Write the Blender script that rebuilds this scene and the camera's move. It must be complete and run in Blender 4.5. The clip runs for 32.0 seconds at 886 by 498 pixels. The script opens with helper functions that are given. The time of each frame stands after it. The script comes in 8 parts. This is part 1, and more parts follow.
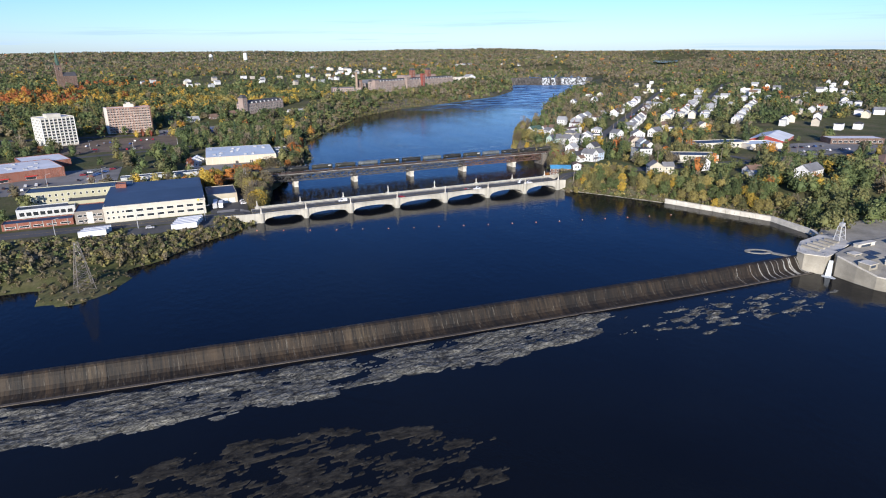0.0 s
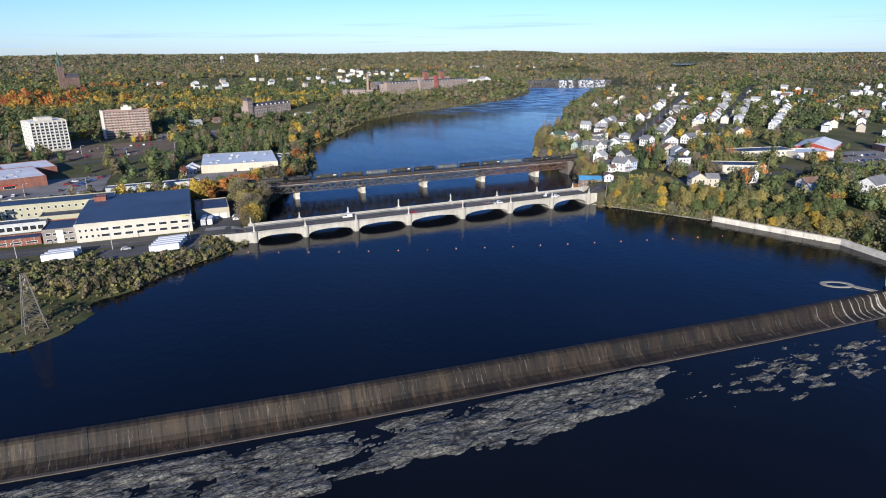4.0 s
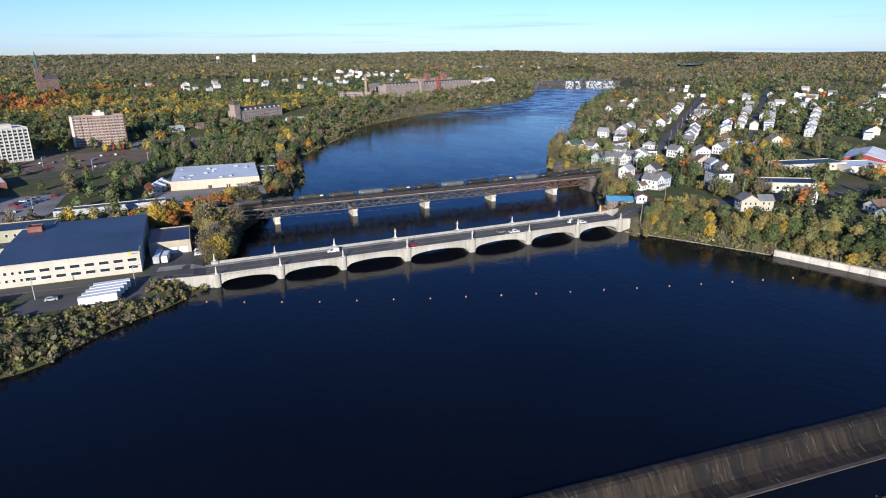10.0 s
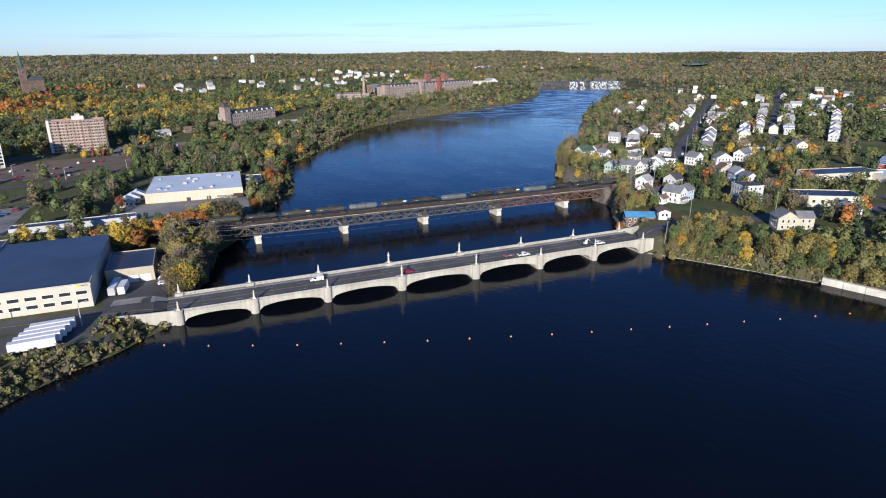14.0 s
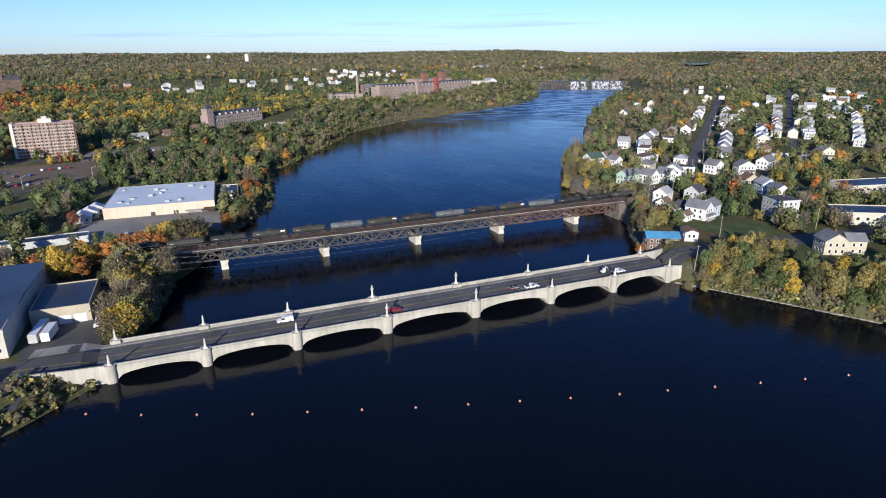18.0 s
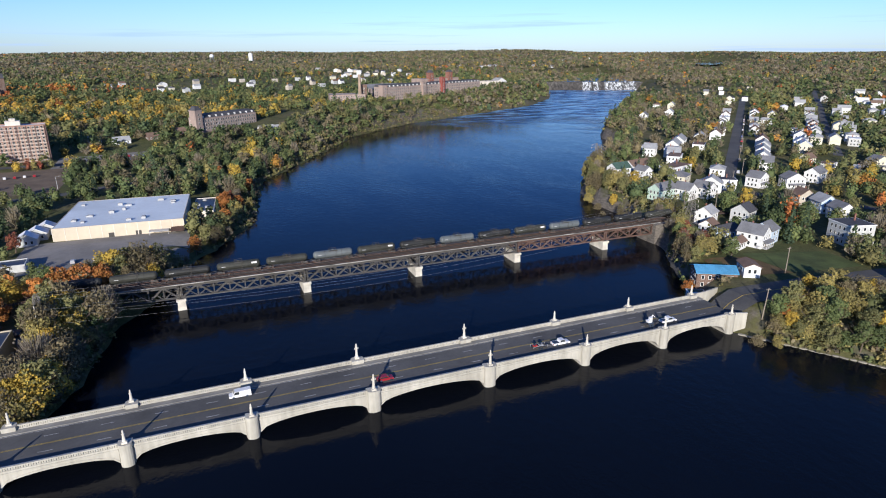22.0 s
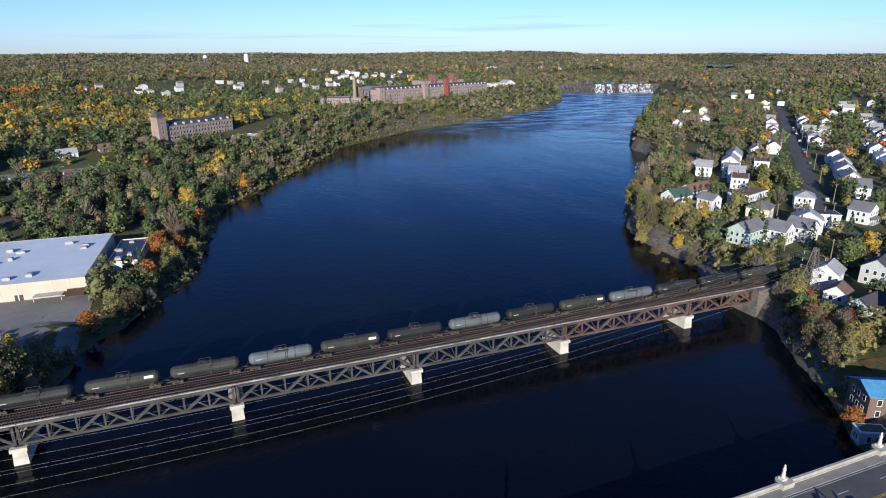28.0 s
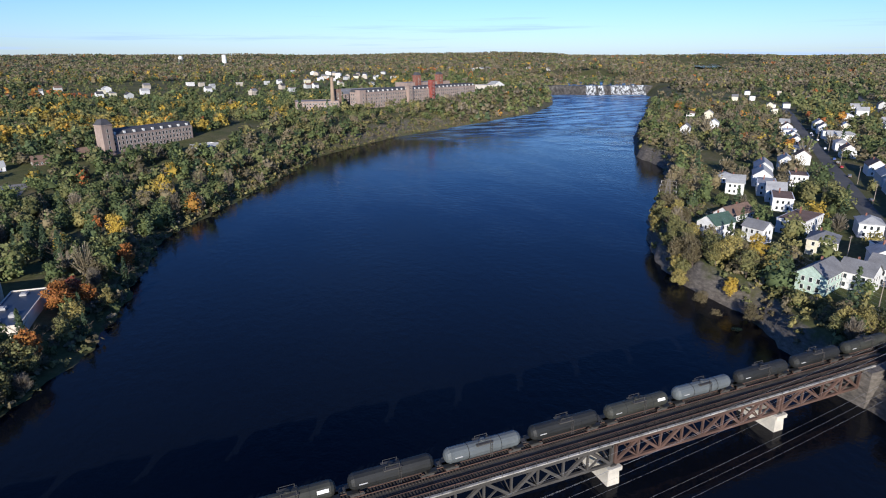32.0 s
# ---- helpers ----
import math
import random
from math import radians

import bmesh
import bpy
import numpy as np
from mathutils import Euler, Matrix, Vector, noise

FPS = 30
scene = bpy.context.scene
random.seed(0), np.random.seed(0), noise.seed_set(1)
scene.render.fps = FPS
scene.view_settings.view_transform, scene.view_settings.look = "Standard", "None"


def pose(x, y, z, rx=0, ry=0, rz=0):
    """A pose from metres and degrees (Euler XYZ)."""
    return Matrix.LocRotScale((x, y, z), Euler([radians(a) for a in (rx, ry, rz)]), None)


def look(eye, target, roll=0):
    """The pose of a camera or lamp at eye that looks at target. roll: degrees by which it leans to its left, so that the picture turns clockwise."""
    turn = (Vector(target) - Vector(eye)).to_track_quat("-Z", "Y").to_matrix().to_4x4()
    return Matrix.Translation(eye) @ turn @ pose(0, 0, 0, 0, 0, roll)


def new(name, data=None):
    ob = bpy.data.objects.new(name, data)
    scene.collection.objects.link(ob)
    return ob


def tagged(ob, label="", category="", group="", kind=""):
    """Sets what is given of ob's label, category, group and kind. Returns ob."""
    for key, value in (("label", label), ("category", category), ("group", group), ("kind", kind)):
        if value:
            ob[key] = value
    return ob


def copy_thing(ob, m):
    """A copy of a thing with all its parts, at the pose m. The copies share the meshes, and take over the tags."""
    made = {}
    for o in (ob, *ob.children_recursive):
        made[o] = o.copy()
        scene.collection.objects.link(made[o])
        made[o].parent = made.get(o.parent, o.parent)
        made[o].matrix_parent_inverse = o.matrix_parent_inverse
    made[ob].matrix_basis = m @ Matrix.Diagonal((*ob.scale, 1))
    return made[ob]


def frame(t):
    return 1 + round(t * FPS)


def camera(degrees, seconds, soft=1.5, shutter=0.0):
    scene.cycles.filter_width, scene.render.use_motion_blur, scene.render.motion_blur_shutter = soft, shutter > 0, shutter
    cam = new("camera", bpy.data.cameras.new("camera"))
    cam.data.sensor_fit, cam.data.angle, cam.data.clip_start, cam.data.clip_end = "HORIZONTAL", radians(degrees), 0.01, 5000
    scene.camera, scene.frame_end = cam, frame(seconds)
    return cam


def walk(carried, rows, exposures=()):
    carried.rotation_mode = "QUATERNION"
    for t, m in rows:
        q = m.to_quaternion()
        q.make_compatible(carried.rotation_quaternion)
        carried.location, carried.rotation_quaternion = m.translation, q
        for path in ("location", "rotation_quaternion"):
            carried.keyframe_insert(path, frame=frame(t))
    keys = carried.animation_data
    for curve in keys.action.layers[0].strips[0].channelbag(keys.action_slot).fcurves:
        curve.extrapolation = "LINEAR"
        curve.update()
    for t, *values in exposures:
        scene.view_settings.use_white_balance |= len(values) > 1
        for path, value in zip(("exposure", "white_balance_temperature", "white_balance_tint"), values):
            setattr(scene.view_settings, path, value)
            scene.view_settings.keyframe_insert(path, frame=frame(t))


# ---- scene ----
cam = camera(72.63, 32.0, 1.05)
PATH = [
    (0, look((-157.59, -358.92, 98.04), (-119.91, -271.86, 66.39), -0.38)),
    (1, look((-153.48, -348.29, 96.54), (-116.45, -260.91, 65.04), -0.38)),
    (2, look((-149.61, -337.40, 95.87), (-113.03, -249.81, 64.42), -0.38)),
    (3, look((-145.66, -326.56, 95.48), (-109.50, -238.78, 64.07), -0.36)),
    (3.5, look((-143.84, -320.87, 95.00), (-107.77, -233.02, 63.70), -0.36)),
    (5.5, look((-136.42, -299.82, 94.77), (-100.75, -211.76, 63.57), -0.39)),
    (6, look((-134.45, -294.99, 94.85), (-98.78, -206.94, 63.62), -0.39)),
    (7, look((-131.23, -284.99, 95.01), (-95.37, -197.02, 63.80), -0.39)),
    (8, look((-127.93, -275.03, 94.59), (-91.96, -187.09, 63.40), -0.35)),
    (9, look((-123.76, -265.65, 94.74), (-87.93, -177.67, 63.51), -0.42)),
    (10, look((-120.15, -256.30, 94.79), (-84.37, -168.31, 63.52), -0.39)),
    (11, look((-116.74, -247.19, 94.65), (-80.97, -159.17, 63.44), -0.35)),
    (12, look((-113.05, -238.57, 94.69), (-77.40, -150.50, 63.49), -0.41)),
    (13, look((-109.27, -230.15, 94.55), (-73.66, -142.08, 63.30), -0.42)),
    (14, look((-105.13, -221.24, 94.29), (-69.55, -133.16, 63.04), -0.44)),
    (14.5, look((-103.30, -216.87, 94.10), (-67.67, -128.81, 62.86), -0.44)),
    (16.5, look((-94.28, -197.72, 93.36), (-58.51, -109.74, 62.07), -0.36)),
    (17, look((-91.69, -192.41, 93.04), (-55.92, -104.42, 61.76), -0.41)),
    (18, look((-87.57, -182.29, 93.09), (-51.70, -94.36, 61.75), -0.36)),
    (19, look((-82.68, -171.33, 92.76), (-47.13, -83.26, 61.46), -0.43)),
    (20, look((-77.76, -159.88, 92.10), (-42.71, -71.61, 60.80), -0.37)),
    (21, look((-72.69, -147.41, 91.27), (-37.77, -59.08, 59.99), -0.30)),
    (22, look((-67.67, -134.71, 90.76), (-32.78, -46.40, 59.41), -0.26)),
    (23, look((-62.28, -121.01, 90.11), (-27.51, -32.65, 58.77), -0.25)),
    (24, look((-56.62, -106.24, 88.74), (-21.96, -17.80, 57.48), -0.35)),
    (25, look((-51.60, -91.10, 87.83), (-16.86, -2.66, 56.69), -0.23)),
    (25.5, look((-48.82, -83.58, 87.49), (-14.06, 4.87, 56.37), -0.28)),
    (27.5, look((-38.62, -55.10, 86.72), (-3.94, 33.39, 55.61), -0.24)),
    (28, look((-36.01, -47.91, 86.44), (-1.36, 40.61, 55.40), -0.22)),
    (29, look((-31.31, -33.48, 86.26), (3.32, 55.03, 55.16), -0.04)),
    (30, look((-25.64, -19.36, 86.01), (8.79, 69.26, 55.03), -0.31)),
    (31, look((-20.20, -4.57, 84.81), (15.10, 83.72, 53.83), -0.11)),
    (32, look((-14.26, 9.48, 84.02), (22.58, 97.18, 53.18), -0.24)),
]
walk(cam, PATH, [(0, 0.15, 6050, 10), (4, 0.09, 6050, 10), (14, 0.07, 6050, 10), (20, 0.02, 6050, 10), (32, 0.0, 6050, 10)])

# ---- light ----
SUN_WAY = Vector((0.468, 0.835, -0.290)).normalized()      # the way the sunlight goes
world = bpy.data.worlds.new("world")
scene.world = world
world.use_nodes = True
wn = world.node_tree.nodes
sky = wn.new("ShaderNodeTexSky")
sky.sky_type = 'NISHITA'
sky.sun_disc = False
sky.sun_elevation = math.asin(-SUN_WAY.z)
sky.sun_rotation = math.atan2(-SUN_WAY.x, -SUN_WAY.y)
sky.altitude = 50
sky.air_density = 1.0
sky.dust_density = 0.2
sky.ozone_density = 4.0
wn["Background"].inputs[1].default_value = 0.125
# thin streaks of cloud low in the sky
wl = world.node_tree.links
wc = wn.new("ShaderNodeTexCoord")
wm = wn.new("ShaderNodeMapping")
wm.inputs["Scale"].default_value = (1.5, 1.5, 46.0)
wl.new(wc.outputs["Generated"], wm.inputs["Vector"])
wz = wn.new("ShaderNodeTexNoise")
wz.inputs["Scale"].default_value, wz.inputs["Detail"].default_value, wz.inputs["Roughness"].default_value = 1.6, 6, 0.6
wl.new(wm.outputs[0], wz.inputs["Vector"])
wr = wn.new("ShaderNodeValToRGB")
wr.color_ramp.elements[0].position, wr.color_ramp.elements[1].position = 0.54, 0.70
wl.new(wz.outputs["Fac"], wr.inputs[0])
wx = wn.new("ShaderNodeMix")
wx.data_type = 'RGBA'
wx.inputs[7].default_value = (4.6, 5.4, 6.6, 1)
wk = wn.new("ShaderNodeMath")
wk.operation = 'MULTIPLY'
wk.inputs[1].default_value = 0.75
wl.new(wr.outputs[0], wk.inputs[0])
wl.new(wk.outputs[0], wx.inputs[0])
wl.new(sky.outputs[0], wx.inputs[6])
# the clear autumn air: pale at the skyline, deep blue higher up
wp = wn.new("ShaderNodeSeparateXYZ")
wl.new(wc.outputs["Generated"], wp.inputs[0])
wg = wn.new("ShaderNodeValToRGB")
we = wg.color_ramp.elements
we.new(0.5)
we.new(0.6)
for stop, (at_z, tint) in zip(we, ((0.0, (0.86, 1.02, 1.46)), (0.10, (0.80, 0.95, 1.30)), (0.22, (0.27, 0.47, 0.86)), (0.50, (0.36, 0.58, 1.0)))):
    stop.position, stop.color = at_z, (*tint, 1)
wl.new(wp.outputs[2], wg.inputs[0])
wt = wn.new("ShaderNodeMix")
wt.data_type, wt.blend_type = 'RGBA', 'MULTIPLY'
wt.inputs[0].default_value = 1.0
wl.new(wx.outputs[2], wt.inputs[6])
wl.new(wg.outputs[0], wt.inputs[7])
wl.new(wt.outputs[2], wn["Background"].inputs[0])
sun = new("sun", bpy.data.lights.new("sun", "SUN"))
sun.data.energy, sun.data.angle, sun.data.color = 6.2, radians(0.5), (1.0, 0.90, 0.76)
sun.matrix_world = look((0, 0, 0), SUN_WAY)
scene.view_settings.exposure = 0.0


# ---- materials ----
class Mat:
    """A small builder for node materials."""

    def __init__(self, name, rough=0.8, metal=0.0, spec=0.5):
        self.m = bpy.data.materials.new(name)
        self.m.use_nodes = True
        self.t = self.m.node_tree
        self.b = self.t.nodes["Principled BSDF"]
        self.b.inputs["Roughness"].default_value = rough
        self.b.inputs["Metallic"].default_value = metal
        self.b.inputs["Specular IOR Level"].default_value = spec
        self.geo = self.t.nodes.new("ShaderNodeNewGeometry")

    def link(self, a, b):
        self.t.links.new(a, b)

    def noise(self, scale, detail=4.0, rough=0.6, stretch=(1, 1, 1), where=None):
        mp = self.t.nodes.new("ShaderNodeMapping")
        mp.inputs["Scale"].default_value = stretch
        self.link(where or self.geo.outputs["Position"], mp.inputs["Vector"])
        n = self.t.nodes.new("ShaderNodeTexNoise")
        n.inputs["Scale"].default_value, n.inputs["Detail"].default_value, n.inputs["Roughness"].default_value = scale, detail, rough
        self.link(mp.outputs[0], n.inputs["Vector"])
        return n.outputs["Fac"]

    def ramp(self, fac, stops):
        r = self.t.nodes.new("ShaderNodeValToRGB")
        e = r.color_ramp.elements
        while len(e) < len(stops):
            e.new(0.5)
        for k, (p, c) in zip(e, stops):
            k.position, k.color = p, (c[0], c[1], c[2], 1)
        self.link(fac, r.inputs[0])
        return r.outputs[0]

    def mix(self, fac, a, b, mode='MIX'):
        n = self.t.nodes.new("ShaderNodeMix")
        n.data_type, n.blend_type = 'RGBA', mode
        for v, s in ((fac, n.inputs[0]), (a, n.inputs[6]), (b, n.inputs[7])):
            if isinstance(v, (int, float)):
                s.default_value = v
            elif isinstance(v, tuple):
                s.default_value = (*v, 1)
            else:
                self.link(v, s)
        return n.outputs[2]

    def value(self, a, op, b=0.0):
        n = self.t.nodes.new("ShaderNodeMath")
        n.operation = op
        for v, s in ((a, n.inputs[0]), (b, n.inputs[1])):
            if isinstance(v, (int, float)):
                s.default_value = v
            else:
                self.link(v, s)
        return n.outputs[0]

    def random(self):
        return self.t.nodes.new("ShaderNodeObjectInfo").outputs["Random"]

    def island(self):
        return self.geo.outputs["Random Per Island"]

    def attribute(self, name):
        n = self.t.nodes.new("ShaderNodeAttribute")
        n.attribute_name = name
        return n.outputs["Fac"]

    def color(self, c):
        if isinstance(c, tuple):
            self.b.inputs["Base Color"].default_value = (*c, 1)
        else:
            self.link(c, self.b.inputs["Base Color"])
        return self

    def bump(self, fac, strength=0.5, dist=0.1):
        n = self.t.nodes.new("ShaderNodeBump")
        n.inputs["Strength"].default_value, n.inputs["Distance"].default_value = strength, dist
        self.link(fac, n.inputs["Height"])
        self.link(n.outputs[0], self.b.inputs["Normal"])
        return self


def plain(name, c, rough=0.8, var=0.25, scale=1.2, metal=0.0, spec=0.4, bump=0.0):
    """A worn surface: base colour with blotches at two sizes."""
    k = Mat(name, rough, metal, spec)
    lo, hi = tuple(x * (1 - var) for x in c), tuple(min(1, x * (1 + var)) for x in c)
    big = k.ramp(k.noise(scale * 0.25, 3), [(0.3, lo), (0.7, hi)])
    fine = k.ramp(k.noise(scale * 5, 4), [(0.3, (1 - var * 0.6,) * 3), (0.7, (1.0, 1.0, 1.0))])
    k.color(k.mix(1.0, big, fine, 'MULTIPLY'))
    if bump:
        k.bump(k.noise(scale * 4, 4), bump, 0.05)
    return k.m


CONCRETE = Mat("concrete", 0.85)
streak = CONCRETE.noise(0.5, 5, 0.65, (1.6, 1.6, 0.15))
CONCRETE.color(CONCRETE.mix(0.42, CONCRETE.ramp(CONCRETE.noise(0.12, 4), [(0.3, (0.38, 0.36, 0.305)), (0.7, (0.52, 0.495, 0.43))]),
                            CONCRETE.ramp(streak, [(0.35, (0.55, 0.53, 0.5)), (0.6, (1.0, 1.0, 1.0))]), 'MULTIPLY')).bump(CONCRETE.noise(3, 4), 0.3, 0.05)
CONCRETE = CONCRETE.m
PIER_STONE = plain("pier_concrete", (0.62, 0.58, 0.50), 0.9, 0.25, 0.8, bump=0.3)

DAM = Mat("dam_concrete", 0.75)
dk = DAM.noise(0.55, 6, 0.7, (1.5, 0.25, 0.05))
dl = DAM.noise(0.9, 6, 0.8, (1.5, 0.2, 0.04))
dbase = DAM.ramp(DAM.noise(0.045, 4, 0.6, (1, 0.2, 0.2)), [(0.35, (0.020, 0.0145, 0.0085)), (0.55, (0.034, 0.025, 0.016)), (0.75, (0.080, 0.068, 0.050))])
dst = DAM.mix(1.0, dbase, DAM.ramp(dk, [(0.40, (0.16, 0.145, 0.11)), (0.56, (1.1, 1.04, 0.92))]), 'MULTIPLY')
dst = DAM.mix(1.0, dst, DAM.ramp(DAM.noise(0.16, 5, 0.65, (1.5, 0.2, 0.05)), [(0.36, (0.42, 0.40, 0.34)), (0.62, (1.25, 1.2, 1.15))]), 'MULTIPLY')
dst = DAM.mix(1.0, dst, DAM.ramp(DAM.random(), [(0.0, (0.55, 0.53, 0.50)), (1.0, (1.15, 1.10, 1.02))]), 'MULTIPLY')
DAM.color(DAM.mix(DAM.ramp(dl, [(0.58, (0, 0, 0)), (0.68, (0.55, 0.55, 0.55))]), dst, (0.26, 0.235, 0.19)))
DAM.bump(dk, 0.4, 0.15)
DAM = DAM.m

ASPHALT = Mat("asphalt", 0.9)
ASPHALT.color(ASPHALT.mix(1.0, ASPHALT.ramp(ASPHALT.noise(0.06, 4), [(0.3, (0.070, 0.069, 0.069)), (0.7, (0.118, 0.116, 0.113))]),
                          ASPHALT.ramp(ASPHALT.noise(1.5, 5, 0.7), [(0.3, (0.75, 0.75, 0.75)), (0.7, (1, 1, 1))]), 'MULTIPLY'))
ASPHALT = ASPHALT.m
LOT_ASPHALT = plain("bleached_asphalt", (0.235, 0.222, 0.205), 0.9, 0.3, 0.15)
LINE_WHITE = plain("white_road_paint", (0.62, 0.62, 0.60), 0.8, 0.3, 2)
LINE_YELLOW = plain("yellow_road_paint", (0.50, 0.36, 0.07), 0.8, 0.3, 2)
STEEL = plain("weathered_steel", (0.070, 0.065, 0.060), 0.75, 0.35, 0.5, metal=0.0)
RUST = plain("rusty_steel", (0.105, 0.062, 0.048), 0.85, 0.35, 0.6)
GALV = plain("galvanised_steel", (0.42, 0.42, 0.42), 0.6, 0.15, 2, metal=0.0)
TIES = plain("track_ties", (0.060, 0.050, 0.044), 0.95, 0.4, 3)
WOOD_POLE = plain("pole_wood", (0.30, 0.25, 0.20), 0.9, 0.25, 3)
GLASS = Mat("window_glass", 0.12, 0, 0.6).color((0.03, 0.035, 0.04)).m


def water_mat(name, base, wave, rough, white=False):
    k = Mat(name, rough, 0.0, 0.22)
    k.b.inputs["IOR"].default_value = 1.333
    k.color(k.ramp(k.noise(0.012, 3), [(0.3, base), (0.7, tuple(c * 1.25 for c in base))]))
    h = k.value(k.noise(0.35, 3, 0.55, (1.0, 0.7, 1)), 'ADD', k.value(k.noise(1.3, 2, 0.5), 'MULTIPLY', 0.35))
    # broad gusts roughen the water in long streaks
    gust = k.ramp(k.noise(0.018, 4, 0.6, (1.6, 0.7, 1)), [(0.35, (0.35, 0.35, 0.35)), (0.65, (1, 1, 1))])
    h = k.value(h, 'MULTIPLY', gust)
    if white:
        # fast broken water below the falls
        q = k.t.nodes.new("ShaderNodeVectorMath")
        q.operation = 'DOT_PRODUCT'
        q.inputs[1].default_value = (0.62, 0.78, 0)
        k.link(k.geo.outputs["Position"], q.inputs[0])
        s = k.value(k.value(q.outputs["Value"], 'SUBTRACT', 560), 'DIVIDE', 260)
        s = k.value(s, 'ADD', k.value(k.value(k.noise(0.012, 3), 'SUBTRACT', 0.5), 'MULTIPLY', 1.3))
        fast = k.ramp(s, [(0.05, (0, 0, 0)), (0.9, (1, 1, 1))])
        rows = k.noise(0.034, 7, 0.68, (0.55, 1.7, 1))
        # aerated water, with bright sky reflections and dark wave faces put into the colour
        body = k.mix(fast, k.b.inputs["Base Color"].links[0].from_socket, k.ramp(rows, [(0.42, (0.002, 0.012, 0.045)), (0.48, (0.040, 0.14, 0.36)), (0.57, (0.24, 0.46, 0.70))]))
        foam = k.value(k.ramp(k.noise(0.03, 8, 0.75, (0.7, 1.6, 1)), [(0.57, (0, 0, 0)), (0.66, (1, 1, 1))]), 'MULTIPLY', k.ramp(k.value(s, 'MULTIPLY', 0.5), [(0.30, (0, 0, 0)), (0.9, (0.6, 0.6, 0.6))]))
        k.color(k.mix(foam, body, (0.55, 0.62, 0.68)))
        h = k.value(h, 'ADD', k.value(k.value(k.value(fast, 'MULTIPLY', fast), 'MULTIPLY', rows), 'MULTIPLY', 52.0))
        k.link(k.ramp(fast, [(0.0, (rough, rough, rough)), (1.0, (0.22, 0.22, 0.22))]), k.b.inputs["Roughness"])
    k.bump(h, wave, 0.35)
    return k.m


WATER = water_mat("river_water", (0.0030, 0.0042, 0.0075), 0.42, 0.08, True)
WATER_LOW = water_mat("tail_water", (0.0050, 0.0060, 0.0080), 0.30, 0.08)

ROCK = Mat("wet_shale", 0.85)
rk = ROCK.noise(0.22, 8, 0.72, (0.8, 2.4, 1.0))
vor = ROCK.t.nodes.new("ShaderNodeTexVoronoi")
vor.feature = 'DISTANCE_TO_EDGE'
vor.inputs["Scale"].default_value = 0.42
vmap = ROCK.t.nodes.new("ShaderNodeMapping")
vmap.inputs["Scale"].default_value = (0.34, 1.25, 0.6)
vmap.inputs["Rotation"].default_value = (0, 0, 0.35)
warp = ROCK.t.nodes.new("ShaderNodeVectorMath")
warp.operation = 'ADD'
ROCK.link(ROCK.geo.outputs["Position"], warp.inputs[0])
ROCK.link(ROCK.mix(1.0, ROCK.noise(0.35, 4), (3.0, 3.0, 0.0), 'MULTIPLY'), warp.inputs[1])
ROCK.link(warp.outputs[0], vmap.inputs["Vector"])
ROCK.link(vmap.outputs[0], vor.inputs["Vector"])
crack = ROCK.ramp(vor.outputs["Distance"], [(0.0, (0.10, 0.10, 0.10)), (0.07, (1, 1, 1))])
rbase = ROCK.ramp(rk, [(0.38, (0.020, 0.019, 0.016)), (0.47, (0.15, 0.145, 0.12)), (0.60, (0.30, 0.285, 0.235)), (0.72, (0.42, 0.40, 0.34))])
rbase = ROCK.mix(1.0, rbase, ROCK.ramp(ROCK.noise(0.9, 6, 0.78, (1, 2.8, 1)), [(0.40, (0.16, 0.16, 0.15)), (0.56, (1, 1, 1))]), 'MULTIPLY')
ROCK.color(ROCK.mix(0.85, rbase, crack, 'MULTIPLY')).bump(ROCK.value(rk, 'ADD', ROCK.value(crack, 'MULTIPLY', 0.3)), 0.9, 0.6)
ROCK = ROCK.m
WET_ROCK = Mat("sunken_rock", 0.9, 0, 0.15)
wk_ = WET_ROCK.noise(0.30, 7, 0.75, (0.8, 1.5, 1))
WET_ROCK.color(WET_ROCK.mix(WET_ROCK.ramp(WET_ROCK.noise(0.9, 6, 0.8), [(0.60, (0, 0, 0)), (0.70, (1, 1, 1))]),
                            WET_ROCK.ramp(wk_, [(0.38, (0.008, 0.008, 0.008)), (0.50, (0.034, 0.030, 0.023)), (0.66, (0.066, 0.058, 0.043))]), (0.17, 0.16, 0.135))).bump(wk_, 0.7, 0.4)
WET_ROCK = WET_ROCK.m
APRON = plain("apron_concrete", (0.10, 0.085, 0.07), 0.85, 0.35, 0.6)
OLD_CONCRETE = plain("old_concrete", (0.36, 0.33, 0.27), 0.9, 0.3, 0.35, bump=0.3)
CLIFF = Mat("cliff_shale", 0.9)
ck = CLIFF.noise(0.35, 7, 0.7, (1.0, 1.0, 3.0))
CLIFF.color(CLIFF.ramp(ck, [(0.3, (0.06, 0.055, 0.05)), (0.55, (0.17, 0.15, 0.13)), (0.75, (0.27, 0.245, 0.21))])).bump(ck, 0.9, 0.6)
CLIFF = CLIFF.m

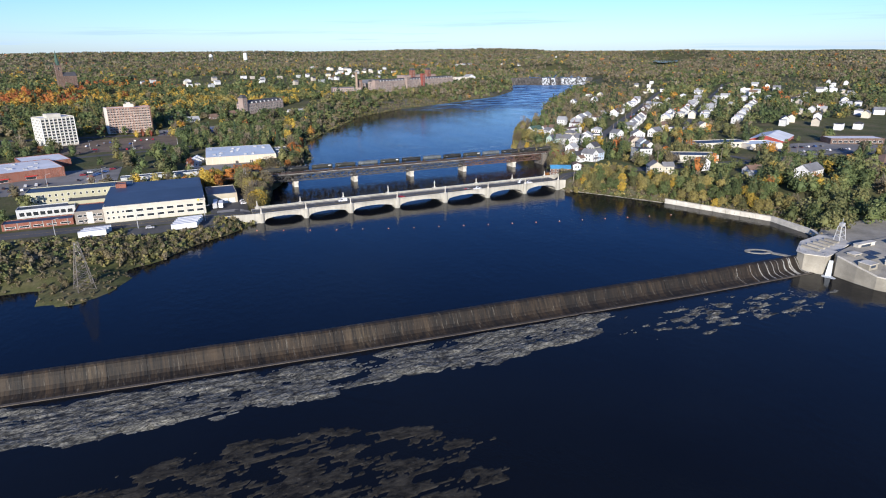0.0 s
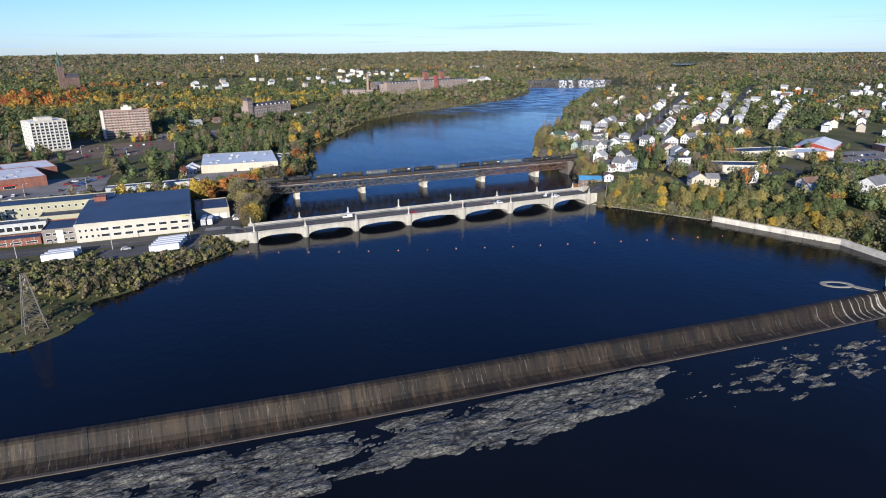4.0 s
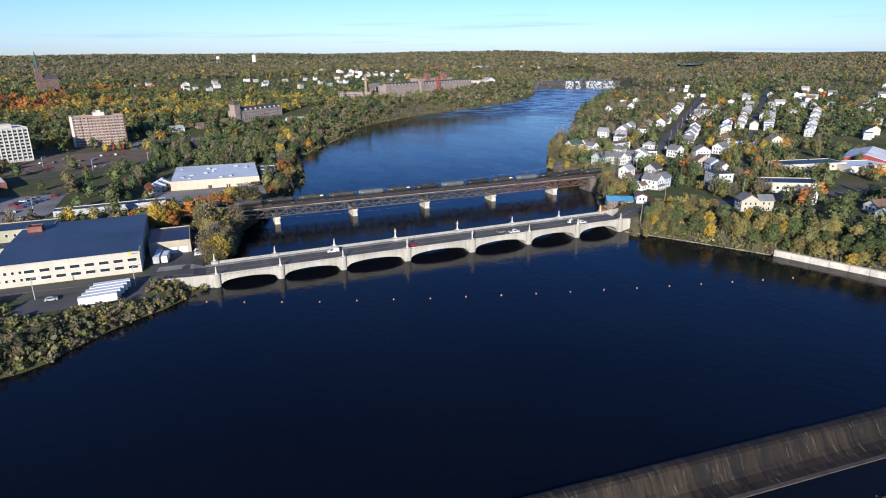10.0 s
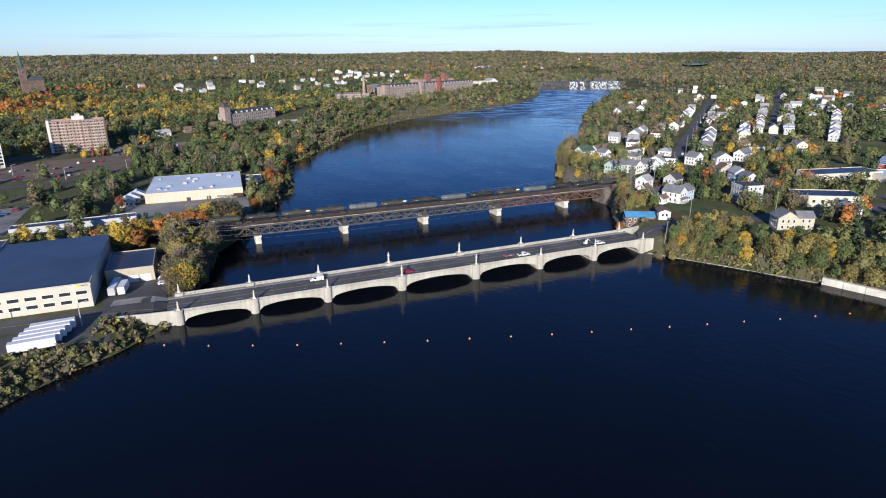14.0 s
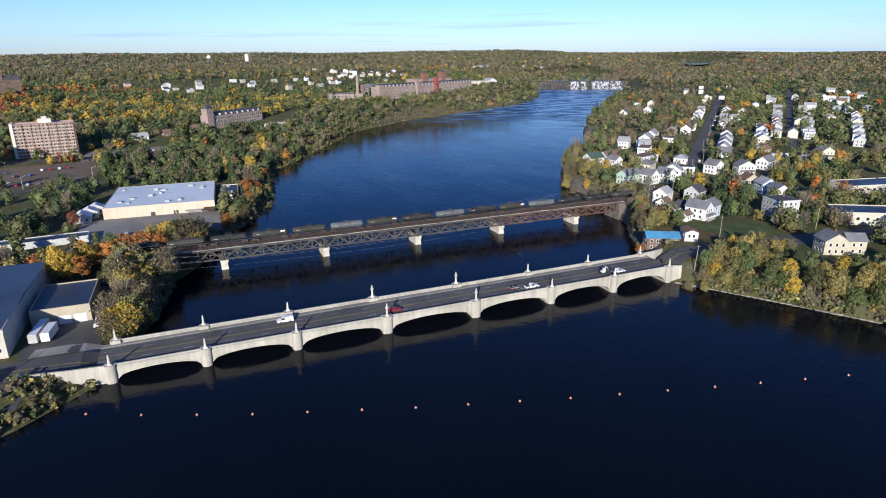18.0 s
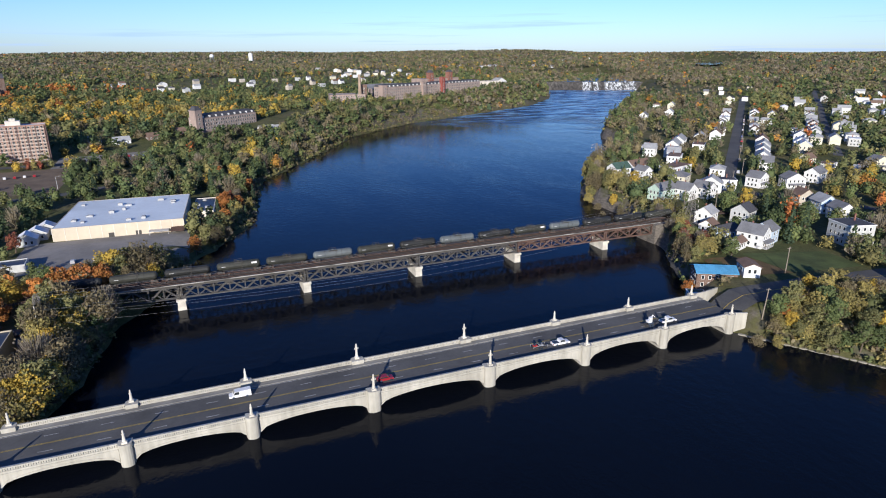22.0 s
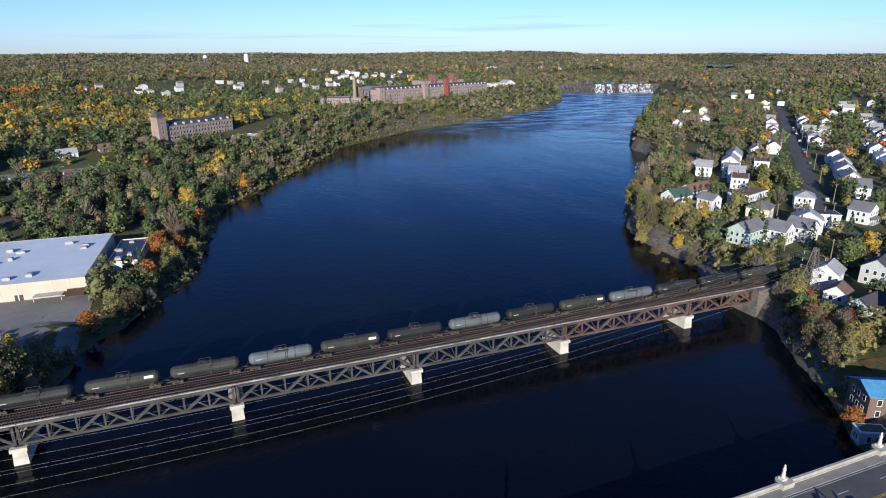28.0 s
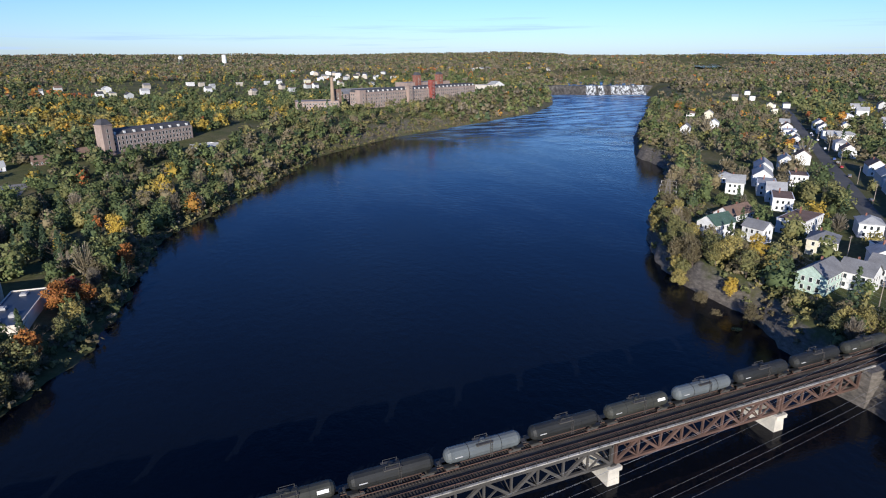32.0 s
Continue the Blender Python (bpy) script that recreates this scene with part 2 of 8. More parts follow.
GROUND = Mat("ground", 0.95, 0, 0.2)
g1 = GROUND.ramp(GROUND.noise(0.03, 5, 0.65), [(0.3, (0.065, 0.085, 0.026)), (0.5, (0.115, 0.115, 0.045)), (0.7, (0.18, 0.15, 0.085))])
g2 = GROUND.ramp(GROUND.noise(0.5, 5, 0.7), [(0.3, (0.55, 0.55, 0.55)), (0.7, (1.1, 1.1, 1.1))])
gs = GROUND.t.nodes.new("ShaderNodeSeparateXYZ")
GROUND.link(GROUND.geo.outputs["Normal"], gs.inputs[0])
steep = GROUND.ramp(GROUND.value(gs.outputs[2], 'ADD', GROUND.value(GROUND.value(GROUND.noise(0.3, 4), 'SUBTRACT', 0.5), 'MULTIPLY', 0.35)), [(0.74, (1, 1, 1)), (0.88, (0, 0, 0))])
rocky = GROUND.ramp(GROUND.noise(0.4, 7, 0.7, (1, 1, 2.6)), [(0.3, (0.06, 0.055, 0.048)), (0.55, (0.16, 0.14, 0.118)), (0.75, (0.26, 0.235, 0.2))])
GROUND.color(GROUND.mix(steep, GROUND.mix(1.0, g1, g2, 'MULTIPLY'), rocky)).bump(GROUND.noise(0.8, 5), 0.6, 0.3)
GROUND = GROUND.m
GRASS = plain("mown_grass", (0.075, 0.10, 0.028), 0.95, 0.35, 0.4, bump=0.3)
DIRT = plain("bare_dirt", (0.17, 0.125, 0.085), 0.95, 0.3, 0.4, bump=0.3)
BARK = plain("bark", (0.13, 0.10, 0.075), 0.95, 0.3, 3)

LEAF_STOPS = [(0.0, (0.066, 0.098, 0.055)), (0.125, (0.130, 0.165, 0.064)), (0.25, (0.205, 0.200, 0.085)), (0.375, (0.300, 0.255, 0.095)), (0.5, (0.48, 0.35, 0.065)),
              (0.625, (0.49, 0.205, 0.060)), (0.73, (0.36, 0.09, 0.06)), (0.80, (0.195, 0.160, 0.088)), (0.90, (0.205, 0.172, 0.100)), (1.0, (0.245, 0.210, 0.160))]


def leaf_mat(name, hue=None):
    """Leaves. hue picks from dark green (0) over olive, yellow, orange and red to brown and bare twigs (1)."""
    k = Mat(name, 0.8, 0, 0.2)
    h = k.attribute("hue") if hue is None else k.value(0.0, 'ADD', hue)
    h = k.value(h, 'ADD', k.value(k.value(k.island(), 'SUBTRACT', 0.5), 'MULTIPLY', 0.05))
    h = k.value(h, 'ADD', k.value(k.value(k.noise(0.22, 3), 'SUBTRACT', 0.5), 'MULTIPLY', 0.11))
    c = k.ramp(h, LEAF_STOPS)
    c = k.mix(1.0, c, k.ramp(k.island(), [(0.0, (0.80, 0.80, 0.80)), (1.0, (1.20, 1.20, 1.20))]), 'MULTIPLY')
    # each tree has a tone of its own
    c = k.mix(1.0, c, k.ramp(k.attribute("tone") if hue is None else k.random(), [(0.0, (0.66, 0.68, 0.70)), (1.0, (1.26, 1.24, 1.20))]), 'MULTIPLY')
    k.color(c)
    # thin leaves let some of the light through
    glow = k.t.nodes.new("ShaderNodeBsdfTranslucent")
    k.link(c, glow.inputs["Color"])
    both = k.t.nodes.new("ShaderNodeMixShader")
    both.inputs[0].default_value = 0.22
    k.link(k.b.outputs[0], both.inputs[1])
    k.link(glow.outputs[0], both.inputs[2])
    k.link(both.outputs[0], k.t.nodes["Material Output"].inputs["Surface"])
    return k.m


LEAVES = leaf_mat("woodland_leaves")


# ---- mesh helpers ----
class G:
    """Collects the corners and faces of one mesh."""

    def __init__(self):
        self.v, self.f = [], []

    def add(self, verts, faces):
        o = len(self.v)
        self.v += [tuple(p) for p in verts]
        self.f += [tuple(i + o for i in q) for q in faces]
        return self

    def box(self, x0, y0, z0, x1, y1, z1, m=None):
        p = [(x, y, z) for z in (z0, z1) for y in (y0, y1) for x in (x0, x1)]
        if m is not None:
            p = [m @ Vector(q) for q in p]
        return self.add(p, [(0, 2, 3, 1), (4, 5, 7, 6), (0, 1, 5, 4), (2, 6, 7, 3), (0, 4, 6, 2), (1, 3, 7, 5)])

    def prism(self, poly, z0, z1, m=None):
        n = len(poly)
        p = [(x, y, z0) for x, y in poly] + [(x, y, z1) for x, y in poly]
        if m is not None:
            p = [m @ Vector(q) for q in p]
        return self.add(p, [tuple(range(n))[::-1], tuple(range(n, 2 * n))] + [(i, (i + 1) % n, n + (i + 1) % n, n + i) for i in range(n)])

    def beam(self, a, b, w, h=None):
        """A straight bar of w by h metres from a to b."""
        a, b = Vector(a), Vector(b)
        d = b - a
        m = Matrix.Translation(a) @ d.to_track_quat('X', 'Z').to_matrix().to_4x4()
        h = h or w
        return self.box(0, -w / 2, -h / 2, d.length, w / 2, h / 2, m)

    def tube(self, rings, n=8, cap=True):
        """Rings of (centre, radius), joined round the z axis or along their line."""
        o = len(self.v)
        for i, (c, r) in enumerate(rings):
            c = Vector(c)
            a, b = Vector(rings[max(i - 1, 0)][0]), Vector(rings[min(i + 1, len(rings) - 1)][0])
            q = (b - a).to_track_quat('Z', 'Y') if (b - a).length > 1e-6 else Vector((0, 0, 1)).to_track_quat('Z', 'Y')
            for k in range(n):
                t = 2 * math.pi * k / n
                self.v.append(tuple(c + q @ Vector((r * math.cos(t), r * math.sin(t), 0))))
        for i in range(len(rings) - 1):
            for k in range(n):
                a, b = o + i * n + k, o + i * n + (k + 1) % n
                self.f.append((a, b, b + n, a + n))
        if cap:
            self.f.append(tuple(o + k for k in range(n))[::-1])
            self.f.append(tuple(o + (len(rings) - 1) * n + k for k in range(n)))
        return self

    def mesh(self, name, mat, smooth=False):
        me = bpy.data.meshes.new(name)
        me.from_pydata(self.v, [], self.f)
        me.materials.append(mat)
        if smooth:
            me.polygons.foreach_set("use_smooth", [True] * len(me.polygons))
        me.update()
        return me


def part(name, g, mat, parent=None, label="", m=None, smooth=False):
    """One mesh object from g (or from a mesh that others share), under parent."""
    me = g.mesh(name, mat, smooth) if isinstance(g, G) else g
    ob = new(name, me)
    if parent is not None:
        ob.parent = parent
    if m is not None:
        ob.matrix_basis = m
    if label:
        tagged(ob, label)
    return ob


def thing(name, m, label, category, group="", kind=""):
    ob = new(name)
    ob.matrix_basis = m
    ob.empty_display_size = 0.5
    return tagged(ob, label, category, group, kind)


def structure(name, g, mat, label, category, smooth=False, kind="structure"):
    return tagged(part(name, g, mat, smooth=smooth), label, category, kind=kind)


# ---- the lie of the land ----
LEFT_BANK = [(-420, -1500), (-360, -600), (-330, -300), (-300, -150), (-275, -85), (-236, -69), (-223, -70), (-220, -88), (-206, -95), (-193, -85),
             (-184, -67), (-190, -57), (-174, -50), (-158, -30), (-138, -15), (-123, 0), (-117, 20), (-108, 44), (-102, 81), (-84, 117),
             (-76, 150), (-59, 176), (-47, 200), (-38, 257), (-30, 315), (7, 379), (47, 447), (89, 530), (189, 621), (309, 695),
             (460, 791), (579, 923), (672, 1085), (694, 1158)]
RIGHT_BANK = [(912, 1058), (880, 1020), (581, 687), (411, 509), (338, 420), (322, 372), (285, 325), (240, 285), (205, 250), (173, 214), (155, 182), (152, 160), (152, 142),
              (141, 118), (131, 80), (118, 61), (110, 46), (95, 28), (90, 0), (110, -30), (131, -62), (146, -98), (156, -122),
              (152, -150), (120, -170), (122, -186), (160, -210), (260, -270), (330, -600), (420, -1500)]
RIVER = np.array(LEFT_BANK + RIGHT_BANK, float)


def river_distance(x, y):
    """Metres from the water's edge: positive on land."""
    d = np.full(x.shape, 1e9)
    inside = np.zeros(x.shape, bool)
    n = len(RIVER)
    for i in range(n):
        (ax, ay), (bx, by) = RIVER[i], RIVER[(i + 1) % n]
        ex, ey = bx - ax, by - ay
        t = np.clip(((x - ax) * ex + (y - ay) * ey) / (ex * ex + ey * ey), 0, 1)
        d = np.minimum(d, np.hypot(x - ax - t * ex, y - ay - t * ey))
        cross = ((ay > y) != (by > y)) & (x < ex * (y - ay) / (ey if ey else 1e-9) + ax)
        inside ^= cross
    return np.where(inside, -d, d)


def wob(x, y, s, seed):
    """A cheap smooth wobble between -1 and 1."""
    return (np.sin(x / s + seed) * np.cos(y / (s * 1.13) + seed * 2.1) + 0.5 * np.sin((x + y) / (s * 0.47) + seed * 3.7)
            + 0.5 * np.cos((x - 1.3 * y) / (s * 0.61) + seed * 1.9)) / 2


def smooth(a, b, v):
    t = np.clip((v - a) / (b - a), 0, 1)
    return t * t * (3 - 2 * t)


def side_of_river(x, y):
    """0 on the left bank's side, 1 on the right one's."""
    axis = np.interp(y, [-200, 0, 100, 200, 350, 500, 700, 1000, 1300, 5000], [-20, -15, 10, 55, 130, 240, 440, 690, 1000, 3200])
    return (x > axis).astype(float)


def height(x, y):
    x, y = np.asarray(x, float), np.asarray(y, float)
    d = river_distance(x, y) + 2.0 * wob(x, y, 7, 1.0) * smooth(60, 120, y)
    r = side_of_river(x, y)
    far = np.hypot(x + 40, y)
    flat = np.where(r > 0.5, 8.0 + 3.5 * smooth(60, 260, y) - 5.4 * smooth(-100, -135, y), 4.3)
    rise = np.where(r > 0.5, 22 * smooth(400, 2600, far), 14 * smooth(420, 640, far) + 20 * smooth(640, 1700, far)) + 26 * smooth(1500, 4200, far)
    top = flat + rise + wob(x, y, 130, 2.0) * (0.3 + 5.0 * smooth(300, 1500, far)) + wob(x, y, 420, 5.0) * 10 * smooth(1400, 3500, far)
    wide = np.where(r > 0.5, np.where(y > 45, 4.5, 14.0), np.where(y > 160, 26.0, 14.0))
    spit = np.exp(-(((x + 206) / 22) ** 2 + ((y + 76) / 20) ** 2))
    z = smooth(0, 1, d / wide) * top * (1 - 0.75 * spit)
    z = np.where(d < 0, np.maximum(-9.0, d * 0.5), 0.12 + z)
    z = z + 15 * np.exp(-(((x + 325) / 120) ** 2 + ((y - 860) / 130) ** 2)) * (d > 60)
    # below the dam the bed lies deeper
    low = smooth(-162, -172, y + 0.066 * x + 0)
    z = np.where(d < 0, z - 6 * low, z)
    # a far reach of the river
    u = np.clip((x - 2240) * 0.70 + (y - 2215) * 0.714, -1050, 430)
    e = np.hypot(x - 2240 - 0.70 * u, y - 2215 - 0.714 * u) / 120
    z = np.where(e < 2.2, np.minimum(z, 20 + 40 * smooth(0.95, 2.2, e)), z)
    u = np.clip(((x - 790) * 220 + (y - 1105) * 270) / (220 ** 2 + 270 ** 2), 0, 1)
    e = np.hypot(x - 790 - 220 * u, y - 1105 - 270 * u)
    z = np.where((d > 0) & (e < 130), np.minimum(z, 15 + 14 * smooth(85, 130, e)), z)
    # long ridges on the skyline
    z = z + (d > 0) * (24 * np.exp(-(((x + 150) / 700) ** 2 + ((y - 3600) / 500) ** 2)) + 18 * np.exp(-(((x - 1900) / 600) ** 2 + ((y - 3700) / 450) ** 2)))
    return z


def spaced(lo, hi, near_lo, near_hi, step, grow):
    out = list(np.arange(near_lo, near_hi + step, step))
    s = step
    while out[-1] < hi:
        s = min(s * grow, 160)
        out.append(out[-1] + s)
    s, front = step, [out[0]]
    while front[-1] > lo:
        s = min(s * grow, 160)
        front.append(front[-1] - s)
    return np.array(front[::-1][:-1] + out)


gx = spaced(-4700, 4900, -260, 300, 4.0, 1.045)
gy = spaced(-1500, 4900, -260, 460, 4.0, 1.04)
GX, GY = np.meshgrid(gx, gy)
GZ = height(GX.ravel(), GY.ravel()).reshape(GX.shape)
nx, ny = len(gx), len(gy)
LGX, LGY, LGZ = gx.tolist(), gy.tolist(), GZ.tolist()


def ground_z(x, y):
    """Height of the ground sheet at one place."""
    i = min(max(int(np.searchsorted(gx, x)) - 1, 0), nx - 2)
    j = min(max(int(np.searchsorted(gy, y)) - 1, 0), ny - 2)
    u, v = (x - LGX[i]) / (LGX[i + 1] - LGX[i]), (y - LGY[j]) / (LGY[j + 1] - LGY[j])
    return (LGZ[j][i] * (1 - u) + LGZ[j][i + 1] * u) * (1 - v) + (LGZ[j + 1][i] * (1 - u) + LGZ[j + 1][i + 1] * u) * v


me = bpy.data.meshes.new("ground")
idx = np.arange(nx * ny).reshape(ny, nx)
quads = np.stack([idx[:-1, :-1], idx[:-1, 1:], idx[1:, 1:], idx[1:, :-1]], -1).reshape(-1, 4)
me.from_pydata(np.stack([GX.ravel(), GY.ravel(), GZ.ravel()], 1).tolist(), [], quads.tolist())
me.polygons.foreach_set("use_smooth", [True] * len(me.polygons))
me.materials.append(GROUND)
ground = tagged(new("ground", me), "rolling river valley ground with grass, dirt and leaf litter", "ground", kind="structure")


def sheet(name, poly, z, mat, label, category):
    g = G()
    g.add([(x, y, z) for x, y in poly], [tuple(range(len(poly)))])
    return structure(name, g, mat, label, category)


DAM_LINE = [(-330, -138), (-219, -149), (-170, -154), (-115, -159), (-13, -166), (45, -170), (119, -173)]
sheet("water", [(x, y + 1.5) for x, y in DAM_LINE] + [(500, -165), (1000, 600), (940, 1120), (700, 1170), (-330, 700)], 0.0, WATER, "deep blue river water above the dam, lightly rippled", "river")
sheet("tail_water", [(-500, -1500), (500, -1500), (500, -172), (119, -176), (-13, -169), (-219, -152), (-500, -130)], -5.4, WATER_LOW, "dark tail water below the dam", "river")


# ---- dam ----
def on_line(line, x):
    return float(np.interp(x, [p[0] for p in line], [p[1] for p in line]))


TRICKLE = plain("trickling_water", (0.34, 0.33, 0.30), 0.35, 0.5, 2.0)
dam = thing("dam", Matrix.Identity(4), "long stained concrete overflow dam across the river", "dam", kind="structure")
PROFILE = [(1.6, -7.5), (1.6, 0.45), (0.9, 0.62), (-0.5, 0.55), (-1.3, 0.1), (-2.0, -0.9), (-2.6, -2.1), (-3.3, -3.3), (-4.4, -4.3), (-6.2, -4.9), (-8.2, -5.15), (-8.2, -7.5)]
edge = -330.0
rnd = random.Random(4)
while edge < 118:
    nxt = min(edge + rnd.choice([9.5, 12.0, 12.0, 14.0]), 119)
    g, n = G(), len(PROFILE)
    x0, x1 = edge + 0.04, nxt - 0.04
    lift = rnd.uniform(-0.05, 0.05)
    vs = [(x, on_line(DAM_LINE, x) + py, pz + (lift if pz > -4 else 0)) for x in (x0, x1) for py, pz in PROFILE]
    g.add(vs, [tuple(range(n)), tuple(range(n, 2 * n))[::-1]] + [(i, n + i, n + (i + 1) % n, (i + 1) % n) for i in range(n)])
    part("panel", g, DAM, dam)
    g = G()
    g.add([(x, on_line(DAM_LINE, x) + py, pz) for x in (x0, x1) for py, pz in ((-8.0, -5.15), (-9.3, -5.1), (-9.3, -7.5), (-8.0, -7.5))],
          [(0, 3, 2, 1), (4, 5, 6, 7), (0, 1, 5, 4), (1, 2, 6, 5)])
    part("apron", g, APRON, dam)
    edge = nxt

# trickles over the crest at the right end
for k in range(13):
    x0 = 70 + 47 * (k / 13) ** 0.6 + rnd.uniform(-1, 1)
    w = rnd.uniform(0.3, 1.0) * (0.4 + 1.4 * k / 13)
    g = G()
    for i, (py, pz) in enumerate(PROFILE[3:11]):
        wob_x = 0.25 * math.sin(i * 1.3 + k)
        g.v += [(x0 + wob_x, on_line(DAM_LINE, x0) + py - 0.03, pz + 0.09), (x0 + w * (0.6 + 0.1 * i) + wob_x, on_line(DAM_LINE, x0) + py - 0.03, pz + 0.09)]
    g.f = [(2 * i, 2 * i + 2, 2 * i + 3, 2 * i + 1) for i in range(7)]
    part("trickle", g, TRICKLE, dam, "white water trickling down the dam")

# rock shelves that the low water leaves bare


def shelf(name, x0, x1, y0, y1, mask, base, rough, step, label, mat=ROCK, grain=0.05):
    xs, ys = np.arange(x0, x1, step), np.arange(y0, y1, step)
    X, Y = np.meshgrid(xs, ys)
    Zs = np.array([noise.fractal(Vector((x * grain, y * grain * 2.2, 3.1)), 0.8, 2.1, 6) for x, y in zip(X.ravel(), Y.ravel())]).reshape(X.shape)
    Fs = np.array([noise.fractal(Vector((x * 0.3, y * 0.8, 7.7)), 0.9, 2.0, 4) for x, y in zip(X.ravel(), Y.ravel())]).reshape(X.shape)
    Z = base + rough * (Zs + 0.25 * Fs) + mask(X, Y)
    # bedded rock breaks in low steps
    Z = np.round(Z / 0.22) * 0.16 + Z * 0.27
    me = bpy.data.meshes.new(name)
    w, h = len(xs), len(ys)
    ii = np.arange(w * h).reshape(h, w)
    q = np.stack([ii[:-1, :-1], ii[:-1, 1:], ii[1:, 1:], ii[1:, :-1]], -1).reshape(-1, 4)
    keep = (Z.ravel()[q].max(1) > -5.9)
    me.from_pydata(np.stack([X.ravel(), Y.ravel(), Z.ravel()], 1).tolist(), [], q[keep].tolist())
    me.materials.append(mat)
    return tagged(new(name, me), label, "rock", kind="structure")


def mask_a(X, Y):
    toe = -9 + np.interp(X, [p[0] for p in DAM_LINE], [p[1] for p in DAM_LINE])
    out = np.interp(X + 5 * np.sin(Y * 0.4), [-330, -215, -160, -112, -60, -32, -5, 60], [44, 32, 31, 28, 29, 24, 9, 3])
    return -1.8 * smooth(0.72, 1.12, (toe - Y) / out) - 1.3 * smooth(0.16, 0.0, (toe - Y) / out) + 0.1 - 1.5 * smooth(-20, 12, X)


def mask_b(X, Y):
    e = np.hypot((X + 152) / 78, (Y + 234 + 0.08 * (X + 150)) / 34)
    return -1.2 * smooth(0.72, 1.12, e)


def mask_c(X, Y):
    e = np.hypot((X - 46) / 76, (Y + 196 + 0.06 * X) / 19)
    return -1.0 * smooth(0.35, 1.1, e)


shelf("rock_shelf", -330, 30, -206, -150, mask_a, -5.08, 0.95, 0.8, "bare bedded grey rock shelf below the dam")
shelf("sunken_rock", -232, -72, -272, -196, mask_b, -5.37, 0.32, 0.7, "dark half-sunken rock shelf in the tail water", WET_ROCK, 0.09)
shelf("rock_ledge", -35, 118, -222, -179, mask_c, -5.44, 0.85, 0.55, "scattered rock ledges in the shallow tail water", ROCK, 0.11)

# ---- road bridge ----
SUPPORTS = [-119.0, -92.5, -64.6, -33.8, 0.0, 32.1, 61.4, 89.0]
NEAR_Y, FAR_Y, MID_Y = 1.1, 18.9, 9.9


def deck_z(x):
    return 5.1 + 0.006 * x


road_bridge = thing("road_bridge", Matrix.Identity(4), "seven-span concrete arch road bridge with lamp pillars", "bridge")


def arch_z(u, x0, x1):
    """Height of the arch's underside at u from 0 to 1."""
    return 0.7 + (deck_z((x0 + x1) / 2) - 1.35 - 0.7) * math.sqrt(max(0, 1 - (2 * u - 1) ** 2)) ** 0.9


for i in range(7):
    x0, x1 = SUPPORTS[i] + 1.6, SUPPORTS[i + 1] - 1.6
    n = 18
    us = [k / n for k in range(n + 1)]
    def band(y0, y1, low, top):
        """A connected wall between two heights along the span."""
        g = G()
        for u in us:
            x = x0 + (x1 - x0) * u
            g.v += [(x, y0, low(u, x)), (x, y0, top(u, x)), (x, y1, low(u, x)), (x, y1, top(u, x))]
        for k in range(n):
            a = 4 * k
            g.f += [(a, a + 4, a + 5, a + 1), (a + 2, a + 3, a + 7, a + 6), (a + 1, a + 5, a + 7, a + 3), (a, a + 2, a + 6, a + 4)]
        return g

    for y0, y1 in ((NEAR_Y, NEAR_Y + 0.6), (FAR_Y - 0.6, FAR_Y)):
        wall = part("spandrel_wall", band(y0, y1, lambda u, x: arch_z(u, x0, x1), lambda u, x: deck_z(x) - 0.1), CONCRETE, road_bridge)
        yo = y0 - 0.12 if y0 < 5 else y1 + 0.002
        part("arch_ring", band(yo, yo + 0.118, lambda u, x: arch_z(u, x0, x1), lambda u, x: arch_z(u, x0, x1) + 0.5), CONCRETE, wall)
        yo = y0 - 0.16 if y0 < 5 else y1 + 0.002
        part("belt_course", band(yo, yo + 0.158, lambda u, x: deck_z(x) - 0.42, lambda u, x: deck_z(x) - 0.12), CONCRETE, wall)
    g = G()
    for k in range(n):
        a, b = x0 + (x1 - x0) * us[k], x0 + (x1 - x0) * us[k + 1]
        za, zb = arch_z(us[k], x0, x1) + 0.02, arch_z(us[k + 1], x0, x1) + 0.02
        g.add([(a, NEAR_Y + 0.6, za), (b, NEAR_Y + 0.6, zb), (b, FAR_Y - 0.6, zb), (a, FAR_Y - 0.6, za)], [(0, 3, 2, 1)])
    part("arch_barrel", g, CONCRETE, road_bridge)
    for yp in (NEAR_Y + 0.05, FAR_Y - 0.4):
        a, b = x0 - 0.4, x1 + 0.4
        za, zb = deck_z(a), deck_z(b)
        g = G()
        g.beam((a, yp + 0.18, za + 1.16), (b, yp + 0.18, zb + 1.16), 0.5, 0.28)
        rail = part("parapet_rail", g, CONCRETE, road_bridge)
        g = G()
        g.beam((a, yp + 0.18, za + 0.14), (b, yp + 0.18, zb + 0.14), 0.55, 0.5)
        part("parapet_base", g, CONCRETE, rail)
        g = G()
        c = a + 0.3
        while c < b - 0.2:
            z = deck_z(c)
            g.box(c - 0.175, yp + 0.06, z + 0.36, c + 0.175, yp + 0.30, z + 1.05)
            c += 0.48
        tagged(part("balustrade", g, CONCRETE, rail), kind="stuff")

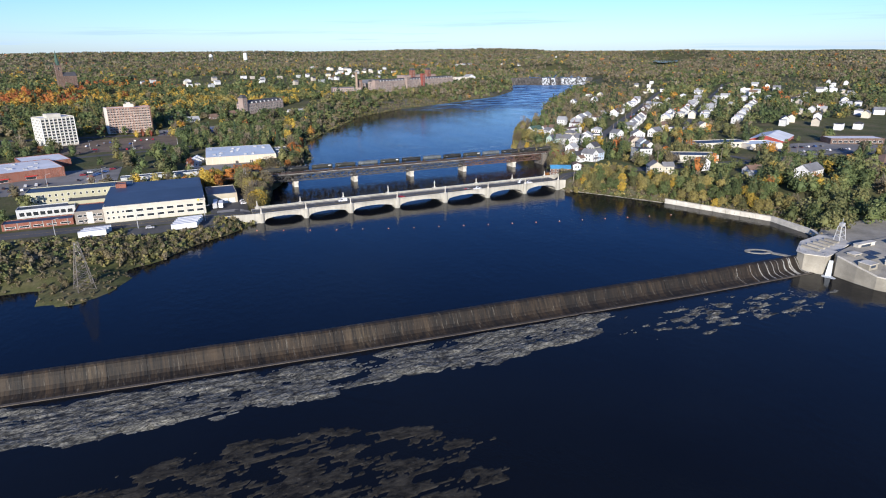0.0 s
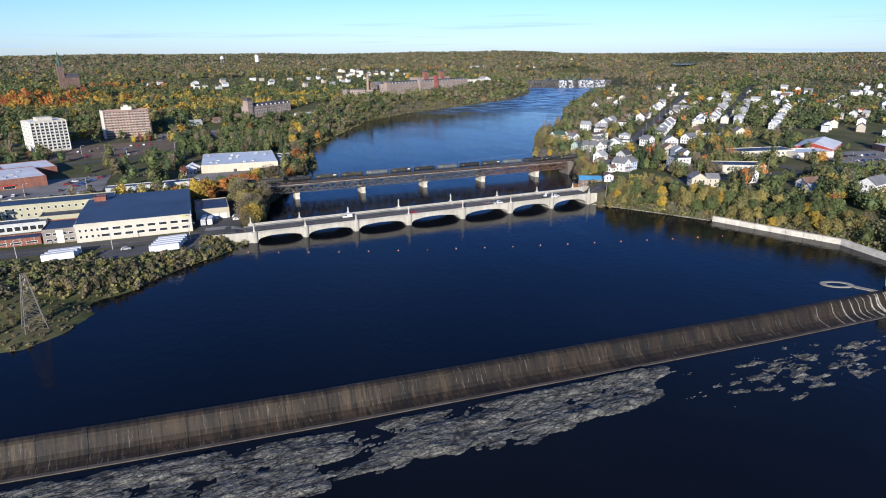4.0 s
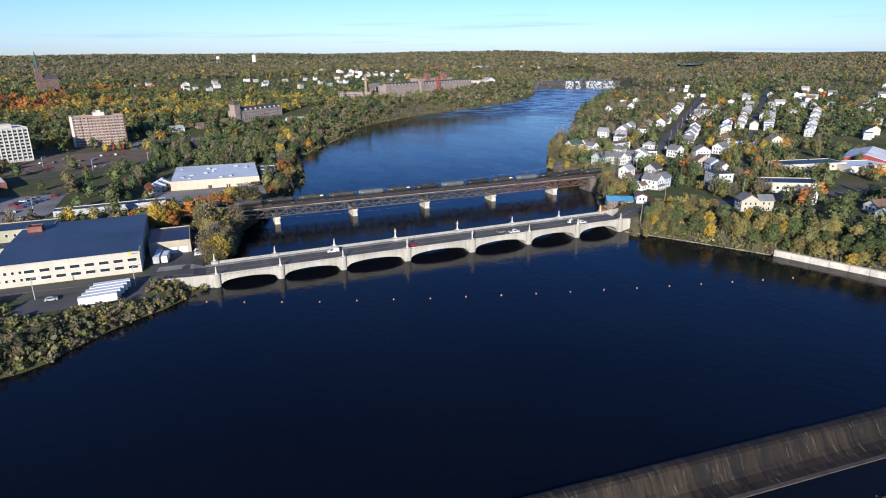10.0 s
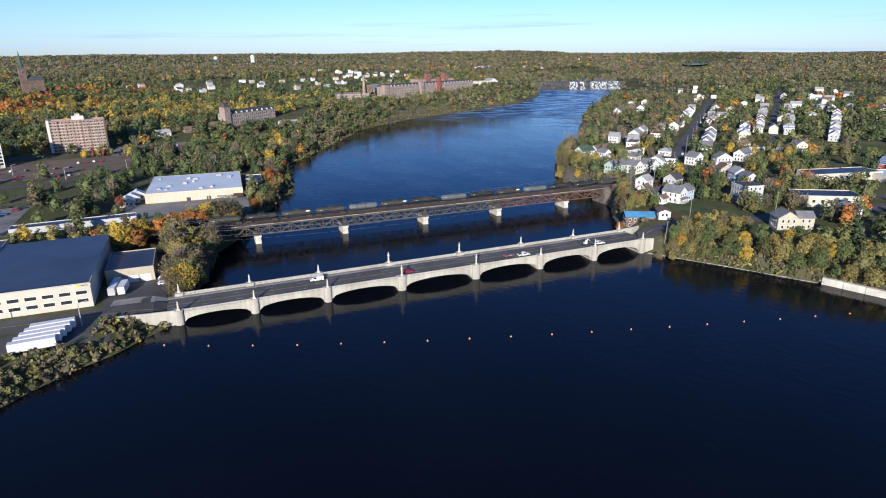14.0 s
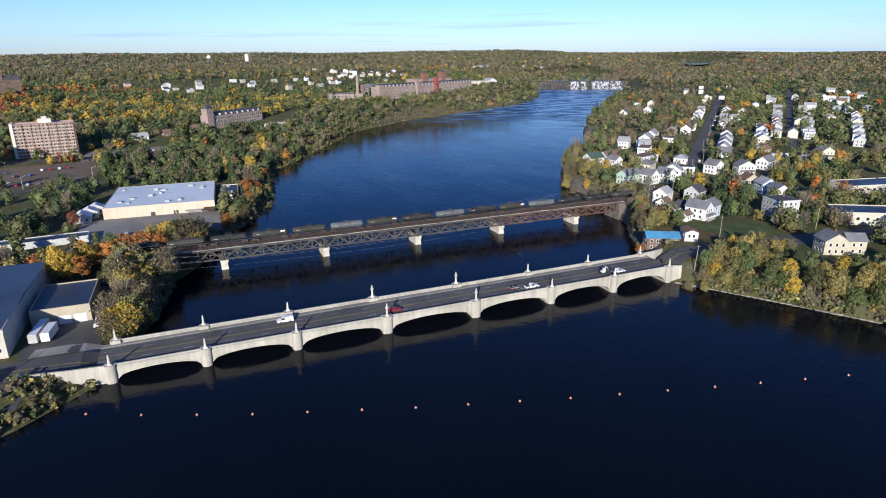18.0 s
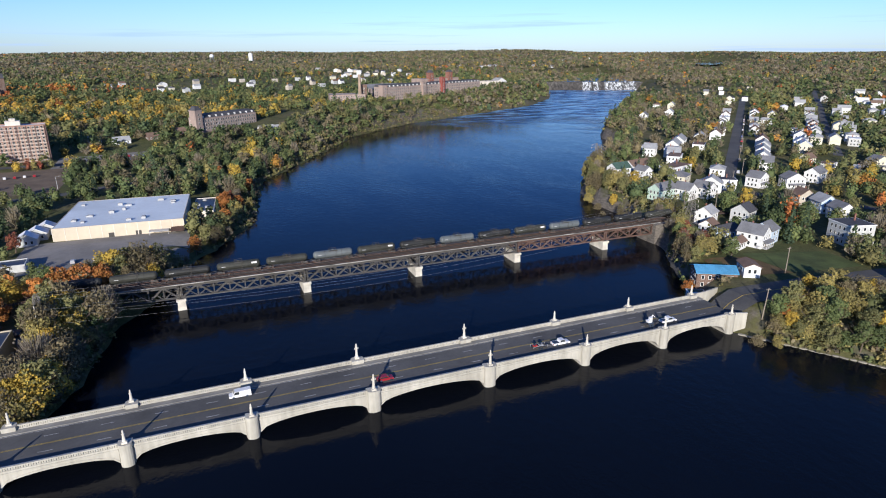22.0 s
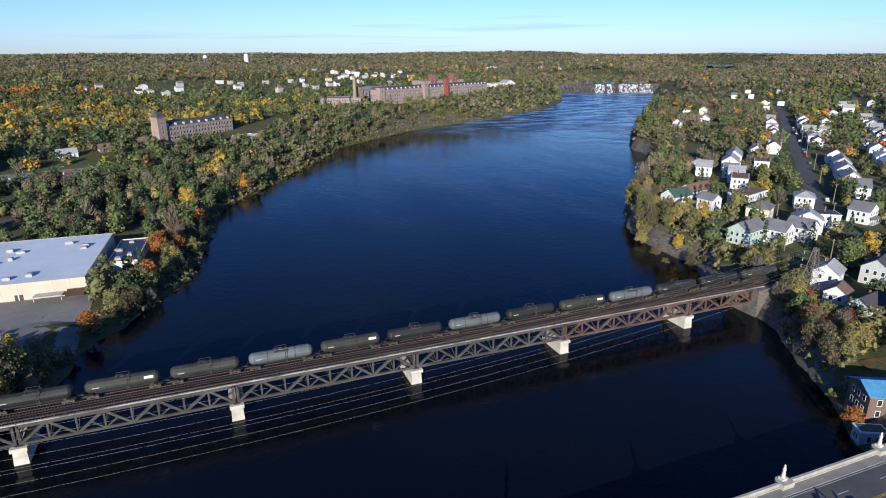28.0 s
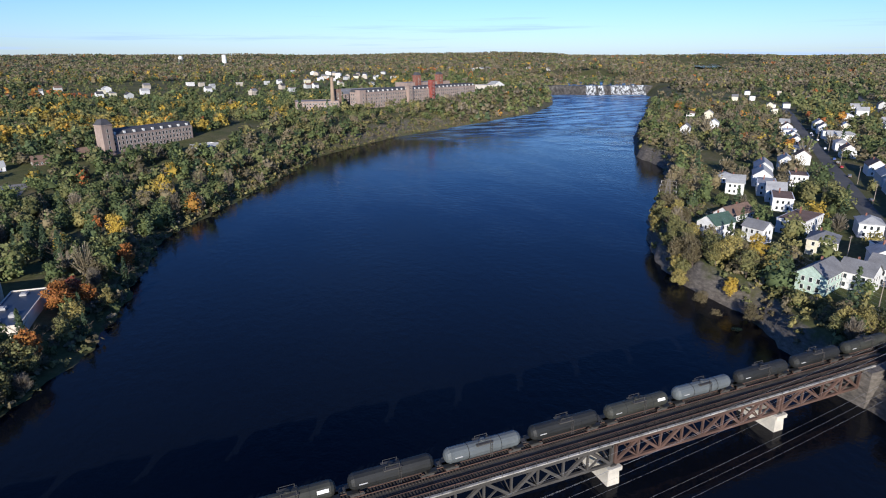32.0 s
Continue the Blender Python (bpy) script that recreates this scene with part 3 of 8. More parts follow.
for pts, low in ((((-120.4, 1.0), (-130, 2.0), (-143, 4.4)), -1.0), (((90.4, 18.9), (96, 19.2), (102.5, 20.4)), 2.0), (((90.6, 1.0), (94.5, -0.6)), -2.0)):
    for (ax, ay), (bx, by) in zip(pts, pts[1:]):
        za, zb = deck_z(ax), deck_z(bx)
        g = G()
        d = Vector((bx - ax, by - ay)).normalized() * 0.22
        g.add([(px + sx * -d.y, py + sx * d.x, z) for px, py, zt in ((ax, ay, za), (bx, by, zb)) for sx, z in ((1, low), (-1, low), (-1, zt + 1.15), (1, zt + 1.15))],
              [(0, 1, 2, 3), (7, 6, 5, 4), (0, 4, 5, 1), (1, 5, 6, 2), (2, 6, 7, 3), (3, 7, 4, 0)])
        wall = part("approach_wall", g, CONCRETE, road_bridge)
        g = G()
        g.beam((ax, ay, za + 1.27), (bx, by, zb + 1.27), 0.6, 0.24)
        part("coping", g, CONCRETE, wall)
for i, x in enumerate(SUPPORTS):
    big = i in (3, 4)
    for near in (True, False):
        yc, s = (NEAR_Y - 0.3, -1) if near else (FAR_Y + 0.3, 1)
        z = deck_z(x)
        w = 1.75 if big else 1.45
        g = G()
        poly = [(x - w, yc - s * 1.5)] + [(x - w * math.cos(t), yc + s * (0.1 + 1.0 * math.sin(t)) ) for t in np.linspace(0, math.pi, 9)] + [(x + w, yc - s * 1.5)]
        g.prism(poly if s > 0 else poly[::-1], -6, z + 0.6)
        pier = part("pier", g, CONCRETE, road_bridge)
        g = G()
        poly2 = [(x + (px - x) * 1.05, yc + (py - yc) * 1.05) for px, py in poly]
        g.prism(poly2 if s > 0 else poly2[::-1], z + 0.6, z + 1.35)
        part("pier_cap", g, CONCRETE, pier)
        g = G()
        hgt = 6.1 if big else 4.8
        g.box(x - 0.62, yc - 0.55, z + 1.35, x + 0.62, yc + 0.55, z + 1.8)
        g.tube([((x, yc, z + 1.8), 0.46), ((x, yc, z + 2.2), 0.40), ((x, yc, z + hgt - 1.3), 0.27), ((x, yc, z + hgt - 1.25), 0.36), ((x, yc, z + hgt - 1.0), 0.36),
                ((x, yc, z + hgt - 0.95), 0.24), ((x, yc, z + hgt - 0.3), 0.20), ((x, yc, z + hgt), 0.06)], 8)
        if big:
            g.beam((x - 0.5, yc, z + hgt - 1.75), (x + 0.5, yc, z + hgt - 1.75), 0.12)
            g.tube([((x - 0.5, yc, z + hgt - 1.8), 0.13), ((x - 0.5, yc, z + hgt - 1.35), 0.14)], 6)
            g.tube([((x + 0.5, yc, z + hgt - 1.8), 0.13), ((x + 0.5, yc, z + hgt - 1.35), 0.14)], 6)
        part("lamp_pillar", g, PIER_STONE, pier)
    g = G()
    g.box(x - 1.6, NEAR_Y + 0.1, -6, x + 1.6, FAR_Y - 0.1, deck_z(x) - 0.35)
    part("pier_wall", g, CONCRETE, road_bridge)


def strip(g, pts, off, w, dz, zf):
    """A flat band w wide, off metres to the left of the line pts, dz above zf."""
    out = []
    for i, (x, y) in enumerate(pts):
        a, b = Vector(pts[max(i - 1, 0)]), Vector(pts[min(i + 1, len(pts) - 1)])
        d = (b - a).normalized()
        nrm = Vector((-d.y, d.x))
        for s in (off - w / 2, off + w / 2):
            px, py = x + nrm.x * s, y + nrm.y * s
            out.append((px, py, zf(px, py) + dz))
    g.add(out, [(2 * i, 2 * i + 2, 2 * i + 3, 2 * i + 1)[::-1] for i in range(len(pts) - 1)])
    return g


def deck_slab(y0, y1, z0, z1, name, mat, label=""):
    g = G()
    a, b = SUPPORTS[0] - 4, SUPPORTS[-1] + 3
    p = [(x, y, deck_z(x) + z) for z in (z0, z1) for y in (y0, y1) for x in (a, b)]
    g.add(p, [(0, 2, 3, 1), (4, 5, 7, 6), (0, 1, 5, 4), (2, 6, 7, 3), (0, 4, 6, 2), (1, 3, 7, 5)])
    return part(name, g, mat, road_bridge, label)


deck_slab(NEAR_Y + 0.3, FAR_Y - 0.3, -0.6, -0.06, "deck", CONCRETE)
carriageway = deck_slab(3.4, 16.4, -0.055, 0.0, "carriageway", plain("worn_bridge_asphalt", (0.112, 0.110, 0.106), 0.9, 0.28, 0.25), "worn dark asphalt carriageway")
WALK_CONC = plain("sidewalk_concrete", (0.27, 0.26, 0.235), 0.9, 0.3, 0.5)
deck_slab(NEAR_Y + 0.35, 3.4, -0.055, 0.17, "sidewalk", WALK_CONC)
deck_slab(16.4, FAR_Y - 0.35, -0.055, 0.17, "sidewalk", WALK_CONC)


def bridge_line(y, w, mat, dashes, name, label):
    a, b = SUPPORTS[0] - 4, SUPPORTS[-1] + 3
    x = a
    while x < b:
        e = x + 3.0 if dashes else b
        g = G()
        g.add([(p, q, deck_z(p) + 0.006) for p, q in ((x, y - w / 2), (e, y - w / 2), (e, y + w / 2), (x, y + w / 2))], [(0, 1, 2, 3)])
        part(name, g, mat, carriageway, label)
        x = e + (9.0 if dashes else 1)


bridge_line(MID_Y - 0.16, 0.14, LINE_YELLOW, False, "centre_line", "yellow centre line")
bridge_line(MID_Y + 0.16, 0.14, LINE_YELLOW, False, "centre_line", "yellow centre line")
bridge_line(MID_Y - 3.3, 0.14, LINE_WHITE, True, "lane_mark", "white lane dash")
bridge_line(MID_Y + 3.3, 0.14, LINE_WHITE, True, "lane_mark", "white lane dash")
bridge_line(3.8, 0.12, LINE_WHITE, False, "edge_line", "white edge line")
bridge_line(16.0, 0.12, LINE_WHITE, False, "edge_line", "white edge line")

# ---- rail bridge ----
rail_bridge = thing("rail_bridge", Matrix.Identity(4), "old riveted steel deck-truss railway bridge on concrete piers", "bridge")
R_SUP = [-103.0, -82.0, -36.3, 10.3, 57.2, 104.3, 132.0]
R_Y0, R_Y1, R_TOP, R_LOW, R_DECK = 91.2, 99.4, 9.3, 4.8, 10.1
R_Z = R_DECK + 0.02
for i in range(6):
    x0, x1 = R_SUP[i] + 0.5, R_SUP[i + 1] - 0.5
    mat = RUST if i >= 4 else STEEL
    n = max(2, 2 * round((x1 - x0) / 11.6))
    xs = [x0 + (x1 - x0) * k / n for k in range(n + 1)]
    for y in (R_Y0, R_Y1):
        g = G()
        g.beam((x0, y, R_TOP), (x1, y, R_TOP), 0.6, 0.9)
        part("top_chord", g, mat, rail_bridge)
        g = G()
        g.beam((x0, y, R_LOW), (x1, y, R_LOW), 0.55, 0.6)
        part("bottom_chord", g, mat, rail_bridge)
        for k in range(n + 1):
            g = G()
            g.beam((xs[k], y, R_LOW), (xs[k], y, R_TOP), 0.6 if k in (0, n) else 0.42)
            part("vertical", g, mat, rail_bridge)
            if k < n:
                g = G()
                a, b = (R_LOW, R_TOP) if (k % 2 == 0) else (R_TOP, R_LOW)
                g.beam((xs[k], y, a), (xs[k + 1], y, b), 0.5, 0.62)
                part("diagonal", g, mat, rail_bridge)
                g = G()
                mx, mz = (xs[k] + xs[k + 1]) / 2, (R_LOW + R_TOP) / 2
                xe = xs[k + 1] if a == R_LOW else xs[k]
                g.beam((mx, y, mz), (xe, y, R_LOW), 0.3, 0.34)
                part("brace", g, mat, rail_bridge)
    for k in range(n + 1):
        g = G()
        g.beam((xs[k], R_Y0, R_LOW), (xs[k], R_Y1, R_TOP), 0.18)
        g.beam((xs[k], R_Y1, R_LOW), (xs[k], R_Y0, R_TOP), 0.18)
        g.beam((xs[k], R_Y0, R_LOW), (xs[k], R_Y1, R_LOW), 0.25)
        part("sway_frame", g, mat, rail_bridge)
    if i:
        px = R_SUP[i]
        g = G()
        pv = []
        for z, w, ex in ((-6, 1.75, 1.2), (3.4, 1.35, 0.6)):
            pv += [(px - w, 91.2 - ex, z), (px + w, 91.2 - ex, z), (px + w, 100.2 + ex, z), (px - w, 100.2 + ex, z)]
        g.add(pv, [(3, 2, 1, 0), (4, 5, 6, 7)] + [(k, (k + 1) % 4, 4 + (k + 1) % 4, 4 + k) for k in range(4)])
        pier = part("pier", g, PIER_STONE, rail_bridge)
        g = G()
        g.box(px - 1.7, 90.1, 3.4, px + 1.7, 101.4, 4.3)
        part("pier_cap", g, PIER_STONE, pier)
        for yy in (R_Y0, R_Y1):
            g = G()
            g.box(px - 0.7, yy - 0.5, 4.3, px + 0.7, yy + 0.5, 4.6)
            part("bearing", g, STEEL, pier)
g = G()
g.box(R_SUP[0] - 2, 90.6, R_TOP + 0.4, R_SUP[-1] + 4, 100.2, R_DECK - 0.22)
part("floor_deck", g, STEEL, rail_bridge)
g = G()
g.box(R_SUP[0] - 2, 90.5, R_DECK - 0.22, R_SUP[-1] + 4, 90.95, R_DECK + 0.03)
part("walkway_edge", g, plain("weathered_planks", (0.40, 0.38, 0.345), 0.9, 0.6, 0.9), rail_bridge, "pale walkway edge beam")
for ty in (92.6, 96.4):
    g = G()
    x = R_SUP[0] - 60
    while x < R_SUP[-1] + 90:
        g.box(x, ty - 1.4, R_DECK - 0.2, x + 0.24, ty + 1.4, R_DECK)
        x += 0.62
    tagged(part("tie_bed", g, TIES, rail_bridge, "weathered timber railway ties"), kind="stuff")
    for s in (-0.75, 0.75):
        g = G()
        g.box(R_SUP[0] - 60, ty + s - 0.05, R_DECK, R_SUP[-1] + 90, ty + s + 0.05, R_DECK + 0.17)
        part("rail", g, RUST, rail_bridge)
g = G()
g.box(-112, 90.2, -4, R_SUP[0] + 0.4, 101.6, R_DECK - 0.25)
part("abutment", g, CLIFF, rail_bridge)
g = G()
g.box(R_SUP[-1] - 0.4, 88.6, -4, R_SUP[-1] + 12, 101.6, R_DECK - 0.25)
part("abutment", g, CLIFF, rail_bridge)
# handrail on the near side
g = G()
x = R_SUP[0]
while x < R_SUP[-1]:
    g.beam((x, 90.45, R_DECK), (x, 90.45, R_DECK + 1.05), 0.07)
    x += 2.4
g.beam((R_SUP[0], 90.45, R_DECK + 1.05), (R_SUP[-1], 90.45, R_DECK + 1.05), 0.06)
part("handrail", g, STEEL, rail_bridge)


# ---- building materials ----
def siding(name, c):
    """Painted clapboards with shallow laps and some weathering."""
    k = Mat(name, 0.7, 0, 0.3)
    w = k.t.nodes.new("ShaderNodeTexWave")
    w.wave_type, w.bands_direction = 'BANDS', 'Z'
    w.inputs["Scale"].default_value = 2.2
    k.link(k.geo.outputs["Position"], w.inputs["Vector"])
    lo = tuple(x * 0.8 for x in c)
    base = k.ramp(k.noise(0.6, 4), [(0.3, lo), (0.65, c)])
    k.color(k.mix(k.value(w.outputs["Fac"], 'MULTIPLY', 0.12), base, (0.2, 0.2, 0.2)))
    k.bump(w.outputs["Fac"], 0.3, 0.03)
    return k.m


def brickwork(name, c):
    k = Mat(name, 0.9, 0, 0.2)
    b = k.t.nodes.new("ShaderNodeTexBrick")
    b.inputs["Scale"].default_value = 1.6
    b.inputs["Mortar Size"].default_value = 0.012
    b.inputs["Color1"].default_value = (*c, 1)
    b.inputs["Color2"].default_value = (*(x * 0.72 for x in c), 1)
    b.inputs["Mortar"].default_value = (0.3, 0.27, 0.24, 1)
    k.link(k.geo.outputs["Position"], b.inputs["Vector"])
    k.color(k.mix(1.0, b.outputs["Color"], k.ramp(k.noise(0.15, 5), [(0.3, (0.72, 0.72, 0.72)), (0.7, (1.08, 1.05, 1.02))]), 'MULTIPLY'))
    return k.m


def shingles(name, c):
    k = Mat(name, 0.85, 0, 0.3)
    n = k.noise(2.5, 4, 0.7)
    k.color(k.mix(1.0, k.ramp(k.noise(0.25, 4), [(0.3, tuple(x * 0.75 for x in c)), (0.7, tuple(x * 1.15 for x in c))]),
                  k.ramp(n, [(0.3, (0.7, 0.7, 0.7)), (0.7, (1, 1, 1))]), 'MULTIPLY')).bump(n, 0.4, 0.03)
    return k.m


W_WHITE, W_CREAM, W_MINT, W_BLUE, W_TAN, W_GREY = (siding("siding", c) for c in (
    (0.80, 0.80, 0.79), (0.72, 0.67, 0.52), (0.52, 0.66, 0.57), (0.55, 0.66, 0.78), (0.52, 0.46, 0.38), (0.55, 0.56, 0.55)))
S_GREY, S_DARK, S_BROWN, S_GREEN, S_PALE, S_BLUE = (shingles("shingles", c) for c in (
    (0.24, 0.24, 0.25), (0.09, 0.09, 0.10), (0.24, 0.16, 0.12), (0.08, 0.14, 0.11), (0.46, 0.46, 0.46), (0.10, 0.34, 0.58)))
BRICK_RED, BRICK_BROWN, BRICK_PINK = brickwork("red_brick", (0.30, 0.12, 0.085)), brickwork("brown_brick", (0.19, 0.125, 0.10)), brickwork("pale_brick", (0.42, 0.325, 0.285))
TRIM = plain("white_trim", (0.78, 0.77, 0.74), 0.6, 0.08)
FLAT_WHITE = plain("white_roof_membrane", (0.72, 0.73, 0.75), 0.7, 0.12, 0.3)
FLAT_BLUE = plain("pale_blue_metal_roof", (0.66, 0.72, 0.76), 0.6, 0.14, 0.12)
FLAT_DARK = plain("dark_roof_membrane", (0.036, 0.050, 0.078), 0.42, 0.4, 0.12)
BEIGE = plain("beige_panel", (0.60, 0.52, 0.40), 0.8, 0.10, 0.5)
TAN_PANEL = plain("tan_panel", (0.44, 0.39, 0.29), 0.8, 0.15, 0.5)
OLIVE = plain("olive_stucco", (0.42, 0.40, 0.28), 0.85, 0.12, 0.5)
OFFWHITE = plain("off_white_stucco", (0.56, 0.525, 0.44), 0.8, 0.10, 0.5)
CREAM_CONC = plain("cream_concrete", (0.70, 0.64, 0.55), 0.85, 0.10, 0.5)
YELLOW = plain("yellow_paint", (0.75, 0.55, 0.03), 0.5, 0.1)
RED_PAINT = plain("red_paint", (0.55, 0.05, 0.04), 0.5, 0.1)

CLEAR = [(-14, 10, 230, 26, 0.0), (30, 94, 330, 15, 0.0), (-235, 10, 240, 22, 0.0)]
WINDOWS = {}


def window_mesh(w, h):
    key = (round(w, 2), round(h, 2))
    if key not in WINDOWS:
        g = G()
        t, x, z = 0.12, w / 2, h / 2
        c = ((-1, -1), (1, -1), (1, 1), (-1, 1))
        g.v = [(i * (x + t), 0.0, j * (z + t)) for i, j in c] + [(i * (x + t), -0.07, j * (z + t)) for i, j in c] + [(i * x, -0.07, j * z) for i, j in c] + [(i * x, -0.025, j * z) for i, j in c]
        g.f = [(4 * r + k, 4 * r + (k + 1) % 4, 4 * r + 4 + (k + 1) % 4, 4 * r + 4 + k) for r in range(3) for k in range(4)] + [(12, 13, 14, 15)]
        me = g.mesh("window", TRIM)
        me.materials.append(GLASS)
        me.polygons[12].material_index = 1
        WINDOWS[key] = me
    return WINDOWS[key]


FACE = {"s": 0, "e": 90, "n": 180, "w": 270}


def on_face(face, w, d, u, z):
    """A pose on one outer face of a w by d block round the origin, u metres along it."""
    turn = pose(0, 0, 0, 0, 0, FACE[face])
    half = d / 2 if face in "sn" else w / 2
    return turn @ pose(u, -half, z)


def window_rows(body, w, d, face, floors, z0, step_z, cols, ww, wh, skip=0.0, rnd=random.Random(3), margin=1.0):
    span = (w if face in "sn" else d) - 2 * margin
    for f in range(floors):
        for c in range(cols):
            if rnd.random() < skip:
                continue
            u = -span / 2 + span * (c + 0.5) / cols
            part("window", window_mesh(ww, wh), None, body, m=on_face(face, w, d, u, z0 + f * step_z))


def faces_seen(ang):
    """The faces of a block turned by ang degrees that look towards the walk."""
    out = []
    for k, a in FACE.items():
        t = radians(a + ang)
        if (math.sin(t) * 0.37 * -1 + math.cos(t) * 0.93) > -0.35:
            out.append(k)
    return out


def gable(w, d, z0, rise, over=0.45, thick=0.22):
    """A pitched roof with its ridge along x and real thickness."""
    g = G()
    x, y = w / 2 + over, d / 2 + over
    e = z0 - rise * over / (d / 2)
    p = []
    for xx in (-x, x):
        p += [(xx, -y, e), (xx, 0, z0 + rise), (xx, y, e), (xx, y, e + thick), (xx, 0, z0 + rise + thick), (xx, -y, e + thick)]
    g.add(p, [(0, 1, 4, 5), (1, 2, 3, 4), (6, 11, 10, 7), (7, 10, 9, 8), (0, 6, 7, 1), (1, 7, 8, 2), (5, 4, 10, 11), (4, 3, 9, 10), (0, 5, 11, 6), (2, 8, 9, 3)])
    return g


def hip(w, d, z0, rise, over=0.5):
    g = G()
    x, y, r = w / 2 + over, d / 2 + over, max(0.0, (w - d) / 2)
    g.add([(-x, -y, z0 - 0.15), (x, -y, z0 - 0.15), (x, y, z0 - 0.15), (-x, y, z0 - 0.15), (-r - 0.01, 0, z0 + rise), (r + 0.01, 0, z0 + rise),
           (-x, -y, z0 - 0.35), (x, -y, z0 - 0.35), (x, y, z0 - 0.35), (-x, y, z0 - 0.35)],
          [(0, 1, 5, 4), (1, 2, 5), (2, 3, 4, 5), (3, 0, 4), (6, 7, 1, 0), (7, 8, 2, 1), (8, 9, 3, 2), (9, 6, 0, 3), (9, 8, 7, 6)])
    return g


def house(cx, cy, w, d, ang, floors, wall, roof, style, label, porch=False, chimney=True, name="house", seen=True, rise=None, group="houses in the town", category="house", cols=None, lift=0.0):
    """A timber house: w along its own x axis, d along y."""
    a = radians(ang)
    c, s = math.cos(a), math.sin(a)
    z0 = min(ground_z(cx + c * i * w / 2 - s * j * d / 2, cy + s * i * w / 2 + c * j * d / 2) for i in (-1, 1) for j in (-1, 1)) + lift
    ob = thing(name, pose(cx, cy, z0, 0, 0, ang), label, category, group)
    CLEAR.append((cx, cy, w + 3, d + 3, a))
    h = floors * 2.9 + 0.5
    rise = rise or (min(w, d) * 0.36 if style.startswith("gable") else min(w, d) * 0.24)
    g = G()
    g.box(-w / 2, -d / 2, -1.5 - lift, w / 2, d / 2, h)
    if style == "gable_x":
        g.add([(-w / 2, -d / 2, h), (-w / 2, d / 2, h), (-w / 2, 0, h + rise), (w / 2, -d / 2, h), (w / 2, d / 2, h), (w / 2, 0, h + rise)], [(0, 2, 1), (3, 4, 5), (0, 3, 5, 2), (1, 2, 5, 4)])
    elif style == "gable_y":
        g.add([(-w / 2, -d / 2, h), (w / 2, -d / 2, h), (0, -d / 2, h + rise), (-w / 2, d / 2, h), (w / 2, d / 2, h), (0, d / 2, h + rise)], [(0, 1, 2), (3, 5, 4), (0, 2, 5, 3), (1, 4, 5, 2)])
    body = part("wall", g, wall, ob)
    if style == "gable_x":
        part("roof", gable(w, d, h + 0.05, rise), roof, ob)
    elif style == "gable_y":
        part("roof", gable(d, w, h + 0.05, rise), roof, ob, m=pose(0, 0, 0, 0, 0, 90))
    elif style == "hip":
        part("roof", hip(w, d, h + 0.2, rise), roof, ob)
    else:
        g = G()
        g.box(-w / 2 - 0.25, -d / 2 - 0.25, h, w / 2 + 0.25, d / 2 + 0.25, h + 0.35)
        part("cornice", g, TRIM, ob)
        g = G()
        g.box(-w / 2 + 0.2, -d / 2 + 0.2, h + 0.35, w / 2 - 0.2, d / 2 - 0.2, h + 0.42)
        part("roof", g, roof, ob)
    if seen:
        for f in faces_seen(ang):
            span = w if f in "sn" else d
            n = cols or max(2, int(span / 2.9))
            window_rows(body, w, d, f, floors, 1.75, 2.9, n, 0.95, 1.45)
    if chimney:
        g = G()
        g.box(-0.28, -0.28, h * 0.6, 0.28, 0.28, h + rise + 0.7)
        part("chimney", g, BRICK_RED, ob, m=pose(w * 0.18, d * 0.15, 0))
    if porch:
        pw = w * 0.8
        g = G()
        g.box(-pw / 2, -d / 2 - 2.0, -0.8, pw / 2, -d / 2, 0.4)
        part("porch_floor", g, GALV, ob)
        g = G()
        g.add([(-pw / 2 - 0.2, -d / 2 - 2.3, 2.8), (pw / 2 + 0.2, -d / 2 - 2.3, 2.8), (pw / 2 + 0.2, -d / 2, 3.4), (-pw / 2 - 0.2, -d / 2, 3.4),
               (-pw / 2 - 0.2, -d / 2 - 2.3, 2.6), (pw / 2 + 0.2, -d / 2 - 2.3, 2.6), (pw / 2 + 0.2, -d / 2, 3.2), (-pw / 2 - 0.2, -d / 2, 3.2)],
              [(0, 1, 2, 3), (7, 6, 5, 4), (0, 4, 5, 1), (1, 5, 6, 2), (3, 2, 6, 7), (0, 3, 7, 4)])
        part("porch_roof", g, roof, ob)
        for k in range(4):
            g = G()
            xk = -pw / 2 + 0.2 + (pw - 0.4) * k / 3
            g.box(xk - 0.09, -d / 2 - 2.0, 0.4, xk + 0.09, -d / 2 - 1.82, 2.65)
            part("porch_post", g, TRIM, ob)
        g = G()
        g.box(-0.5, -d / 2 - 0.05, 0.4, 0.5, -d / 2 - 0.004, 2.5)
        part("door", g, S_BROWN, ob)
    return ob


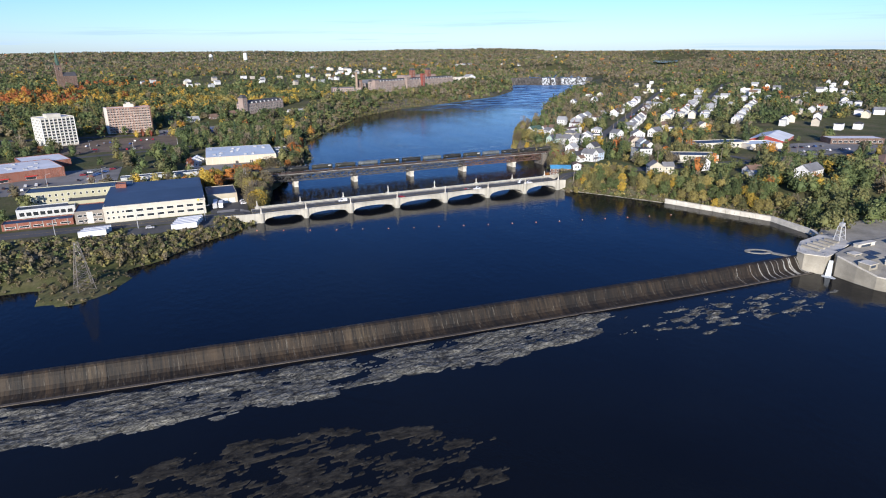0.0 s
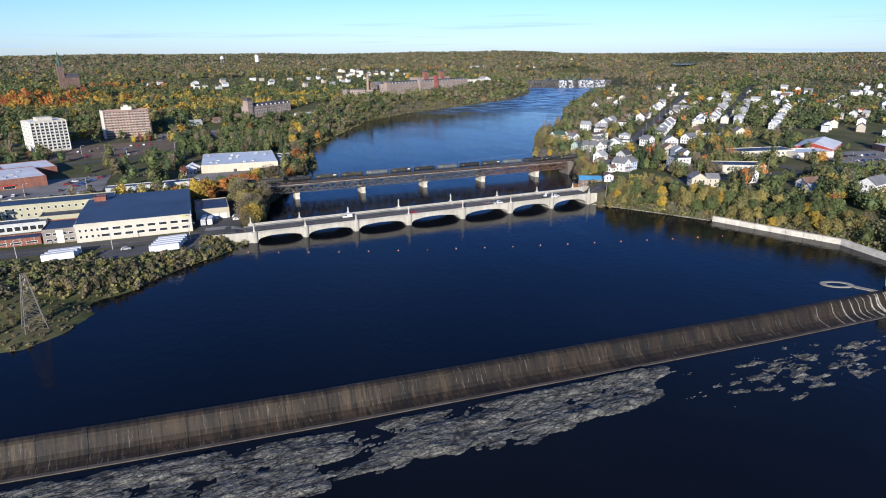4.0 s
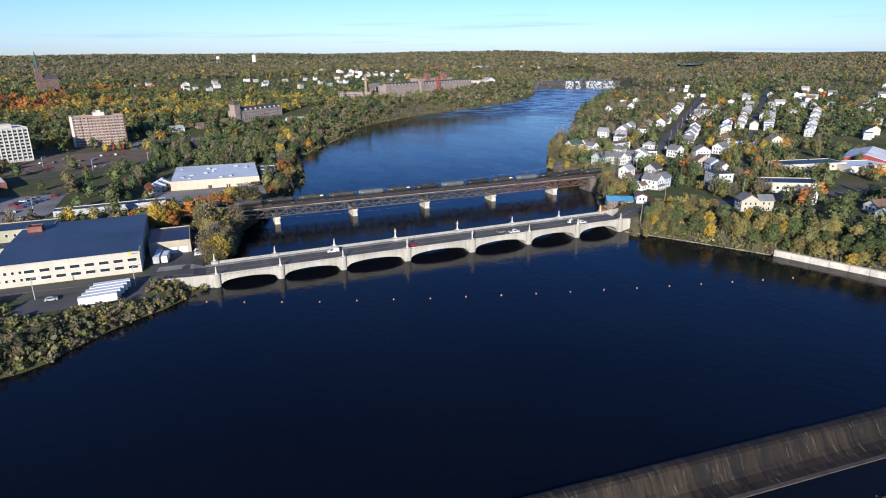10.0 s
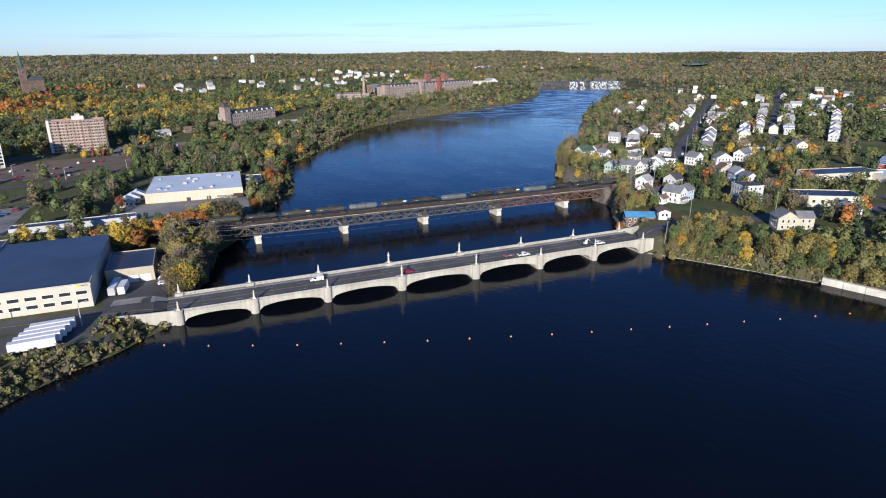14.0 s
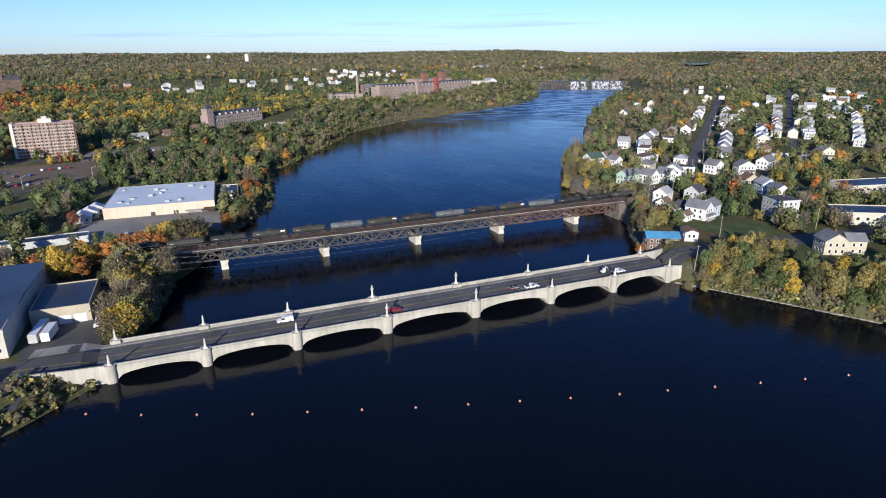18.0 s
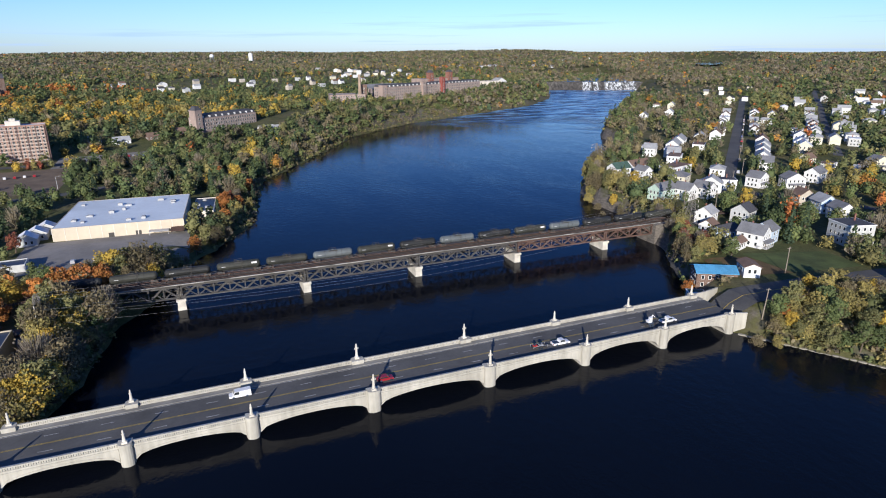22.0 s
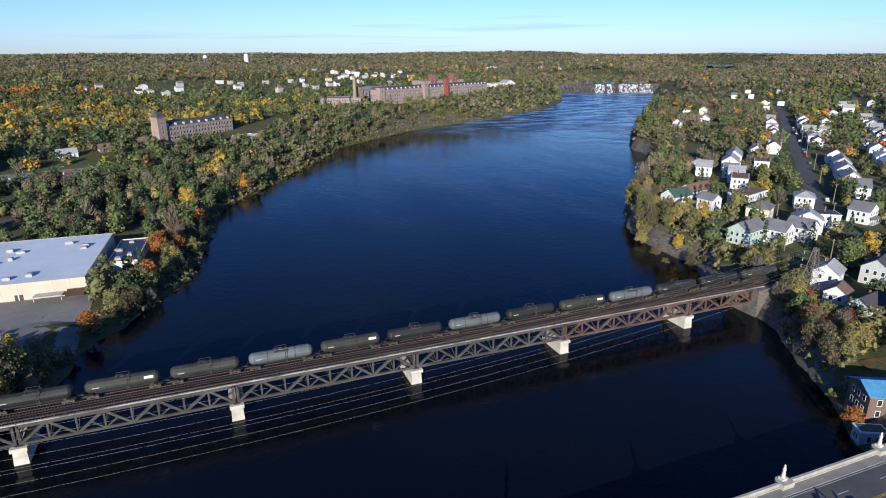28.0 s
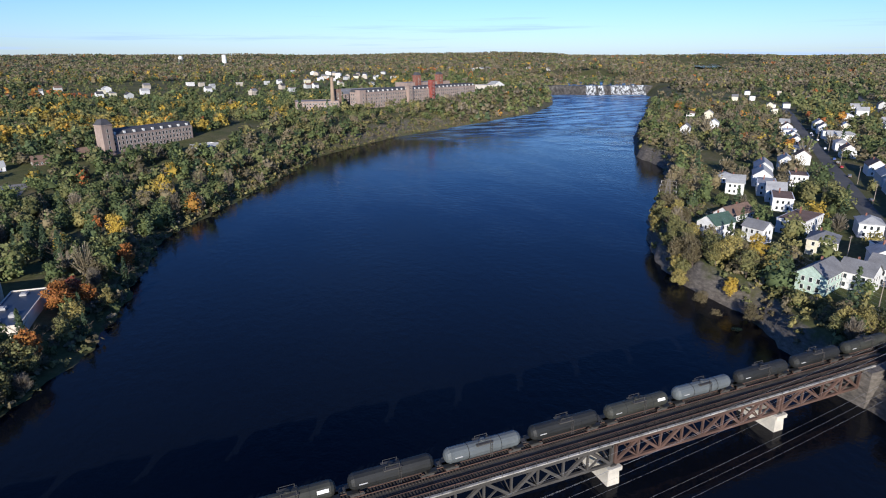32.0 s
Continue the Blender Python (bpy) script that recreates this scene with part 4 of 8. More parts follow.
def block(name, cx, cy, w, d, ang, h, wall, roof, label, category="building", z=None, parapet=0.5, group="", clear=4):
    """A flat-roofed building: walls, roof deck inside a parapet."""
    a = radians(ang)
    z0 = ground_z(cx, cy) if z is None else z
    ob = thing(name, pose(cx, cy, z0, 0, 0, ang), label, category, group)
    CLEAR.append((cx, cy, w + clear, d + clear, a))
    g = G()
    g.box(-w / 2, -d / 2, -2, w / 2, d / 2, h)
    ob_wall = part("wall", g, wall, ob)
    g = G()
    for x0, y0, x1, y1 in ((-w / 2, -d / 2, w / 2, -d / 2 + 0.3), (-w / 2, d / 2 - 0.3, w / 2, d / 2), (-w / 2, -d / 2 + 0.3, -w / 2 + 0.3, d / 2 - 0.3), (w / 2 - 0.3, -d / 2 + 0.3, w / 2, d / 2 - 0.3)):
        g.box(x0, y0, h, x1, y1, h + parapet)
    part("parapet", g, wall, ob)
    g = G()
    g.box(-w / 2 + 0.3, -d / 2 + 0.3, h, w / 2 - 0.3, d / 2 - 0.3, h + 0.12)
    part("roof", g, roof, ob)
    return ob, ob_wall


def roof_units(ob, w, d, h, n, seed):
    r = random.Random(seed)
    for _ in range(n):
        g = G()
        a, b, t = r.uniform(0.7, 1.8), r.uniform(0.6, 1.3), r.uniform(0.5, 1.2)
        g.box(-a, -b, 0, a, b, t)
        g.box(-a * 0.7, -b * 0.7, t, a * 0.7, b * 0.7, t + 0.15)
        part("roof_unit", g, GALV, ob, m=pose(r.uniform(-w * 0.42, w * 0.42), r.uniform(-d * 0.4, d * 0.4), h + 0.1, 0, 0, r.choice([0, 90])))


# ---- roads and lots ----
def road(name, pts, w, label, mat=None, dz=0.10, lines=True, category="road"):
    dense = []
    for (ax, ay), (bx, by) in zip(pts, pts[1:]):
        n = max(1, int(math.hypot(bx - ax, by - ay) / 5))
        dense += [(ax + (bx - ax) * k / n, ay + (by - ay) * k / n) for k in range(n)]
        CLEAR.append(((ax + bx) / 2, (ay + by) / 2, math.hypot(bx - ax, by - ay) + 2, w + 3, math.atan2(by - ay, bx - ax)))
    dense.append(pts[-1])

    def top(x, y):
        return max(ground_z(x + i, y + j) for i in (-3, 0, 3) for j in (-3, 0, 3))
    g = G()
    for k in range(8):
        strip(g, dense, -w / 2 + w * (k + 0.5) / 8, w / 8, dz, top)
    ob = structure(name, g, mat or ASPHALT, label, category)
    if lines:
        part("centre_line", strip(G(), dense, 0.0, 0.25, dz + 0.02, top), LINE_YELLOW, ob, "yellow centre line")
    return ob


def lot(name, poly, label, mat=None, dz=0.10, category="pavement"):
    """A paved or bare patch that follows the ground in a fine mesh."""
    (ax, ay), (bx, by), (cx, cy), (dx, dy) = poly
    n = max(4, int(max(math.hypot(bx - ax, by - ay), math.hypot(dx - ax, dy - ay)) / 5))
    g = G()
    for i in range(n + 1):
        for j in range(n + 1):
            u, v = i / n, j / n
            x = (ax * (1 - u) + bx * u) * (1 - v) + (dx * (1 - u) + cx * u) * v
            y = (ay * (1 - u) + by * u) * (1 - v) + (dy * (1 - u) + cy * u) * v
            g.v.append((x, y, ground_z(x, y) + dz))
    g.f = [(i * (n + 1) + j, (i + 1) * (n + 1) + j, (i + 1) * (n + 1) + j + 1, i * (n + 1) + j + 1) for i in range(n) for j in range(n)]
    CLEAR.append(((ax + bx + cx + dx) / 4, (ay + by + cy + dy) / 4, math.hypot(bx - ax, by - ay), math.hypot(dx - ax, dy - ay), math.atan2(by - ay, bx - ax)))
    return structure(name, g, mat or LOT_ASPHALT, label, category)


road("road_west", [(-122.5, 9.9), (-150, 10.5), (-200, 13), (-260, 14), (-420, 5)], 13.5, "asphalt road leading off the bridge past the factory")
road("road_east", [(92, 9.9), (130, 8), (180, 2), (240, -6), (330, -14), (520, -40)], 13.0, "asphalt road leading off the bridge into the town")
road("street_hill", [(216, 128), (282, 188), (400, 296), (594, 473), (760, 625)], 8.5, "straight residential street between white houses", lines=False)
road("street_cross", [(196, 150), (232, 122), (258, 98), (272, 50), (276, 2)], 7.5, "side street along the houses", lines=False)
road("street_far", [(395, 190), (527, 301), (740, 475), (954, 651)], 7, "tree-lined residential street", lines=False)
lot("lot_factory", [(-190, -14), (-141, -9), (-139, 3.0), (-190, 3.0)], "asphalt yard beside the river road", ASPHALT)
lot("lot_annex", [(-146, 18), (-124, 18), (-122, 84), (-146, 84)], "asphalt parking yard behind the small annex", ASPHALT)
lot("lot_apron", [(-143, 17.6), (-123, 17.6), (-123, 23.5), (-142, 23.5)], "pale concrete apron beside the bridge road", plain("apron_slab", (0.30, 0.285, 0.26), 0.9, 0.25, 0.4), 0.14)
lot("lot_shop", [(-330, 118), (-205, 130), (-205, 212), (-330, 205)], "asphalt parking lot before the brick shop")
lot("lot_site", [(-262, 302), (-160, 312), (-160, 408), (-275, 395)], "bare dirt building site", DIRT)
lot("lot_apartment", [(-180, 400), (-110, 420), (-110, 462), (-180, 448)], "asphalt parking lot beside the apartment tower")
lot("lot_warehouse", [(-150, 140), (-80, 143), (-79, 187), (-150, 187)], "shaded asphalt yard of the warehouse")
lot("lot_market", [(330, -10), (440, -30), (452, 30), (340, 50)], "asphalt parking lot of the shops")
lot("lawn", [(116, 24), (139, 19), (138, 40), (120, 46)], "brown mown lawn sloping to the road", plain("dry_grass", (0.13, 0.085, 0.035), 0.95, 0.35, 0.5, bump=0.3), category="lawn")
lot("lawn_upper", [(139.5, 19), (172, 14), (174, 33), (138.5, 44)], "green lawn round the tall white house", GRASS, category="lawn")
lot("lawn_east", [(140, -25), (190, -50), (200, -30), (150, -8)], "green lawn behind the river trees", GRASS, category="lawn")
road("lane_west", [(-330, 262), (-250, 280), (-160, 300), (-110, 330)], 9, "curving asphalt lane past the building site", lines=False)
road("lane_tower", [(-340, 400), (-270, 412), (-160, 425)], 8, "asphalt lane before the apartment towers", lines=False)

# ---- left bank: the factory ----
factory, fw = block("factory", -175.5, 54.5, 54, 67, 0, 9.6, OFFWHITE, FLAT_DARK, "long white factory with a dark blue roof and ribbon windows", z=3.9, parapet=0.35)
for f, z in ((0, 3.2), (1, 6.4)):
    for c in range(8):
        part("window", window_mesh(3.6, 1.3), None, fw, m=on_face("s", 54, 67, -14 + c * 5.4, z))
    for c in range(4):
        part("window", window_mesh(1.0, 1.2), None, fw, m=on_face("s", 54, 67, -25 + c * 2.6, z))
g = G()
g.add([(-27.2, -33.7, 9.6), (27.2, -33.7, 9.6), (27.2, -3, 10.9), (-27.2, -3, 10.9), (-27.2, 33.7, 10.0), (27.2, 33.7, 10.0), (-27.2, -3, 10.6), (27.2, -3, 10.6)],
      [(0, 1, 2, 3), (6, 7, 5, 4)])
part("roof_slope", g, plain("blue_black_roof", (0.055, 0.085, 0.14), 0.5, 0.25, 0.15), factory, "dark blue standing roof slopes")
g = G()
g.box(-27.3, -33.9, 8.9, 27.3, -33.52, 9.75)
part("fascia", g, OFFWHITE, factory)
g = G()
g.box(-3.0, -0.12, -0.5, 0.0, 0, 0.5)
sign = part("sign_panel", g, OFFWHITE, factory, "white name panel with plain bars", m=pose(26.2, -33.95, 9.3))
g = G()
g.box(-3.4, -0.2, -0.55, -2.3, -0.12, 0.55)
part("sign_mark", g, YELLOW, sign)
g = G()
g.box(-2.0, -0.2, -0.12, -0.1, -0.12, 0.12)
part("sign_bar", g, FLAT_DARK, sign)
g = G()
g.box(27.0, -5, 0, 27.06, -3.8, 2.2)
part("door", g, GALV, factory)
wing, ww = block("mill_wing", -220, 87, 60, 17, 1, 9.6, OLIVE, FLAT_DARK, "long olive stucco mill wing with small windows", z=4.2)
window_rows(ww, 60, 17, "s", 2, 4.2, 3.3, 17, 1.1, 1.4)
tower_, tw = block("stair_tower", -196, 74, 6, 6, 0, 12, BRICK_RED, FLAT_DARK, "small red brick stair block", z=4.2)
mid_, mw = block("mill_shed", -214, 66, 22, 12, 0, 6.0, OLIVE, FLAT_DARK, "low olive shed with a dark roof", z=4.2)
window_rows(mw, 22, 12, "s", 1, 3.0, 3, 5, 1.6, 1.0)
glass_, gw = block("glass_annex", -236, 58, 30, 10, 2, 5.0, W_GREY, FLAT_DARK, "low annex with wide windows and loading doors", z=4.2)
window_rows(gw, 30, 10, "s", 1, 2.6, 3, 8, 2.6, 2.2)
brick_, bw = block("brick_office", -210, 35, 15, 20, 0, 7.2, BRICK_RED, FLAT_DARK, "two-storey red brick office with stone bands", z=4.1)
for z in (2.0, 5.0):
    for u in (-5, -1.9, 1.9, 5):
        part("window", window_mesh(2.2, 1.1), None, bw, m=on_face("s", 15, 20, u, z))
g = G()
g.box(-1.6, -10.35, 0, 1.6, -10.0, 7.0)
part("entrance_bay", g, CREAM_CONC, brick_)
low_, lw = block("brick_shed", -236, 31, 34, 9, 1.5, 3.6, BRICK_RED, FLAT_DARK, "long low red brick shed with pale panels", z=4.1)
for u in (-13, -6.5, 0, 6.5, 13):
    part("window", window_mesh(4.6, 0.9), None, lw, m=on_face("s", 34, 9, u, 1.8))
annex, aw = block("annex", -137.3, 55, 18, 26, 0, 6.2, TAN_PANEL, FLAT_DARK, "small beige annex with white garage doors", z=4.0)
for u in (1.0, 5.6):
    g = G()
    g.box(-1.9, -0.08, -1.9, 1.9, 0.0, 1.5)
    for k in range(4):
        g.box(-1.85, -0.11, -1.75 + 0.8 * k, 1.85, -0.08, -1.1 + 0.8 * k)
    part("garage_door", g, TRIM, aw, "white sectional garage door", m=on_face("s", 18, 26, u, 2.0))


def trailer(cx, cy, ang, z, label, length=13.0, body_mat=None):
    ob = thing("trailer", pose(cx, cy, z, 0, 0, ang), label, "trailer", "parked box trailers")
    g = G()
    g.box(-length / 2, -1.28, 1.15, length / 2, 1.28, 4.0)
    part("box", g, body_mat or TRIM, ob)
    g = G()
    g.box(-length / 2 + 0.05, -1.22, 4.0, length / 2 - 0.05, 1.22, 4.04)
    part("roof", g, FLAT_WHITE, ob)
    g = G()
    g.box(-length / 2 + 0.4, -0.5, 0.85, length / 2 - 0.4, 0.5, 1.15)
    part("chassis", g, STEEL, ob)
    for x in (length / 2 - 1.4, length / 2 - 2.7):
        for y in (-1.05, 1.05):
            g = G()
            g.tube([((x, y - 0.2, 0.5), 0.5), ((x, y + 0.2, 0.5), 0.5)], 10)
            part("wheel", g, FLAT_DARK, ob)
    g = G()
    for y in (-0.7, 0.7):
        g.box(-length / 2 + 2.4, y - 0.08, 0, -length / 2 + 2.56, y + 0.08, 1.15)
    part("landing_leg", g, STEEL, ob)
    return ob


for k in range(5):
    yk = -12.6 + 3.3 * k
    trailer(-161.5 + 0.9 * k, yk, 4, ground_z(-161, yk) + 0.15, "white box trailer parked in a row by the river")
for k in range(3):
    trailer(-206.0 + 1.0 * k, -8 + 3.2 * k, 4, ground_z(-205, -8 + 3 * k) + 0.12, "white box trailer parked in a row by the river")
trailer(-142.4, 33.5, 84, 4.15, "grey box trailer parked beside the annex", 13, GALV)
trailer(-139.2, 31.5, 84, 4.15, "white box trailer parked beside the annex", 9)

# ---- left bank: the warehouse ----
warehouse, wh = block("warehouse", -109, 216, 58, 58, -3, 7.2, BEIGE, FLAT_BLUE, "beige warehouse with a pale blue metal roof", z=3.6, parapet=0.2)
for k in range(12):
    g = G()
    u = -29 + 58 * k / 11
    g.box(u - 0.16, -29.1, 0, u + 0.16, -29.0, 7.2)
    part("pilaster", g, CREAM_CONC, warehouse)
for u in (-4, 8):
    g = G()
    g.box(-1.3, -0.06, -1.6, 1.3, 0.0, 1.4)
    part("dock_door", g, STEEL, wh, m=on_face("s", 58, 58, u, 1.8))
g = G()
g.box(13, -33, 2.7, 22, -29.02, 3.0)
for x in (13.3, 21.7):
    g.box(x - 0.1, -32.9, -1, x + 0.1, -32.7, 2.7)
part("canopy", g, GALV, warehouse)
g = G()
g.add([(23, -34, 2.6), (29, -34, 2.6), (29, -29.05, 3.6), (23, -29.05, 3.6), (23, -34, 2.4), (29, -34, 2.4), (29, -29.05, 3.4), (23, -29.05, 3.4)],
      [(0, 1, 2, 3), (7, 6, 5, 4), (0, 4, 5, 1), (1, 5, 6, 2), (3, 2, 6, 7), (0, 3, 7, 4)])
part("porch_roof", g, RUST, warehouse, "rust-red porch roof")
roof_units(warehouse, 58, 60, 7.2, 14, 5)
side, sw = block("warehouse_annex", -71, 224, 11, 32, -4, 4.6, CREAM_CONC, FLAT_DARK, "dark-roofed side annex of the warehouse", z=3.4)
roof_units(side, 10, 30, 4.6, 4, 6)
for k in range(3):
    house(-150 + 2.5 * k, 188 + 9 * k, 9, 7, 5, 1, W_GREY, FLAT_WHITE, "gable_y", "small white-roofed shed beside the warehouse", chimney=False, name="shed", category="shed", group="sheds by the warehouse")
block("rail_shed", -172, 148, 60, 9, 4, 3.4, W_GREY, FLAT_DARK, "long low dark-roofed shed behind the trees", z=4.0)

# ---- left bank: shop and towers ----
shop, shw = block("shop", -285, 201, 70, 50, 20, 7.0, BRICK_RED, FLAT_WHITE, "red brick shop with a bright white roof", z=4.2)
for u in (-22, -6, 12):
    g = G()
    g.box(-4, -0.9, 0, 4, 0.0, 0.6)
    part("awning", g, RED_PAINT, shw, m=on_face("s", 70, 50, u, 2.9))
    part("window", window_mesh(6.5, 1.8), None, shw, m=on_face("s", 70, 50, u, 1.7))
roof_units(shop, 66, 46, 7.0, 14, 8)
block("shop_wing", -268, 252, 34, 40, 20, 5.6, BRICK_RED, FLAT_WHITE, "lower white-roofed brick shop wing", z=4.2)

TOWER_BRICK = brickwork("orange_brown_brick", (0.42, 0.255, 0.195))
tower_a, ta = block("apartment_tower", -209, 445, 47.5, 16, 9.6, 28.5, TOWER_BRICK, FLAT_WHITE, "ten-storey pink brick apartment tower with pale balconies", z=6.2, parapet=0.9)
for f in range(10):
    z = 1.9 + 2.8 * f
    g = G()
    g.box(-21.5, -9.0, z - 1.2, 22.5, -8.0, z - 0.95)
    part("slab_band", g, CREAM_CONC, tower_a)
    for c in range(15):
        part("window", window_mesh(1.5, 1.4), None, ta, m=on_face("s", 47.5, 16, -20.2 + c * 2.95, z + 0.2))
for c in range(8):
    g = G()
    x = -21.6 + c * 6.3
    g.box(x - 0.15, -8.95, 1, x + 0.15, -8.0, 28.5)
    part("fin", g, TOWER_BRICK, tower_a)
g = G()
g.box(-23.9, -8.6, 0, -21.6, 8.2, 29.6)
part("end_wall", g, CREAM_CONC, tower_a, "cream end wall")
g = G()
g.box(-3, -4, 28.5, 7, 4, 32.4)
g.box(0, -2, 32.4, 4, 3, 34.2)
part("penthouse", g, CREAM_CONC, tower_a)
for k in range(3):
    g = G()
    g.beam((-2 + 2 * k, -3, 32.4), (-2 + 2 * k, -3, 36), 0.15)
    part("mast", g, GALV, tower_a)

tower_b, tb = block("office_tower", -274, 378, 31, 24, 27, 27.5, OFFWHITE, FLAT_WHITE, "white concrete apartment block with a grid of windows", z=5.8, parapet=0.8)
for face, wid, n in (("s", 31, 8), ("w", 24, 6)):
    for f in range(9):
        for c in range(n):
            part("window", window_mesh(2.5, 1.7), None, tb, m=on_face(face, 31, 24, -wid / 2 + wid * (c + 0.5) / n, 2.2 + 2.9 * f))
    for c in range(n + 1):
        g = G()
        u = -wid / 2 + wid * c / n
        g.box(-0.25, -0.5, 0, 0.25, 0.0, 27.5)
        part("fin", g, TRIM, tower_b, m=on_face(face, 31, 24, u * 0.985, 0))
g = G()
g.box(-7, -5, 27.5, 6, 5, 31)
part("penthouse", g, OFFWHITE, tower_b)

# ---- left bank: the far mills and the church ----


def mill(name, cx, cy, w, d, ang, h, z, cols, floors, label, wall=None, roof=None):
    ob, wl = block(name, cx, cy, w, d, ang, h, wall or BRICK_PINK, roof or S_GREY, label, "mill", z=z, parapet=0.4, clear=10)
    for f in faces_seen(ang):
        n = cols if f in "sn" else max(2, int(cols * d / w))
        window_rows(wl, w, d, f, floors, 2.6, (h - 1.5) / floors, n, 1.5, 2.4)
    g = G()
    for y in (-d / 2 + 0.8,):
        g.add([(-w / 2, y, h + 0.4), (w / 2, y, h + 0.4), (w / 2, y + 2.2, h + 3.4), (-w / 2, y + 2.2, h + 3.4)], [(0, 1, 2, 3)])
        g.add([(-w / 2, -y, h + 0.4), (w / 2, -y, h + 0.4), (w / 2, -y - 2.2, h + 3.4), (-w / 2, -y - 2.2, h + 3.4)], [(3, 2, 1, 0)])
        g.add([(-w / 2, y + 2.2, h + 3.4), (w / 2, y + 2.2, h + 3.4), (w / 2, -y - 2.2, h + 3.6), (-w / 2, -y - 2.2, h + 3.6)], [(0, 1, 2, 3)])
        g.add([(-w / 2, y, h + 0.4), (-w / 2, y + 2.2, h + 3.4), (-w / 2, -y - 2.2, h + 3.6), (-w / 2, -y, h + 0.4)], [(0, 3, 2, 1)])
        g.add([(w / 2, y, h + 0.4), (w / 2, y + 2.2, h + 3.4), (w / 2, -y - 2.2, h + 3.6), (w / 2, -y, h + 0.4)], [(0, 1, 2, 3)])
    part("mansard", g, S_DARK if roof is None else roof, ob)
    n = max(3, int(w / 8))
    for k in range(n):
        g = G()
        x = -w / 2 + w * (k + 0.5) / n
        g.box(x - 0.9, -d / 2 + 0.9, h + 0.6, x + 0.9, -d / 2 + 2.4, h + 2.5)
        part("dormer", g, TRIM, ob)
    return ob


def mill_tower(ob, x, y, s, z1, mat, cap=True):
    g = G()
    g.box(x - s / 2, y - s / 2, -2, x + s / 2, y + s / 2, z1)
    t = part("tower", g, mat, ob)
    g = G()
    g.box(x - s / 2 - 0.4, y - s / 2 - 0.4, z1, x + s / 2 + 0.4, y + s / 2 + 0.4, z1 + 0.7)
    part("tower_cornice", g, mat, t)
    if cap:
        g = G()
        a = s / 2 + 0.2
        b = s * 0.26
        g.add([(x + i * a, y + j * a, z1 + 0.7) for i, j in ((-1, -1), (1, -1), (1, 1), (-1, 1))] + [(x + i * b, y + j * b, z1 + 4.6) for i, j in ((-1, -1), (1, -1), (1, 1), (-1, 1))],
              [(0, 1, 5, 4), (1, 2, 6, 5), (2, 3, 7, 6), (3, 0, 4, 7), (4, 5, 6, 7)])
        part("tower_roof", g, S_DARK, t)
    for z in np.arange(4, z1 - 2, 4.2):
        part("window", window_mesh(1.3, 2.2), None, t, m=pose(x, y - s / 2, z))


m2 = mill("old_mill", -44, 560, 76, 18, 40.6, 12.5, 13.5, 22, 3, "long pink brick textile mill with a corner tower and mansard roof")
mill_tower(m2, -41, -6, 8.5, 20.5, BRICK_PINK)
m1 = mill("great_mill", 282, 800, 222, 22, 26, 18.5, 20.5, 52, 4, "great pink brick mill with stair towers beside the river")
mill_tower(m1, -30, -12, 7, 23, BRICK_PINK, False)
mill_tower(m1, 14, -12, 6.5, 29, brickwork("deep_red_brick", (0.34, 0.075, 0.06)), False)
mill_tower(m1, -110, -8, 9, 21, BRICK_PINK, False)
far_m, _w = block("back_mill", 330, 905, 90, 26, 22, 20, BRICK_PINK, S_GREY, "brick mill wing behind the great mill", "mill", z=23)
for k in (-24, 22):
    mill_tower(far_m, k, -12, 9, 30, BRICK_RED)
low_m, lmw = block("low_mill", 138, 770, 52, 30, -8, 9.5, BRICK_PINK, S_GREY, "low brick mill block with a grey roof", "mill", z=20)
window_rows(lmw, 52, 30, "s", 2, 2.6, 4, 14, 1.5, 2.0)
mill_tower(low_m, 26, 6, 9, 22, BRICK_BROWN, False)
g = G()
g.tube([((19, -6, 0), 2.9), ((19, -6, 36), 1.9), ((19, -6, 36.4), 2.2), ((19, -6, 37.4), 2.2)], 12)
part("smokestack", g, brickwork("tan_brick", (0.40, 0.30, 0.22)), low_m, "pale brick smokestack")
house(215, 850, 60, 26, 8, 4, BRICK_PINK, S_GREY, "gable_x", "gabled brick mill hall with a grey roof", chimney=False, name="mill_hall", category="mill", group="mills", rise=6)
block("mill_office", 436, 905, 40, 24, 15, 10, CREAM_CONC, S_GREY, "grey stone mill office", "mill", z=26)
house(468, 930, 26, 16, 20, 3, W_WHITE, S_PALE, "gable_y", "white gabled house beyond the mill", chimney=False)
block("riverside_shed", -1, 534, 15, 7, 35, 3.6, TRIM, FLAT_WHITE, "small white shed on the river bank", "shed", z=11.8)
for x, y, w, m in ((-138, 499, 14, W_WHITE), (-161, 503, 11, W_WHITE), (-112, 512, 11, BRICK_BROWN), (-84, 532, 18, BRICK_BROWN)):
    house(x, y, w, 9, 20, 1, m, S_PALE if m is W_WHITE else S_BROWN, "gable_x", "plain workshop building by the old mill", chimney=False, name="workshop", category="building", group="workshops")

church = thing("church", pose(-325, 838, 54, 0, 0, 20), "brown stone church with a tall green spire", "church")
church.scale = (0.7, 0.7, 0.7)
CLEAR.append((-318, 838, 26, 16, 0.35))
CLEAR.append((292, 783, 236, 10, radians(26)))
CLEAR.append((150, 760, 120, 80, radians(10)))
CLEAR.append((-38, 545, 84, 24, radians(40.6)))
CLEAR.append((22, 590, 150, 34, radians(66)))
house(-2, 523, 22, 10, 12, 1, W_WHITE, S_PALE, "gable_x", "white shed in the meadow by the old mill", chimney=False, name="meadow_shed", category="shed")
g = G()
g.box(-6, -6, -34, 6, 6, 30)
part("bell_tower", g, BRICK_BROWN, church)
